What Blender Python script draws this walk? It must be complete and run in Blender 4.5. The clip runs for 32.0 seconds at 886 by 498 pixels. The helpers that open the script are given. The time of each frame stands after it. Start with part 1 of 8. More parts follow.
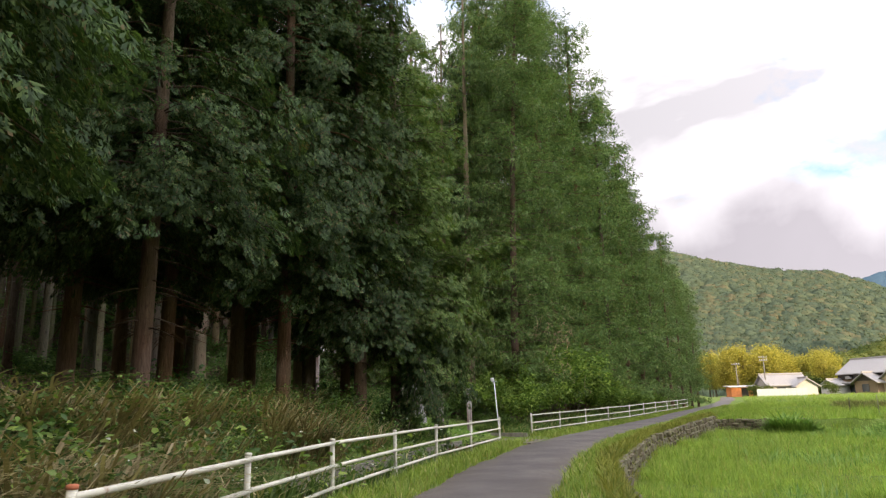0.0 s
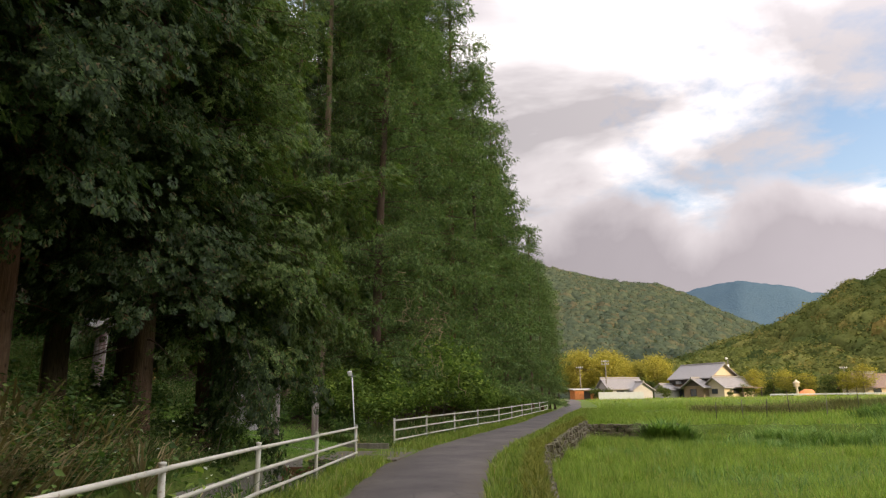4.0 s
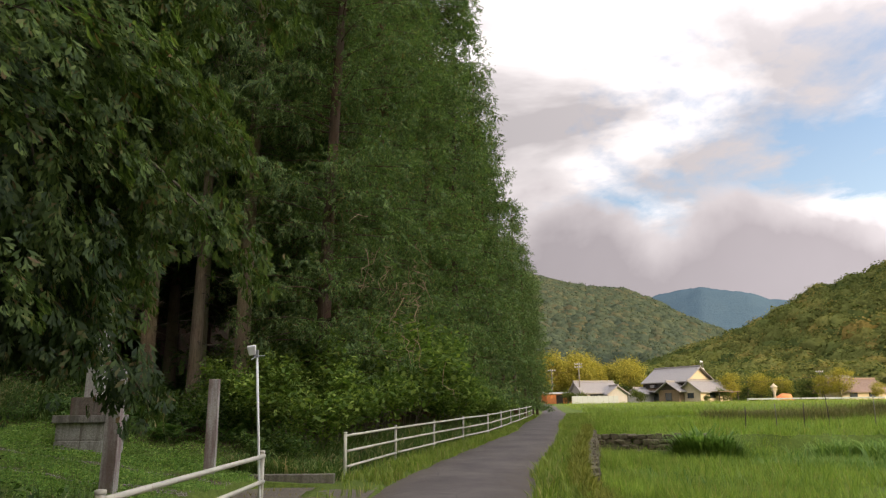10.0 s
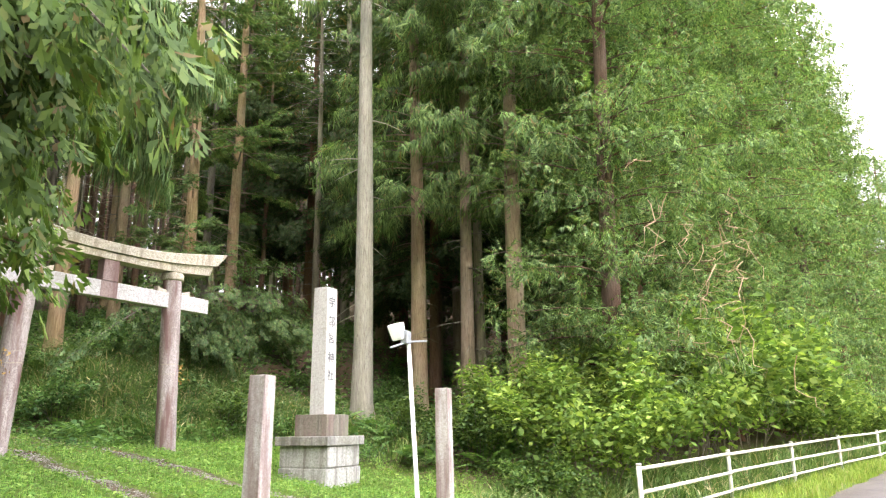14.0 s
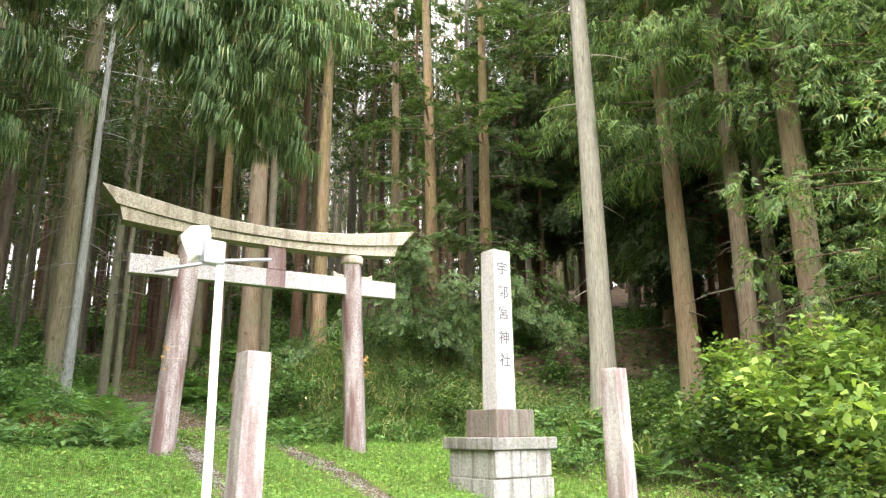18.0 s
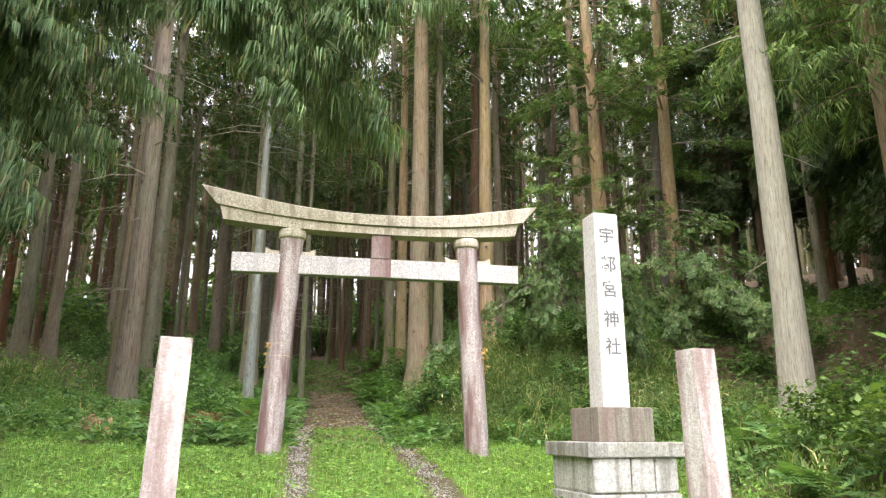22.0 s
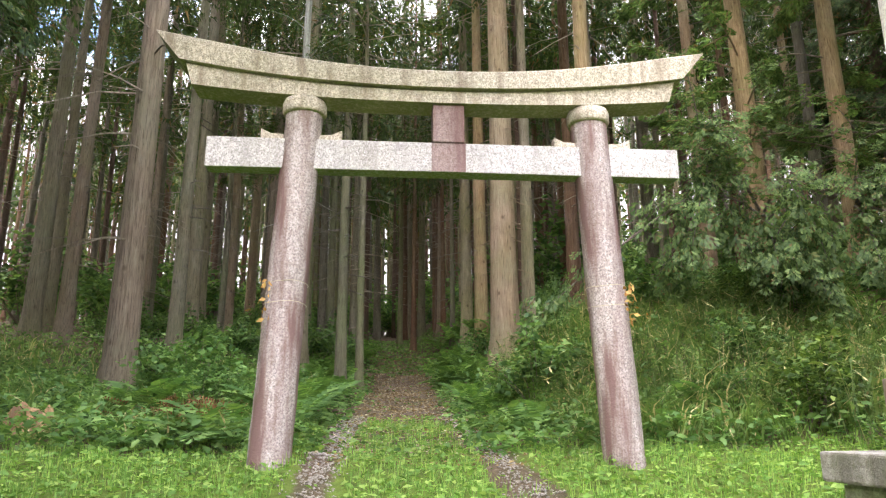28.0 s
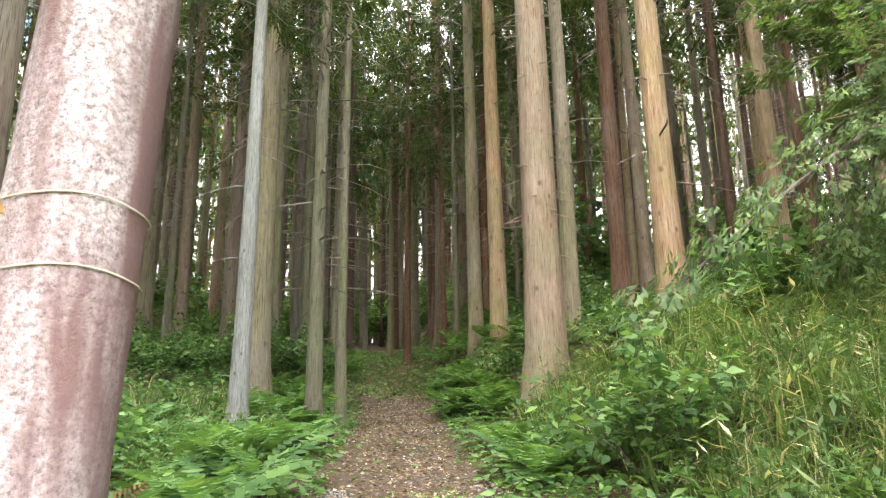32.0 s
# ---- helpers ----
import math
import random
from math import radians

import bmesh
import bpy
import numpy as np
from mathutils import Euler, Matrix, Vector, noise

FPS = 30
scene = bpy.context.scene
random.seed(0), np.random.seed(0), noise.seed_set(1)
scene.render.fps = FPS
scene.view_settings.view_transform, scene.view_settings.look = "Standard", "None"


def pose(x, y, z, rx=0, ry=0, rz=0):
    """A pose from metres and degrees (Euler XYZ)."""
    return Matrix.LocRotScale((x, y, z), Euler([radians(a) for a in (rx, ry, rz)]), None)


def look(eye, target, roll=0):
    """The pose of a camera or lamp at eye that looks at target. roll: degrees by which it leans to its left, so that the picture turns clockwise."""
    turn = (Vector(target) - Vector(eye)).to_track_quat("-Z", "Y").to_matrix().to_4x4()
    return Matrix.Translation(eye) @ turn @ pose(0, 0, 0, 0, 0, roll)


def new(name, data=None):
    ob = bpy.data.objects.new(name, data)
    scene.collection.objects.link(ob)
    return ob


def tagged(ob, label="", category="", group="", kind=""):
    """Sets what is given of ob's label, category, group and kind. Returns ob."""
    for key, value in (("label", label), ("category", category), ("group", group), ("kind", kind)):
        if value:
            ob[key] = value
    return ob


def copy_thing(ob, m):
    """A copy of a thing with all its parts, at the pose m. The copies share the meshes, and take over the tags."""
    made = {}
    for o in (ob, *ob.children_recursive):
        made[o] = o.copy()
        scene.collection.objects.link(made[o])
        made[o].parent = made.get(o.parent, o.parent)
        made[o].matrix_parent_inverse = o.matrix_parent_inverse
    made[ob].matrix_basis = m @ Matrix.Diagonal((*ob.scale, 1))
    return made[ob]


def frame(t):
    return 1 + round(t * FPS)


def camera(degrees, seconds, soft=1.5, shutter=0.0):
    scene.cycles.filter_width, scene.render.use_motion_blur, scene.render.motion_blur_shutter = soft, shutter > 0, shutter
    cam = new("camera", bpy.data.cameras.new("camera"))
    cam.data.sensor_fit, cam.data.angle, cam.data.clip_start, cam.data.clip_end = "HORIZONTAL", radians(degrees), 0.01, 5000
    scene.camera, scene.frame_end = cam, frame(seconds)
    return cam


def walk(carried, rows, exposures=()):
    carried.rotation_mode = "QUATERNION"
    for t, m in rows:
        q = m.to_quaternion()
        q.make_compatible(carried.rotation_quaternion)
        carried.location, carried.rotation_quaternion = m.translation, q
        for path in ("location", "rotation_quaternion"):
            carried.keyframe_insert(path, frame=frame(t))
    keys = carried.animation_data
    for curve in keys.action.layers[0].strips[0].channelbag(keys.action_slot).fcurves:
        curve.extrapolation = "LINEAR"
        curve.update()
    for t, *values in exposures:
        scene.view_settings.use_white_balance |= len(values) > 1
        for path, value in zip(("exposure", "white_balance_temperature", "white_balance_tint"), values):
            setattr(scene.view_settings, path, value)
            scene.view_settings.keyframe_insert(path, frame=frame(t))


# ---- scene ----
# ---------------------------------------------------------------- camera
cam = camera(65.5, 32.0, soft=1.25)
METRES, EYE, TILT, LEAN, TURN = 36.0, 1.43, -0.36, -1.15, 17.3
ROWS = [
    (0.0, 0.0, 0.0, 0.0, 0.58, 13.51, 2.41),
    (0.5, -0.0017, 0.0235, 0.001, 0.03, 13.46, 2.35),
    (1.0, -0.004, 0.0471, 0.0011, -0.47, 13.48, 2.37),
    (1.5, -0.0045, 0.0721, 0.0026, -1.03, 13.48, 2.36),
    (2.0, -0.0053, 0.098, 0.0053, -2.46, 13.19, 1.89),
    (2.5, -0.0024, 0.121, 0.0043, -4.65, 13.25, 2.1),
    (3.0, -0.0007, 0.1441, 0.0051, -7.48, 13.11, 1.94),
    (3.5, 0.002, 0.1664, 0.0053, -10.18, 13.04, 1.9),
    (4.0, 0.0039, 0.1885, 0.0047, -11.91, 13.02, 1.91),
    (4.5, 0.007, 0.2118, 0.0054, -12.54, 13.07, 1.97),
    (6.5, 0.0147, 0.2991, 0.0064, -13.61, 13.1, 1.84),
    (7.0, 0.0169, 0.3197, 0.0064, -13.78, 13.12, 1.85),
    (7.5, 0.0211, 0.3391, 0.0067, -14.07, 13.12, 1.99),
    (8.0, 0.0252, 0.3595, 0.0066, -14.47, 13.07, 1.9),
    (8.5, 0.0301, 0.3789, 0.0065, -14.83, 13.1, 1.92),
    (9.0, 0.0352, 0.3983, 0.0065, -15.01, 13.13, 1.85),
    (9.5, 0.041, 0.4189, 0.0067, -15.06, 13.2, 2.05),
    (10.0, 0.0462, 0.4381, 0.0071, -14.84, 13.27, 1.88),
    (10.5, 0.0514, 0.4566, 0.0076, -14.18, 13.42, 2.05),
    (11.0, 0.0587, 0.4756, 0.0085, -11.69, 13.58, 2.1),
    (11.5, 0.0642, 0.4938, 0.0088, -8.72, 13.87, 2.15),
    (12.0, 0.0704, 0.5113, 0.0089, -4.05, 14.15, 2.23),
    (12.5, 0.0739, 0.5283, 0.0088, -0.91, 14.36, 1.94),
    (13.0, 0.0778, 0.5428, 0.0084, 2.56, 14.61, 2.04),
    (13.5, 0.082, 0.5564, 0.009, 7.8, 14.97, 1.89),
    (14.0, 0.086, 0.569, 0.01, 12.57, 15.19, 1.82),
    (14.5, 0.0921, 0.5808, 0.0095, 17.49, 15.43, 1.78),
    (15.0, 0.0971, 0.5932, 0.0082, 21.56, 15.52, 1.38),
    (15.5, 0.1008, 0.606, 0.0082, 24.66, 15.52, 1.33),
    (17.5, 0.1147, 0.6615, 0.0086, 37.64, 15.9, 1.15),
    (18.0, 0.116, 0.6742, 0.0093, 41.29, 15.9, 1.06),
    (18.5, 0.1185, 0.6867, 0.0096, 45.19, 16.02, 1.09),
    (19.0, 0.1213, 0.6958, 0.0094, 48.9, 16.05, 0.71),
    (19.5, 0.1234, 0.7059, 0.0096, 51.97, 16.17, 0.64),
    (20.0, 0.1266, 0.7156, 0.0097, 55.72, 16.29, 0.58),
    (20.5, 0.1268, 0.7226, 0.0094, 58.04, 16.09, -0.01),
    (21.0, 0.1243, 0.7291, 0.0096, 58.73, 15.96, -0.16),
    (21.5, 0.1221, 0.7353, 0.0097, 59.49, 16.02, 0.0),
    (22.0, 0.1214, 0.7399, 0.01, 61.18, 16.1, 0.02),
    (22.5, 0.1203, 0.7421, 0.0101, 63.08, 16.1, -0.09),
    (23.0, 0.1161, 0.7442, 0.0099, 64.7, 15.87, -0.23),
    (23.5, 0.1104, 0.7479, 0.0107, 65.33, 15.74, -0.25),
    (24.0, 0.1045, 0.752, 0.0107, 65.58, 15.68, -0.13),
    (24.5, 0.0971, 0.7574, 0.0114, 65.68, 15.51, -0.04),
    (25.0, 0.0877, 0.762, 0.0109, 65.83, 15.4, -0.03),
    (25.5, 0.0774, 0.766, 0.0113, 66.06, 15.3, 0.18),
    (27.5, 0.0267, 0.7855, 0.014, 67.39, 15.09, 0.38),
    (28.0, 0.0115, 0.7894, 0.0147, 67.72, 15.05, 0.28),
    (28.5, -0.0033, 0.7942, 0.0149, 67.84, 15.1, 0.4),
    (29.0, -0.0164, 0.7987, 0.0174, 67.54, 15.23, 0.44),
    (29.5, -0.0311, 0.8022, 0.0204, 66.97, 15.21, 0.47),
    (30.0, -0.0451, 0.8067, 0.022, 66.54, 15.27, 0.69),
    (30.5, -0.0592, 0.8117, 0.0247, 66.36, 15.31, 0.77),
    (31.0, -0.0744, 0.8152, 0.0284, 66.35, 15.28, 0.7),
    (31.5, -0.0893, 0.8191, 0.0305, 66.44, 15.34, 0.8),
    (32.0, -0.1013, 0.8224, 0.034, 66.62, 15.51, 0.82),
]
EXPOSURES = [(0.0, 0.8, 6600, 15), (2.0, 0.75, 6600, 15), (3.0, 0.35, 6600, 16), (4.0, 0.2, 6850, 17), (9.0, 0.12, 6900, 17), (10.5, 0.2, 6900, 16), (11.5, 0.33, 6800, 16), (12.0, 0.48, 6750, 16), (12.5, 1.2, 6700, 16), (13.0, 2.05, 6700, 15), (14.0, 2.6, 6700, 15), (15.0, 2.85, 6700, 15), (18.0, 2.75, 6750, 13), (21.0, 2.65, 6750, 13), (23.0, 2.6, 6750, 15), (25.0, 2.35, 6750, 16), (28.0, 2.6, 6750, 17), (30.0, 2.75, 6750, 17), (31.0, 2.75, 6750, 17), (32.0, 3.25, 6750, 17)]
walk(cam, [(t, pose(0, 0, EYE, TILT, LEAN, TURN) @ pose(METRES * x, METRES * y, METRES * z, 90 + pitch, roll, yaw)) for t, x, y, z, yaw, pitch, roll in ROWS], EXPOSURES)

# ---------------------------------------------------------------- sky and sun
SUN_AZ, SUN_EL = radians(125.0), radians(13.0)      # clockwise from +y, and above the horizon
world = bpy.data.worlds.new("sky")
scene.world = world
world.use_nodes = True


def sky_nodes(nt):
    n, l = nt.nodes, nt.links
    n.clear()

    def mk(kind):
        return n.new(kind)

    def mk_mix(blend="MIX"):
        nd = n.new("ShaderNodeMix")
        nd.data_type, nd.blend_type = "RGBA", blend
        return nd

    def mth(op, a, b=None, c=None, clamp=False):
        nd = mk("ShaderNodeMath")
        nd.operation, nd.use_clamp = op, clamp
        for i, v in enumerate((a, b, c)):
            if v is None:
                continue
            if isinstance(v, (int, float)):
                nd.inputs[i].default_value = v
            else:
                l.new(v, nd.inputs[i])
        return nd.outputs[0]

    def noise_of(vec, scale, detail, rough=0.55, distort=0.0):
        nd = mk("ShaderNodeTexNoise")
        nd.inputs["Scale"].default_value, nd.inputs["Detail"].default_value = scale, detail
        nd.inputs["Roughness"].default_value, nd.inputs["Distortion"].default_value = rough, distort
        l.new(vec, nd.inputs["Vector"])
        return nd.outputs["Fac"]

    def ramp(fac, stops):
        nd = mk("ShaderNodeValToRGB")
        el = nd.color_ramp.elements
        while len(el) < len(stops):
            el.new(0.5)
        for e, (p, c) in zip(el, stops):
            e.position, e.color = p, (*c, 1)
        l.new(fac, nd.inputs[0])
        return nd.outputs[0]

    def mix(fac, a, b):
        nd = mk_mix()
        l.new(fac, nd.inputs[0])
        l.new(a, nd.inputs[6])
        l.new(b, nd.inputs[7])
        return nd.outputs[2]

    sky = mk("ShaderNodeTexSky")
    sky.sky_type, sky.sun_disc, sky.sun_elevation, sky.sun_rotation = "NISHITA", False, SUN_EL, SUN_AZ
    sky.air_density, sky.dust_density = 1.2, 1.5
    blue = mk_mix("MULTIPLY")
    blue.inputs[0].default_value = 1.0
    blue.inputs[7].default_value = (0.17, 0.185, 0.21, 1)
    l.new(sky.outputs[0], blue.inputs[6])
    tc = mk("ShaderNodeTexCoord")
    sep = mk("ShaderNodeSeparateXYZ")
    l.new(tc.outputs["Generated"], sep.inputs[0])
    zz = mth("ADD", mth("MAXIMUM", sep.outputs[2], 0.0), 0.16)
    comb = mk("ShaderNodeCombineXYZ")
    l.new(mth("DIVIDE", sep.outputs[0], zz), comb.inputs[0])
    l.new(mth("DIVIDE", sep.outputs[1], zz), comb.inputs[1])
    flat = comb.outputs[0]
    # high broken cloud
    big = noise_of(flat, 0.9, 7, 0.58, 0.3)
    fine = noise_of(flat, 5.0, 8, 0.6, 0.2)
    cover = mth("ADD", mth("MULTIPLY", big, 0.8), mth("MULTIPLY", fine, 0.2))
    high_mask = ramp(cover, [(0.40, (0, 0, 0)), (0.49, (1, 1, 1))])
    shade = noise_of(flat, 1.7, 6, 0.5, 0.4)
    high_col = ramp(shade, [(0.40, (0.92, 0.92, 0.93)), (0.55, (0.46, 0.455, 0.475))])
    base = mix(high_mask, blue.outputs[2], high_col)
    # veil close to the horizon
    veil = mth("SUBTRACT", 1.0, mth("MULTIPLY", sep.outputs[2], 2.6), clamp=True)
    pale = mk("ShaderNodeRGB")
    pale.outputs[0].default_value = (0.86, 0.88, 0.92, 1)
    base = mix(mth("MULTIPLY", veil, 0.2), base, pale.outputs[0])
    # low bank of stratocumulus over the far hills
    lump = noise_of(tc.outputs["Generated"], 3.2, 6, 0.5, 0.2)
    top = mth("SUBTRACT", mth("ADD", mth("MULTIPLY", mth("SUBTRACT", lump, 0.5), 0.42), 0.325), mth("MULTIPLY", sep.outputs[0], 0.18))
    bank_mask = mth("MULTIPLY", mth("SUBTRACT", top, sep.outputs[2]), 30.0, clamp=True)
    bshade = noise_of(tc.outputs["Generated"], 7.0, 6, 0.5, 0.3)
    lit = mth("ADD", mth("MULTIPLY", mth("SUBTRACT", top, sep.outputs[2]), 3.2), mth("MULTIPLY", mth("SUBTRACT", bshade, 0.5), 0.6))
    bank_col = ramp(lit, [(0.0, (0.64, 0.63, 0.65)), (0.3, (0.37, 0.355, 0.38)), (1.0, (0.43, 0.415, 0.445))])
    base = mix(bank_mask, base, bank_col)
    # cloud is brighter overhead and towards the low sun
    dot = mk("ShaderNodeVectorMath")
    dot.operation = "DOT_PRODUCT"
    l.new(tc.outputs["Generated"], dot.inputs[0])
    dot.inputs[1].default_value = (math.sin(SUN_AZ), math.cos(SUN_AZ), 0.25)
    glow = mth("POWER", mth("MAXIMUM", mth("ADD", mth("MULTIPLY", dot.outputs["Value"], 0.5), 0.35), 0.0), 1.6)
    over = mth("MULTIPLY", mth("SUBTRACT", mth("MAXIMUM", sep.outputs[2], 0.42), 0.42), 4.2)
    gain = mth("ADD", mth("ADD", mth("MULTIPLY", glow, 2.6), over), 0.92)
    gl = mk("ShaderNodeVectorMath")
    gl.operation = "SCALE"
    l.new(base, gl.inputs[0])
    l.new(gain, gl.inputs["Scale"])
    base = gl.outputs[0]
    bg = mk("ShaderNodeBackground")
    bg.inputs[1].default_value = 1.0
    l.new(base, bg.inputs[0])
    out = mk("ShaderNodeOutputWorld")
    l.new(bg.outputs[0], out.inputs[0])


sky_nodes(world.node_tree)
sun = new("sun", bpy.data.lights.new("sun", "SUN"))
sun.data.energy, sun.data.angle, sun.data.color = 4.5, radians(0.6), (1.0, 0.80, 0.50)
sun.matrix_world = look(Vector((math.sin(SUN_AZ) * math.cos(SUN_EL), math.cos(SUN_AZ) * math.cos(SUN_EL), math.sin(SUN_EL))) * 300, (0, 0, 0))

# ---------------------------------------------------------------- materials
class Nodes:
    """Small helper that builds one node material."""

    def __init__(self, name):
        self.mat = bpy.data.materials.new(name)
        self.mat.use_nodes = True
        self.n, self.l = self.mat.node_tree.nodes, self.mat.node_tree.links
        self.n.clear()
        self.out = self.n.new("ShaderNodeOutputMaterial")

    def link(self, a, sock):
        if isinstance(a, (int, float)):
            sock.default_value = a
        elif isinstance(a, tuple):
            sock.default_value = (*a, 1) if len(sock.default_value) == 4 and len(a) == 3 else a
        else:
            self.l.new(a, sock)

    def pos(self, kind="Object", scale=(1, 1, 1), warp=0.0):
        if kind == "World":
            v = self.n.new("ShaderNodeNewGeometry").outputs["Position"]
        else:
            v = self.n.new("ShaderNodeTexCoord").outputs[kind]
        m = self.n.new("ShaderNodeMapping")
        m.inputs["Scale"].default_value = scale
        self.l.new(v, m.inputs[0])
        return m.outputs[0]

    def noise(self, vec, scale, detail=5, rough=0.55, distort=0.0):
        nd = self.n.new("ShaderNodeTexNoise")
        nd.inputs["Scale"].default_value, nd.inputs["Detail"].default_value = scale, detail
        nd.inputs["Roughness"].default_value, nd.inputs["Distortion"].default_value = rough, distort
        self.l.new(vec, nd.inputs["Vector"])
        return nd.outputs["Fac"]

    def cells(self, vec, scale, feature="F1", out="Distance"):
        nd = self.n.new("ShaderNodeTexVoronoi")
        nd.feature = feature
        nd.inputs["Scale"].default_value = scale
        self.l.new(vec, nd.inputs["Vector"])
        return nd.outputs[out]

    def ramp(self, fac, *stops):
        nd = self.n.new("ShaderNodeValToRGB")
        el = nd.color_ramp.elements
        while len(el) < len(stops):
            el.new(0.5)
        for e, (p, c) in zip(el, stops):
            c = (c, c, c) if isinstance(c, (int, float)) else c
            e.position, e.color = p, (*c, 1)
        self.link(fac, nd.inputs[0])
        return nd.outputs[0]

    def mix(self, fac, a, b, blend="MIX"):
        nd = self.n.new("ShaderNodeMix")
        nd.data_type, nd.blend_type = "RGBA", blend
        self.link(fac, nd.inputs[0])
        self.link(a, nd.inputs[6])
        self.link(b, nd.inputs[7])
        return nd.outputs[2]

    def math(self, op, a, b=0.0, clamp=False):
        nd = self.n.new("ShaderNodeMath")
        nd.operation, nd.use_clamp = op, clamp
        self.link(a, nd.inputs[0])
        self.link(b, nd.inputs[1])
        return nd.outputs[0]

    def island(self):
        return self.n.new("ShaderNodeNewGeometry").outputs["Random Per Island"]

    def each(self):
        return self.n.new("ShaderNodeObjectInfo").outputs["Random"]

    def up(self):
        s = self.n.new("ShaderNodeSeparateXYZ")
        self.l.new(self.n.new("ShaderNodeNewGeometry").outputs["Normal"], s.inputs[0])
        return s.outputs[2]

    def attr(self, name):
        nd = self.n.new("ShaderNodeAttribute")
        nd.attribute_name = name
        return nd.outputs["Fac"]

    def hsv(self, col, h=0.5, s=1.0, v=1.0):
        nd = self.n.new("ShaderNodeHueSaturation")
        self.link(h, nd.inputs[0])
        self.link(s, nd.inputs[1])
        self.link(v, nd.inputs[2])
        self.link(col, nd.inputs[4])
        return nd.outputs[0]

    def bump(self, height, dist=0.01, strength=0.6):
        nd = self.n.new("ShaderNodeBump")
        nd.inputs["Strength"].default_value, nd.inputs["Distance"].default_value = strength, dist
        self.link(height, nd.inputs["Height"])
        return nd.outputs[0]

    def solid(self, col, rough=0.8, metal=0.0, normal=None, spec=0.5):
        nd = self.n.new("ShaderNodeBsdfPrincipled")
        self.link(col, nd.inputs["Base Color"])
        self.link(rough, nd.inputs["Roughness"])
        self.link(metal, nd.inputs["Metallic"])
        nd.inputs["Specular IOR Level"].default_value = spec
        if normal is not None:
            self.l.new(normal, nd.inputs["Normal"])
        self.l.new(nd.outputs[0], self.out.inputs[0])
        return self.mat

    def leafy(self, col, through_col, share=0.35, gloss=0.06, rough=0.45):
        d = self.n.new("ShaderNodeBsdfDiffuse")
        self.link(col, d.inputs[0])
        t = self.n.new("ShaderNodeBsdfTranslucent")
        self.link(through_col, t.inputs[0])
        m = self.n.new("ShaderNodeMixShader")
        m.inputs[0].default_value = share
        self.l.new(d.outputs[0], m.inputs[1])
        self.l.new(t.outputs[0], m.inputs[2])
        g = self.n.new("ShaderNodeBsdfGlossy")
        g.inputs["Roughness"].default_value = rough
        g.inputs["Color"].default_value = (0.7, 0.75, 0.7, 1)
        m2 = self.n.new("ShaderNodeMixShader")
        m2.inputs[0].default_value = gloss * 0.3
        self.l.new(m.outputs[0], m2.inputs[1])
        self.l.new(g.outputs[0], m2.inputs[2])
        self.l.new(m2.outputs[0], self.out.inputs[0])
        return self.mat


def leaf_mat(name, dark, mid, light, share=0.35, gloss=0.05, patch=0.32, dry=None, dry_at=0.97, freq=1.0):
    """Foliage: hue varies from leaf to leaf, brightness from plant to plant; broad patches paint clump shading."""
    k = Nodes(name)
    c = k.ramp(k.island(), (0.0, dark), (0.55, mid), (0.9, light), *(((dry_at, dry),) if dry else ()))
    # world noise draws clump light and shade into the leaf brightness
    broad = k.math("ADD", k.math("MULTIPLY", k.noise(k.pos("World"), 0.45 * freq, 3), 0.55), k.math("MULTIPLY", k.ramp(k.noise(k.pos("World"), 1.5 * freq, 2), (0.36, 0.0), (0.64, 1.0)), 0.45))
    v = k.math("ADD", k.math("MULTIPLY", broad, patch * 2), 1.0 - patch)
    v = k.math("ADD", v, k.math("MULTIPLY", k.each(), 0.25))
    c = k.hsv(c, 0.505, 0.94, v)
    t = k.mix(1.0, c, (1.25, 1.35, 0.6), "MULTIPLY")
    return k.leafy(c, t, share, gloss)


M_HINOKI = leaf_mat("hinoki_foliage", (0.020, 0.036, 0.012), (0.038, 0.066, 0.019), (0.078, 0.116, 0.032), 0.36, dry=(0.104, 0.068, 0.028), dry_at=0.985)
M_SUGI = leaf_mat("sugi_foliage", (0.042, 0.072, 0.025), (0.098, 0.158, 0.048), (0.205, 0.290, 0.092), 0.38, dry=(0.192, 0.125, 0.052), dry_at=0.985)
M_FARCON = leaf_mat("far_conifer_foliage", (0.024, 0.040, 0.014), (0.041, 0.066, 0.020), (0.072, 0.104, 0.029), 0.42, dry=(0.127, 0.076, 0.026), dry_at=0.94)
# Lighter copies of the hinoki green, with the light put into the colour.
M_HINOKI_MID = leaf_mat("layered_lit_hinoki_foliage", (0.048, 0.084, 0.030), (0.092, 0.148, 0.050), (0.165, 0.235, 0.078), 0.38, dry=(0.13, 0.085, 0.035), dry_at=0.985)
M_HINOKI_LIT = leaf_mat("fresh_lit_hinoki_foliage", (0.042, 0.072, 0.018), (0.084, 0.130, 0.031), (0.160, 0.218, 0.056), 0.38, dry=(0.13, 0.085, 0.035), dry_at=0.985)
M_SUNBUSH = leaf_mat("bright_bush_leaf", (0.055, 0.095, 0.018), (0.105, 0.165, 0.032), (0.210, 0.270, 0.055), 0.42, 0.02, 0.5)
M_BUSH = leaf_mat("dark_bush_leaf", (0.028, 0.053, 0.013), (0.053, 0.098, 0.021), (0.128, 0.181, 0.038), 0.38, 0.05, 0.4)
M_CEDAR_BOUGH = leaf_mat("grey_green_cedar_bough", (0.050, 0.085, 0.036), (0.105, 0.160, 0.066), (0.200, 0.270, 0.120), 0.36, dry=(0.20, 0.14, 0.06), dry_at=0.98)
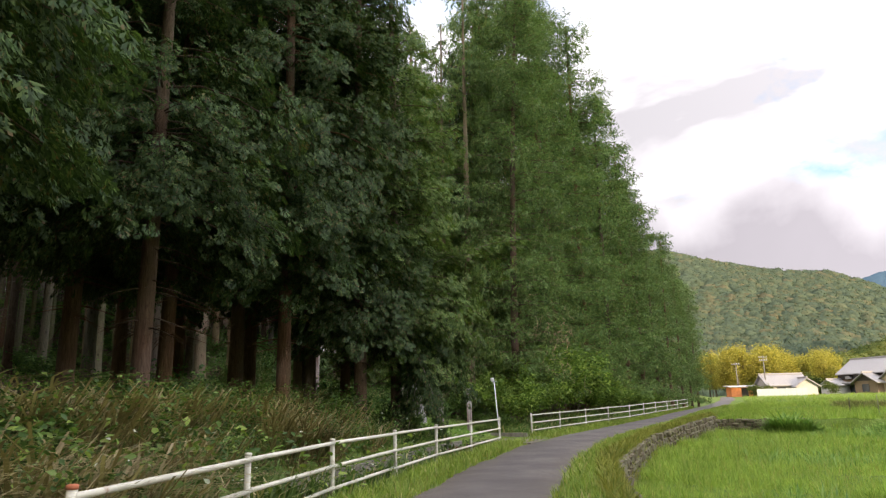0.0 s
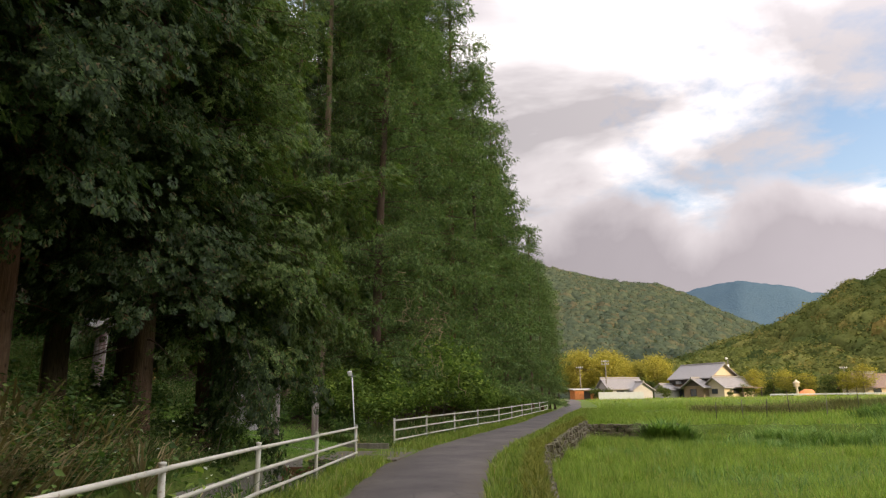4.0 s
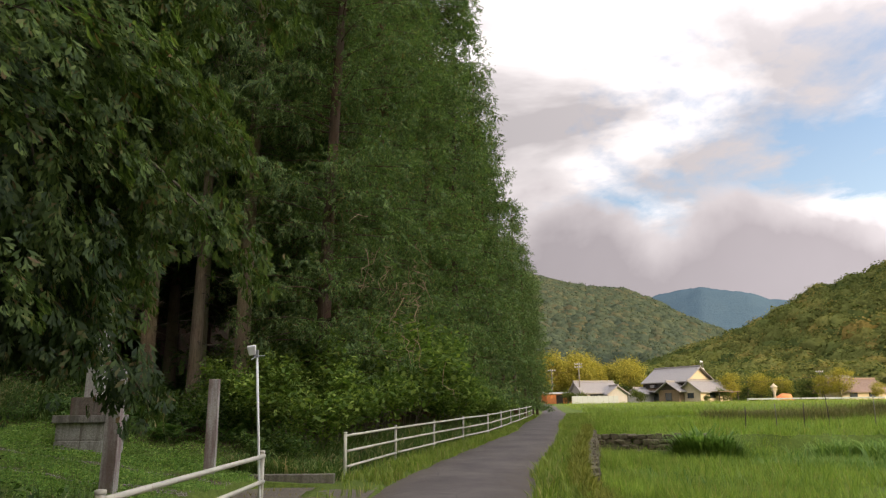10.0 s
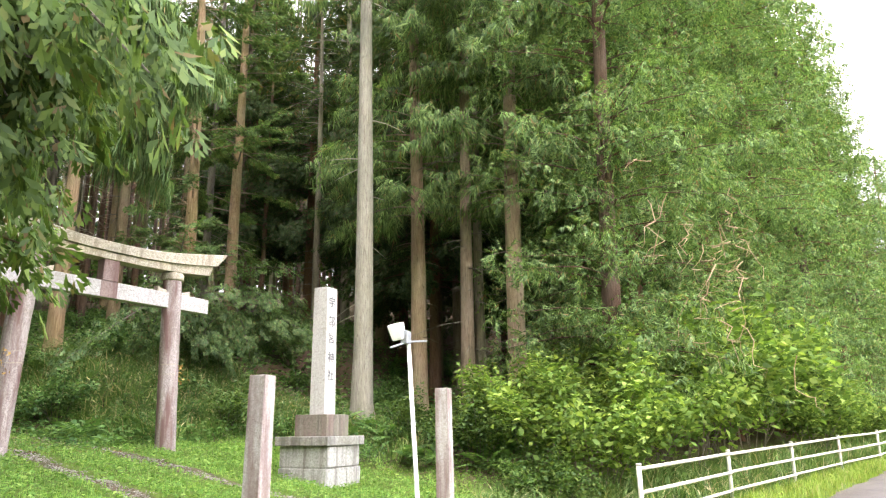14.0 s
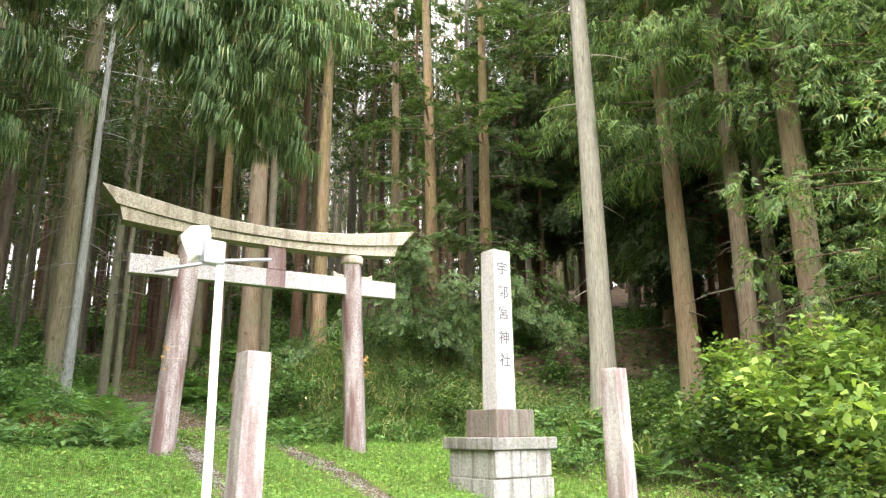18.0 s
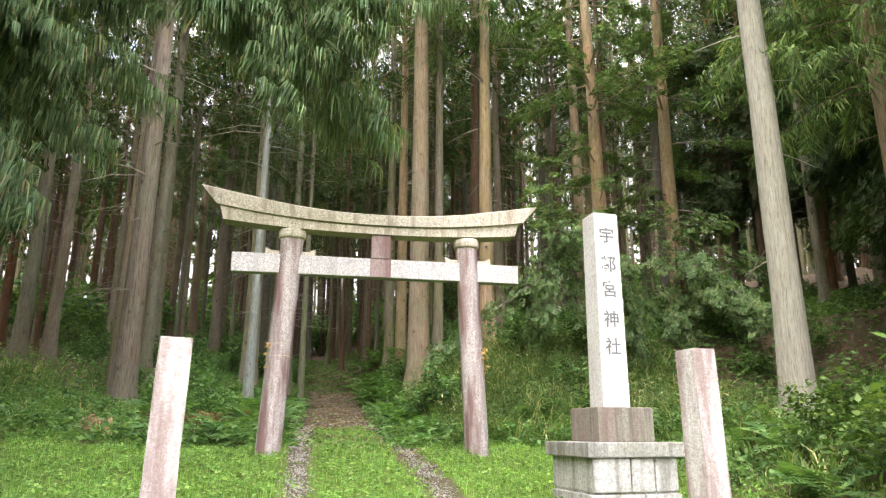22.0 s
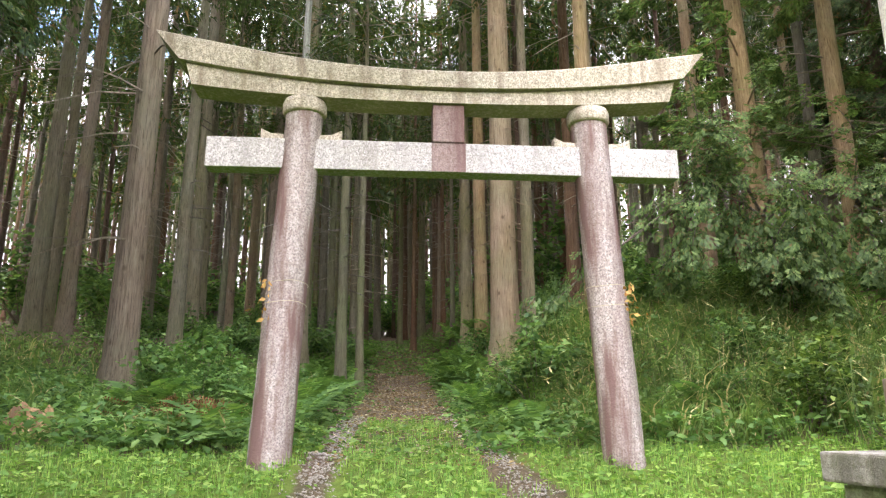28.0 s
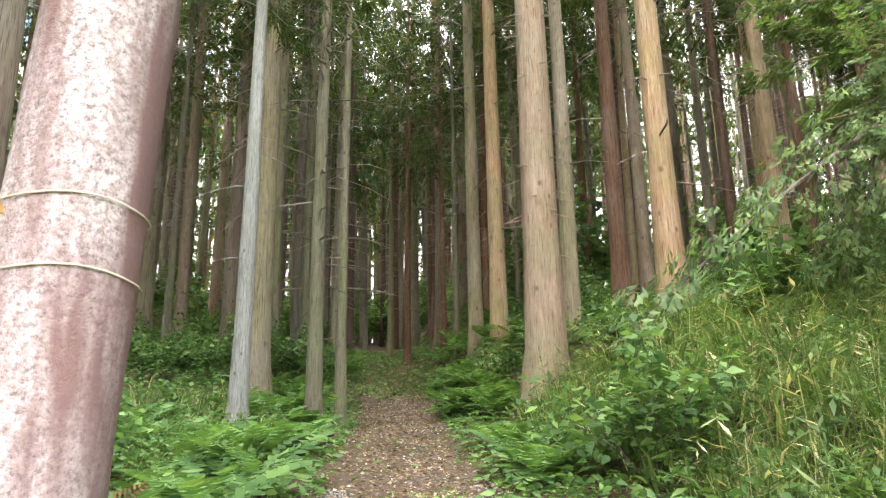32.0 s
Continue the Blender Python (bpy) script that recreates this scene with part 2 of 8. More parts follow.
M_SHADE = leaf_mat("shade_leaf", (0.040, 0.083, 0.028), (0.079, 0.149, 0.043), (0.142, 0.230, 0.060), 0.35, 0.05)
M_FERN = leaf_mat("fern_leaf", (0.060, 0.122, 0.036), (0.100, 0.188, 0.053), (0.162, 0.258, 0.073), 0.4, 0.04)
M_LAWN = leaf_mat("lawn_leaf", (0.088, 0.172, 0.036), (0.155, 0.268, 0.056), (0.250, 0.345, 0.088), 0.4, 0.03, 0.35)
M_GRASS = leaf_mat("grass_blade", (0.098, 0.150, 0.023), (0.169, 0.227, 0.039), (0.267, 0.305, 0.065), 0.42, 0.02, 0.45, dry=(0.325, 0.273, 0.130), dry_at=0.93)
M_WEED = leaf_mat("weed_blade", (0.065, 0.116, 0.032), (0.116, 0.181, 0.049), (0.189, 0.246, 0.080), 0.35, 0.03, 0.3, dry=(0.435, 0.348, 0.203), dry_at=0.76)
M_STRAW = leaf_mat("bleached_straw", (0.12, 0.095, 0.045), (0.20, 0.155, 0.080), (0.29, 0.235, 0.135), 0.3, 0.02)
M_FIELD = leaf_mat("paddy_grass", (0.095, 0.150, 0.022), (0.165, 0.235, 0.036), (0.250, 0.305, 0.056), 0.42, 0.02, 0.5, dry=(0.27, 0.22, 0.09), dry_at=0.96)
M_SASA = leaf_mat("bamboo_grass_leaf", (0.060, 0.100, 0.036), (0.110, 0.160, 0.058), (0.195, 0.235, 0.100), 0.36, 0.04, 0.3, dry=(0.42, 0.34, 0.20), dry_at=0.86)
M_CHIP = leaf_mat("bleached_litter", (0.15, 0.105, 0.07), (0.26, 0.20, 0.145), (0.42, 0.35, 0.27), 0.2, 0.02)
M_REED = leaf_mat("reed_blade", (0.075, 0.140, 0.032), (0.135, 0.215, 0.052), (0.210, 0.290, 0.080), 0.35, 0.04)
M_BROWNREED = leaf_mat("dry_reed", (0.085, 0.095, 0.034), (0.140, 0.130, 0.052), (0.190, 0.165, 0.080), 0.3, 0.02)
M_MOSSGRASS = leaf_mat("yellow_moss", (0.15, 0.14, 0.015), (0.24, 0.20, 0.02), (0.32, 0.27, 0.04), 0.3, 0.02, 0.35)
M_WALLGRASS = leaf_mat("wall_grass", (0.105, 0.125, 0.02), (0.19, 0.195, 0.036), (0.28, 0.255, 0.06), 0.35, 0.02, 0.35)
M_GOLD = leaf_mat("golden_foliage", (0.145, 0.135, 0.024), (0.255, 0.220, 0.036), (0.39, 0.32, 0.06), 0.45, 0.02)
M_FARTREE = leaf_mat("broadleaf_canopy", (0.040, 0.062, 0.018), (0.072, 0.098, 0.026), (0.13, 0.135, 0.035), 0.3, 0.01, 0.45)
M_SPRIG = leaf_mat("withered_sprig", (0.22, 0.10, 0.03), (0.34, 0.17, 0.05), (0.44, 0.26, 0.09), 0.3, 0.02)
M_DRYLEAF = leaf_mat("dry_leaf", (0.10, 0.060, 0.032), (0.17, 0.105, 0.056), (0.26, 0.18, 0.10), 0.3, 0.02)
M_WHITEFLOWER = leaf_mat("pale_flower", (0.42, 0.46, 0.36), (0.52, 0.55, 0.46), (0.62, 0.63, 0.56), 0.3, 0.02)


def bark_mat(name, a, b, c, moss=0.0):
    k = Nodes(name)
    stripe = k.noise(k.pos("Object", (15, 15, 0.75)), 2.6, 8, 0.68, 0.35)
    fib = k.noise(k.pos("Object", (46, 46, 2.2)), 2.0, 5, 0.65)
    blot = k.noise(k.pos("World", (1, 1, 0.5)), 1.3, 4)
    col = k.ramp(stripe, (0.28, a), (0.52, b), (0.75, c))
    col = k.mix(k.ramp(blot, (0.46, 0.0), (0.72, 0.5)), col, tuple(0.5 * v + 0.09 for v in c))
    if moss:
        col = k.mix(k.math("MULTIPLY", k.ramp(k.noise(k.pos("World"), 0.8, 5), (0.4, 0.0), (0.62, 1.0)), moss), col, (0.15, 0.165, 0.075))
    knot = k.ramp(k.cells(k.pos("Object", (1.4, 1.4, 0.9)), 2.6), (0.05, 1.0), (0.13, 0.0))
    col = k.mix(k.math("MULTIPLY", knot, 0.75), col, tuple(v * 0.45 for v in a))
    flake = k.noise(k.pos("Object", (3, 3, 1.2)), 5.0, 5, 0.7)
    col = k.mix(k.ramp(flake, (0.42, 0.0), (0.62, 0.45)), col, tuple(v * 0.7 for v in b))
    col = k.mix(k.ramp(fib, (0.34, 0.75), (0.48, 0.0)), col, tuple(v * 0.4 for v in a))
    each = k.each()
    col = k.hsv(col, 0.5, k.math("ADD", k.math("MULTIPLY", each, 0.35), 0.88), k.math("ADD", k.math("MULTIPLY", each, 0.45), 0.78))
    h = k.math("ADD", k.math("MULTIPLY", stripe, 0.7), k.math("MULTIPLY", fib, 0.3))
    return k.solid(col, 0.9, normal=k.bump(k.math("ADD", h, k.math("MULTIPLY", flake, 0.4)), 0.04, 1.0), spec=0.2)


M_BARK_RED = bark_mat("red_brown_bark", (0.055, 0.030, 0.018), (0.125, 0.070, 0.043), (0.21, 0.135, 0.092), 0.15)
M_BARK_GREY = bark_mat("grey_bark", (0.090, 0.072, 0.048), (0.175, 0.150, 0.105), (0.27, 0.24, 0.18), 0.35)
M_BARK_PALE = bark_mat("pale_lichen_bark", (0.20, 0.175, 0.135), (0.34, 0.31, 0.25), (0.47, 0.445, 0.38), 0.15)
M_BARK_TAN = bark_mat("tan_fibrous_bark", (0.12, 0.080, 0.050), (0.25, 0.180, 0.120), (0.37, 0.295, 0.21), 0.4)
M_BARK_MOSS = bark_mat("green_mossy_bark", (0.085, 0.072, 0.043), (0.162, 0.140, 0.085), (0.246, 0.221, 0.145), 0.8)
M_BARK_BLUE = bark_mat("blue_grey_lichen_bark", (0.13, 0.115, 0.095), (0.24, 0.24, 0.215), (0.38, 0.40, 0.37), 0.15)
M_TWIG = bark_mat("dead_twig", (0.10, 0.08, 0.06), (0.19, 0.16, 0.12), (0.30, 0.26, 0.21))


def granite_mat(name, base, dark, moss=0.5, rust=0.0, streak=0.5, pepper=1.0, algae=None):
    k = Nodes(name)
    p = k.pos("World")
    speck = k.noise(p, 62, 4, 0.75)
    grain = k.noise(p, 26, 5, 0.65)
    wide = k.noise(p, 2.2, 5, 0.6)
    run = k.noise(k.pos("World", (5, 5, 0.5)), 1.6, 5, 0.6)
    col = k.ramp(speck, (0.36, tuple(v * (1 - 0.62 * pepper) for v in base)), (0.50, base), (0.64, tuple(min(1, v * (1 + 0.4 * pepper)) for v in base)))
    col = k.mix(k.ramp(grain, (0.46, 0.0), (0.66, 0.55)), col, dark)
    col = k.mix(k.math("MULTIPLY", k.ramp(run, (0.48, 0.0), (0.66, 1.0)), streak), col, dark)
    if rust:
        col = k.mix(k.math("MULTIPLY", k.ramp(k.noise(k.pos("World", (3, 3, 0.35)), 1.9, 4, 0.55), (0.44, 0.0), (0.60, 1.0)), rust), col, (0.155, 0.088, 0.078))
    if algae:
        down = k.ramp(k.math("MULTIPLY", k.up(), -1.0), (0.45, 0.0), (0.8, 1.0))
        col = k.mix(k.math("MULTIPLY", down, k.ramp(grain, (0.30, 0.35), (0.6, 1.0))), col, algae)
    patch = k.ramp(k.math("ADD", k.math("MULTIPLY", wide, 0.6), k.math("MULTIPLY", grain, 0.4)), (0.50, 0.0), (0.62, 1.0))
    col = k.mix(k.math("MULTIPLY", patch, moss), col, (0.16, 0.16, 0.085))
    return k.solid(col, 0.85, normal=k.bump(k.math("ADD", k.math("MULTIPLY", speck, 0.8), grain), 0.010, 0.9), spec=0.3)


M_TORII = granite_mat("weathered_granite", (0.39, 0.335, 0.315), (0.185, 0.130, 0.115), 0.05, 0.95, 0.65)
M_TORII_BEAM = granite_mat("mossy_granite_beam", (0.50, 0.44, 0.35), (0.20, 0.155, 0.11), 0.22, 0.0, 0.7, algae=(0.20, 0.22, 0.07))
M_TORII_TIE = granite_mat("pale_granite_tie", (0.46, 0.43, 0.415), (0.27, 0.24, 0.22), 0.12, 0.0, 0.4, algae=(0.17, 0.23, 0.06))
M_PLAQUE = granite_mat("stained_plaque_stone", (0.27, 0.20, 0.185), (0.13, 0.062, 0.060), 0.05, 0.9, 0.7, 0.7)
M_STELE = granite_mat("pale_dressed_granite", (0.47, 0.45, 0.42), (0.27, 0.25, 0.22), 0.10, 0.0, 0.45, 0.4)
M_STELE_BASE = granite_mat("stained_granite_base", (0.30, 0.285, 0.26), (0.10, 0.09, 0.075), 0.3, 0.0, 0.75, 0.45)
M_STELE_BLOCK = granite_mat("dark_stained_block", (0.20, 0.18, 0.15), (0.065, 0.052, 0.040), 0.35, 0.5, 0.85, 0.4)
M_POST = granite_mat("stone_post", (0.44, 0.415, 0.39), (0.23, 0.185, 0.165), 0.10, 0.75, 0.5, 0.45)
M_BASESTONE = granite_mat("rough_base_stone", (0.40, 0.385, 0.36), (0.15, 0.135, 0.115), 0.15, 0.0, 0.75, 0.5)
M_PEBBLE = granite_mat("pale_gravel", (0.33, 0.30, 0.265), (0.16, 0.135, 0.11), 0.1, 0.0, 0.3)
M_SLAB = granite_mat("dirty_slab_concrete", (0.125, 0.105, 0.08), (0.06, 0.05, 0.035), 0.5, 0.0, 0.5)
M_CONC = granite_mat("old_concrete", (0.20, 0.18, 0.15), (0.09, 0.08, 0.06), 0.6, 0.0, 0.7)
M_WALLSTONE = granite_mat("field_stone", (0.115, 0.095, 0.056), (0.045, 0.036, 0.022), 0.8, 0.0, 0.5)


def simple(name, col, rough=0.7, metal=0.0, vary=0.25, scale=3.0, bump=0.0, spec=0.4):
    k = Nodes(name)
    p = k.pos("World")
    f = k.math("ADD", k.math("MULTIPLY", k.noise(p, scale, 5), 0.6), k.math("MULTIPLY", k.noise(p, scale * 9, 4), 0.4))
    c = k.ramp(f, (0.3, tuple(v * (1 - vary) for v in col)), (0.7, tuple(min(1, v * (1 + vary)) for v in col)))
    return k.solid(c, rough, metal, k.bump(f, bump, 0.5) if bump else None, spec)


def fence_mat():
    k = Nodes("white_painted_pipe")
    p = k.pos("World")
    rust = k.ramp(k.noise(p, 7, 6, 0.65), (0.60, 0.0), (0.70, 1.0))
    dirt = k.ramp(k.noise(p, 2.5, 5), (0.35, 0.0), (0.75, 0.5))
    c = k.mix(dirt, (0.56, 0.53, 0.44), (0.32, 0.31, 0.23))
    c = k.mix(k.math("MULTIPLY", rust, 0.8), c, (0.22, 0.10, 0.05))
    return k.solid(c, 0.5, spec=0.4)


M_FENCE = fence_mat()
M_RUST = simple("rusted_cap", (0.34, 0.11, 0.05), 0.85, 0.0, 0.4, 20)
M_RUSTBROWN = simple("rusty_brown_board", (0.15, 0.07, 0.035), 0.9, 0.0, 0.5, 6, 0.01)
M_WHITE = simple("white_enamel", (0.80, 0.80, 0.78), 0.4, 0.0, 0.08, 8)
M_GREYMETAL = simple("grey_metal", (0.30, 0.31, 0.32), 0.45, 0.6, 0.2, 9)
M_ROPE = simple("straw_cord", (0.42, 0.36, 0.26), 0.9, 0.0, 0.3, 40)
M_GLYPH = simple("engraved_black_ink", (0.095, 0.095, 0.097), 0.8, 0.0, 0.5, 30)


def road_mat():
    k = Nodes("worn_asphalt")
    p = k.pos("World")
    agg = k.cells(p, 85)
    fine = k.noise(p, 140, 2)
    wide = k.noise(p, 0.55, 5, 0.6)
    blot = k.noise(p, 3.5, 5, 0.6)
    c = k.ramp(agg, (0.0, (0.112, 0.098, 0.088)), (0.6, (0.056, 0.048, 0.044)))
    c = k.mix(k.ramp(wide, (0.38, 0.0), (0.66, 0.6)), c, (0.150, 0.128, 0.114))
    c = k.mix(k.ramp(blot, (0.55, 0.0), (0.72, 0.45)), c, (0.045, 0.043, 0.042))
    c = k.mix(k.math("MULTIPLY", k.attr("edge"), k.ramp(k.noise(p, 6, 4), (0.35, 0.0), (0.6, 0.8))), c, (0.10, 0.075, 0.04))
    crack = k.ramp(k.cells(k.pos("World", (1, 0.7, 1)), 0.9, "DISTANCE_TO_EDGE"), (0.0, 1.0), (0.012, 0.0))
    c = k.mix(k.math("MULTIPLY", crack, k.ramp(wide, (0.5, 0.0), (0.6, 0.7))), c, (0.025, 0.024, 0.022))
    return k.solid(c, 0.88, normal=k.bump(k.math("ADD", agg, fine), 0.006, 0.7), spec=0.35)


def ground_mat():
    """Grass soil, forest floor and gravelled ruts, told apart by the sheet's own masks."""
    k = Nodes("ground_soil")
    p = k.pos("World")
    n1, n2, n3 = k.noise(p, 1.1, 6, 0.6), k.noise(p, 9, 6, 0.65), k.noise(p, 45, 4, 0.65)
    grass = k.ramp(n2, (0.3, (0.060, 0.090, 0.016)), (0.55, (0.105, 0.150, 0.026)), (0.8, (0.16, 0.19, 0.04)))
    litter = k.ramp(n3, (0.3, (0.040, 0.026, 0.016)), (0.5, (0.095, 0.062, 0.038)), (0.72, (0.19, 0.135, 0.085)))
    litter = k.mix(k.ramp(n1, (0.48, 0.0), (0.66, 0.55)), litter, (0.045, 0.062, 0.022))
    stones = k.cells(p, 26, "F1", "Color")
    grav = k.ramp(k.noise(stones, 3.0, 1), (0.3, (0.05, 0.036, 0.025)), (0.52, (0.12, 0.09, 0.064)), (0.72, (0.27, 0.23, 0.19)))
    c = k.mix(k.attr("forest"), grass, litter)
    edge = k.math("ADD", k.attr("rut"), k.math("MULTIPLY", k.math("SUBTRACT", n2, 0.5), 0.9))
    c = k.mix(k.ramp(edge, (0.42, 0.0), (0.58, 1.0)), c, k.mix(k.ramp(n1, (0.36, 0.2), (0.56, 0.85)), grav, litter))
    return k.solid(c, 0.95, normal=k.bump(k.math("ADD", n2, n3), 0.03, 0.8), spec=0.15)


M_ROAD, M_GROUND = road_mat(), ground_mat()


def hill_mat(name, cols, haze, amount):
    k = Nodes(name)
    p = k.pos("World")
    crown = k.cells(p, 0.13)
    mott = k.noise(p, 0.5, 5, 0.65)
    zone = k.noise(p, 0.016, 4, 0.6)
    c = k.ramp(k.math("ADD", k.math("MULTIPLY", zone, 0.6), k.math("MULTIPLY", mott, 0.4)), (0.3, cols[0]), (0.48, cols[1]), (0.58, cols[2]), (0.70, cols[3]))
    # shade between the crowns is painted in as darker cell edges
    c = k.mix(k.ramp(crown, (0.25, 0.0), (0.8, 0.4)), c, tuple(v * 0.6 for v in cols[0]))
    # distance haze is blended straight into the surface colour
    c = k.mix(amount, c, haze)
    return k.solid(c, 1.0, normal=k.bump(k.math("ADD", crown, mott), 2.0, 0.6), spec=0.0)


def canopy_mat(name, stops, zone):
    """Tree crowns seen from afar: every crown has its own hue, and hues gather in broad zones."""
    k = Nodes(name)
    t = k.math("ADD", k.math("MULTIPLY", k.attr("tone"), 0.62), k.math("MULTIPLY", k.noise(k.pos("World"), zone, 3), 0.38))
    c = k.ramp(t, *stops)
    fine = k.math("ADD", k.math("MULTIPLY", k.noise(k.pos("World"), 1.1, 4, 0.6), 0.9), k.math("MULTIPLY", k.island(), 0.25))
    c = k.hsv(c, 0.5, 0.95, k.math("ADD", fine, 0.42))
    return k.leafy(c, k.mix(1.0, c, (1.15, 1.25, 0.7), "MULTIPLY"), 0.3, 0.0)


M_CANOPY = canopy_mat("hillside_canopy", ((0.18, (0.055, 0.082, 0.024)), (0.40, (0.105, 0.122, 0.032)), (0.58, (0.132, 0.150, 0.042)), (0.74, (0.185, 0.182, 0.048)), (0.84, (0.21, 0.160, 0.042))), 0.02)
# Greyed, paler greens: the haze over the far hill is put into the colour.
M_CANOPY_FAR = canopy_mat("haze_tinted_canopy", ((0.2, (0.068, 0.092, 0.062)), (0.45, (0.078, 0.104, 0.066)), (0.66, (0.092, 0.114, 0.066)), (0.84, (0.130, 0.116, 0.066))), 0.010)
M_HILL_FAR = hill_mat("haze_tinted_forested_hill", ((0.045, 0.070, 0.034), (0.072, 0.098, 0.042), (0.115, 0.125, 0.05), (0.21, 0.135, 0.045)), (0.20, 0.24, 0.24), 0.22)
M_HILL_BLUE = hill_mat("haze_tinted_ridge", ((0.05, 0.075, 0.06), (0.06, 0.09, 0.07), (0.07, 0.10, 0.075), (0.09, 0.11, 0.08)), (0.070, 0.118, 0.175), 0.62)
M_HILL_NEAR = hill_mat("near_wooded_hill", ((0.030, 0.046, 0.014), (0.055, 0.075, 0.020), (0.095, 0.10, 0.028), (0.15, 0.12, 0.03)), (0.16, 0.18, 0.14), 0.04)

M_TILE = simple("grey_roof_tile", (0.25, 0.235, 0.225), 0.55, 0.0, 0.2, 4, 0.01)
M_TILE_BROWN = simple("brown_roof_tile", (0.22, 0.15, 0.11), 0.6, 0.0, 0.2, 4, 0.01)
M_PLASTER = simple("cream_plaster", (0.52, 0.44, 0.31), 0.85, 0.0, 0.1, 2)
M_PLASTERW = simple("white_plaster", (0.40, 0.38, 0.35), 0.85, 0.0, 0.1, 2)
M_WOODWALL = simple("brown_board_wall", (0.20, 0.14, 0.085), 0.8, 0.0, 0.3, 3)
M_DARKWOOD = simple("dark_wood_and_wall_shade", (0.055, 0.042, 0.034), 0.8, 0.0, 0.3, 5)
M_ORANGE = simple("orange_sheet", (0.62, 0.22, 0.07), 0.7, 0.0, 0.25, 2)
M_BLUEGREY = simple("pale_blue_steel_fence", (0.36, 0.40, 0.40), 0.55, 0.2, 0.12, 3)
M_CAR = simple("white_car_paint", (0.78, 0.78, 0.78), 0.25, 0.0, 0.04, 2)
M_TYRE = simple("black_rubber", (0.02, 0.02, 0.02), 0.8, 0.0, 0.2, 9)


def glass_mat():
    k = Nodes("dark_window_glass")
    return k.solid((0.05, 0.06, 0.07), 0.08, spec=0.8)


M_GLASS = glass_mat()
M_MOSSBALL = simple("moss", (0.10, 0.12, 0.03), 0.95, 0.0, 0.4, 14, 0.02)
M_SPLINTER = simple("orange_broken_wood", (0.36, 0.225, 0.12), 0.9, 0.0, 0.55, 12, 0.03)
M_DEADFROND = leaf_mat("dead_cedar_frond", (0.095, 0.036, 0.018), (0.165, 0.066, 0.032), (0.235, 0.110, 0.055), 0.2, 0.02)
M_STUMP = simple("rotten_stump_wood", (0.19, 0.115, 0.060), 0.9, 0.0, 0.6, 9, 0.03)
M_CUT = simple("sawn_log", (0.34, 0.24, 0.14), 0.9, 0.0, 0.3, 12, 0.01)

# ---------------------------------------------------------------- mesh helpers
RNG = np.random.default_rng(7)


def np_mesh(name, verts, faces, mat=None, smooth=False):
    """One mesh from arrays; all faces have the same number of corners."""
    verts, faces = np.asarray(verts, np.float32), np.asarray(faces, np.int32)
    me = bpy.data.meshes.new(name)
    n, c = faces.shape
    me.vertices.add(len(verts))
    me.vertices.foreach_set("co", verts.ravel())
    me.loops.add(n * c)
    me.loops.foreach_set("vertex_index", faces.ravel())
    me.polygons.add(n)
    me.polygons.foreach_set("loop_start", np.arange(0, n * c, c, dtype=np.int32))
    if smooth:
        me.polygons.foreach_set("use_smooth", np.ones(n, bool))
    me.update(calc_edges=True)
    if mat:
        me.materials.append(mat)
    return me


def bm_mesh(name, bm, mat=None, smooth=False):
    me = bpy.data.meshes.new(name)
    bm.normal_update()
    bm.to_mesh(me)
    bm.free()
    if smooth:
        me.polygons.foreach_set("use_smooth", np.ones(len(me.polygons), bool))
    if mat:
        me.materials.append(mat)
    return me


def part(name, shape, material, parent, label="", at=None, smooth=False):
    """Links a bmesh or a mesh as ONE object under a thing or under a part."""
    me = shape if isinstance(shape, bpy.types.Mesh) else bm_mesh(name, shape, material, smooth)
    if isinstance(shape, bpy.types.Mesh) and not me.materials and material:
        me.materials.append(material)
    ob = new(name, me)
    ob.parent = parent
    if at is not None:
        ob.matrix_basis = at
    if label:
        ob["label"] = label
    return ob


def thing(name, label, category, at=None, group="", kind=""):
    ob = new(name)
    ob.empty_display_size = 0.2
    if at is not None:
        ob.matrix_basis = at
    return tagged(ob, label, category, group, kind)


def add_box(bm, x0, x1, y0, y1, z0, z1, bevel=0.0, m=None):
    g = bmesh.ops.create_cube(bm, size=1.0)
    mm = Matrix.Translation(((x0 + x1) / 2, (y0 + y1) / 2, (z0 + z1) / 2)) @ Matrix.Diagonal((x1 - x0, y1 - y0, z1 - z0, 1))
    bmesh.ops.transform(bm, matrix=(m @ mm) if m else mm, verts=g["verts"])
    if bevel:
        es = list({e for v in g["verts"] for e in v.link_edges})
        bmesh.ops.bevel(bm, geom=es, offset=bevel, segments=2, affect="EDGES", profile=0.6)
    return bm


def box(x0, x1, y0, y1, z0, z1, bevel=0.0, m=None):
    return add_box(bmesh.new(), x0, x1, y0, y1, z0, z1, bevel, m)


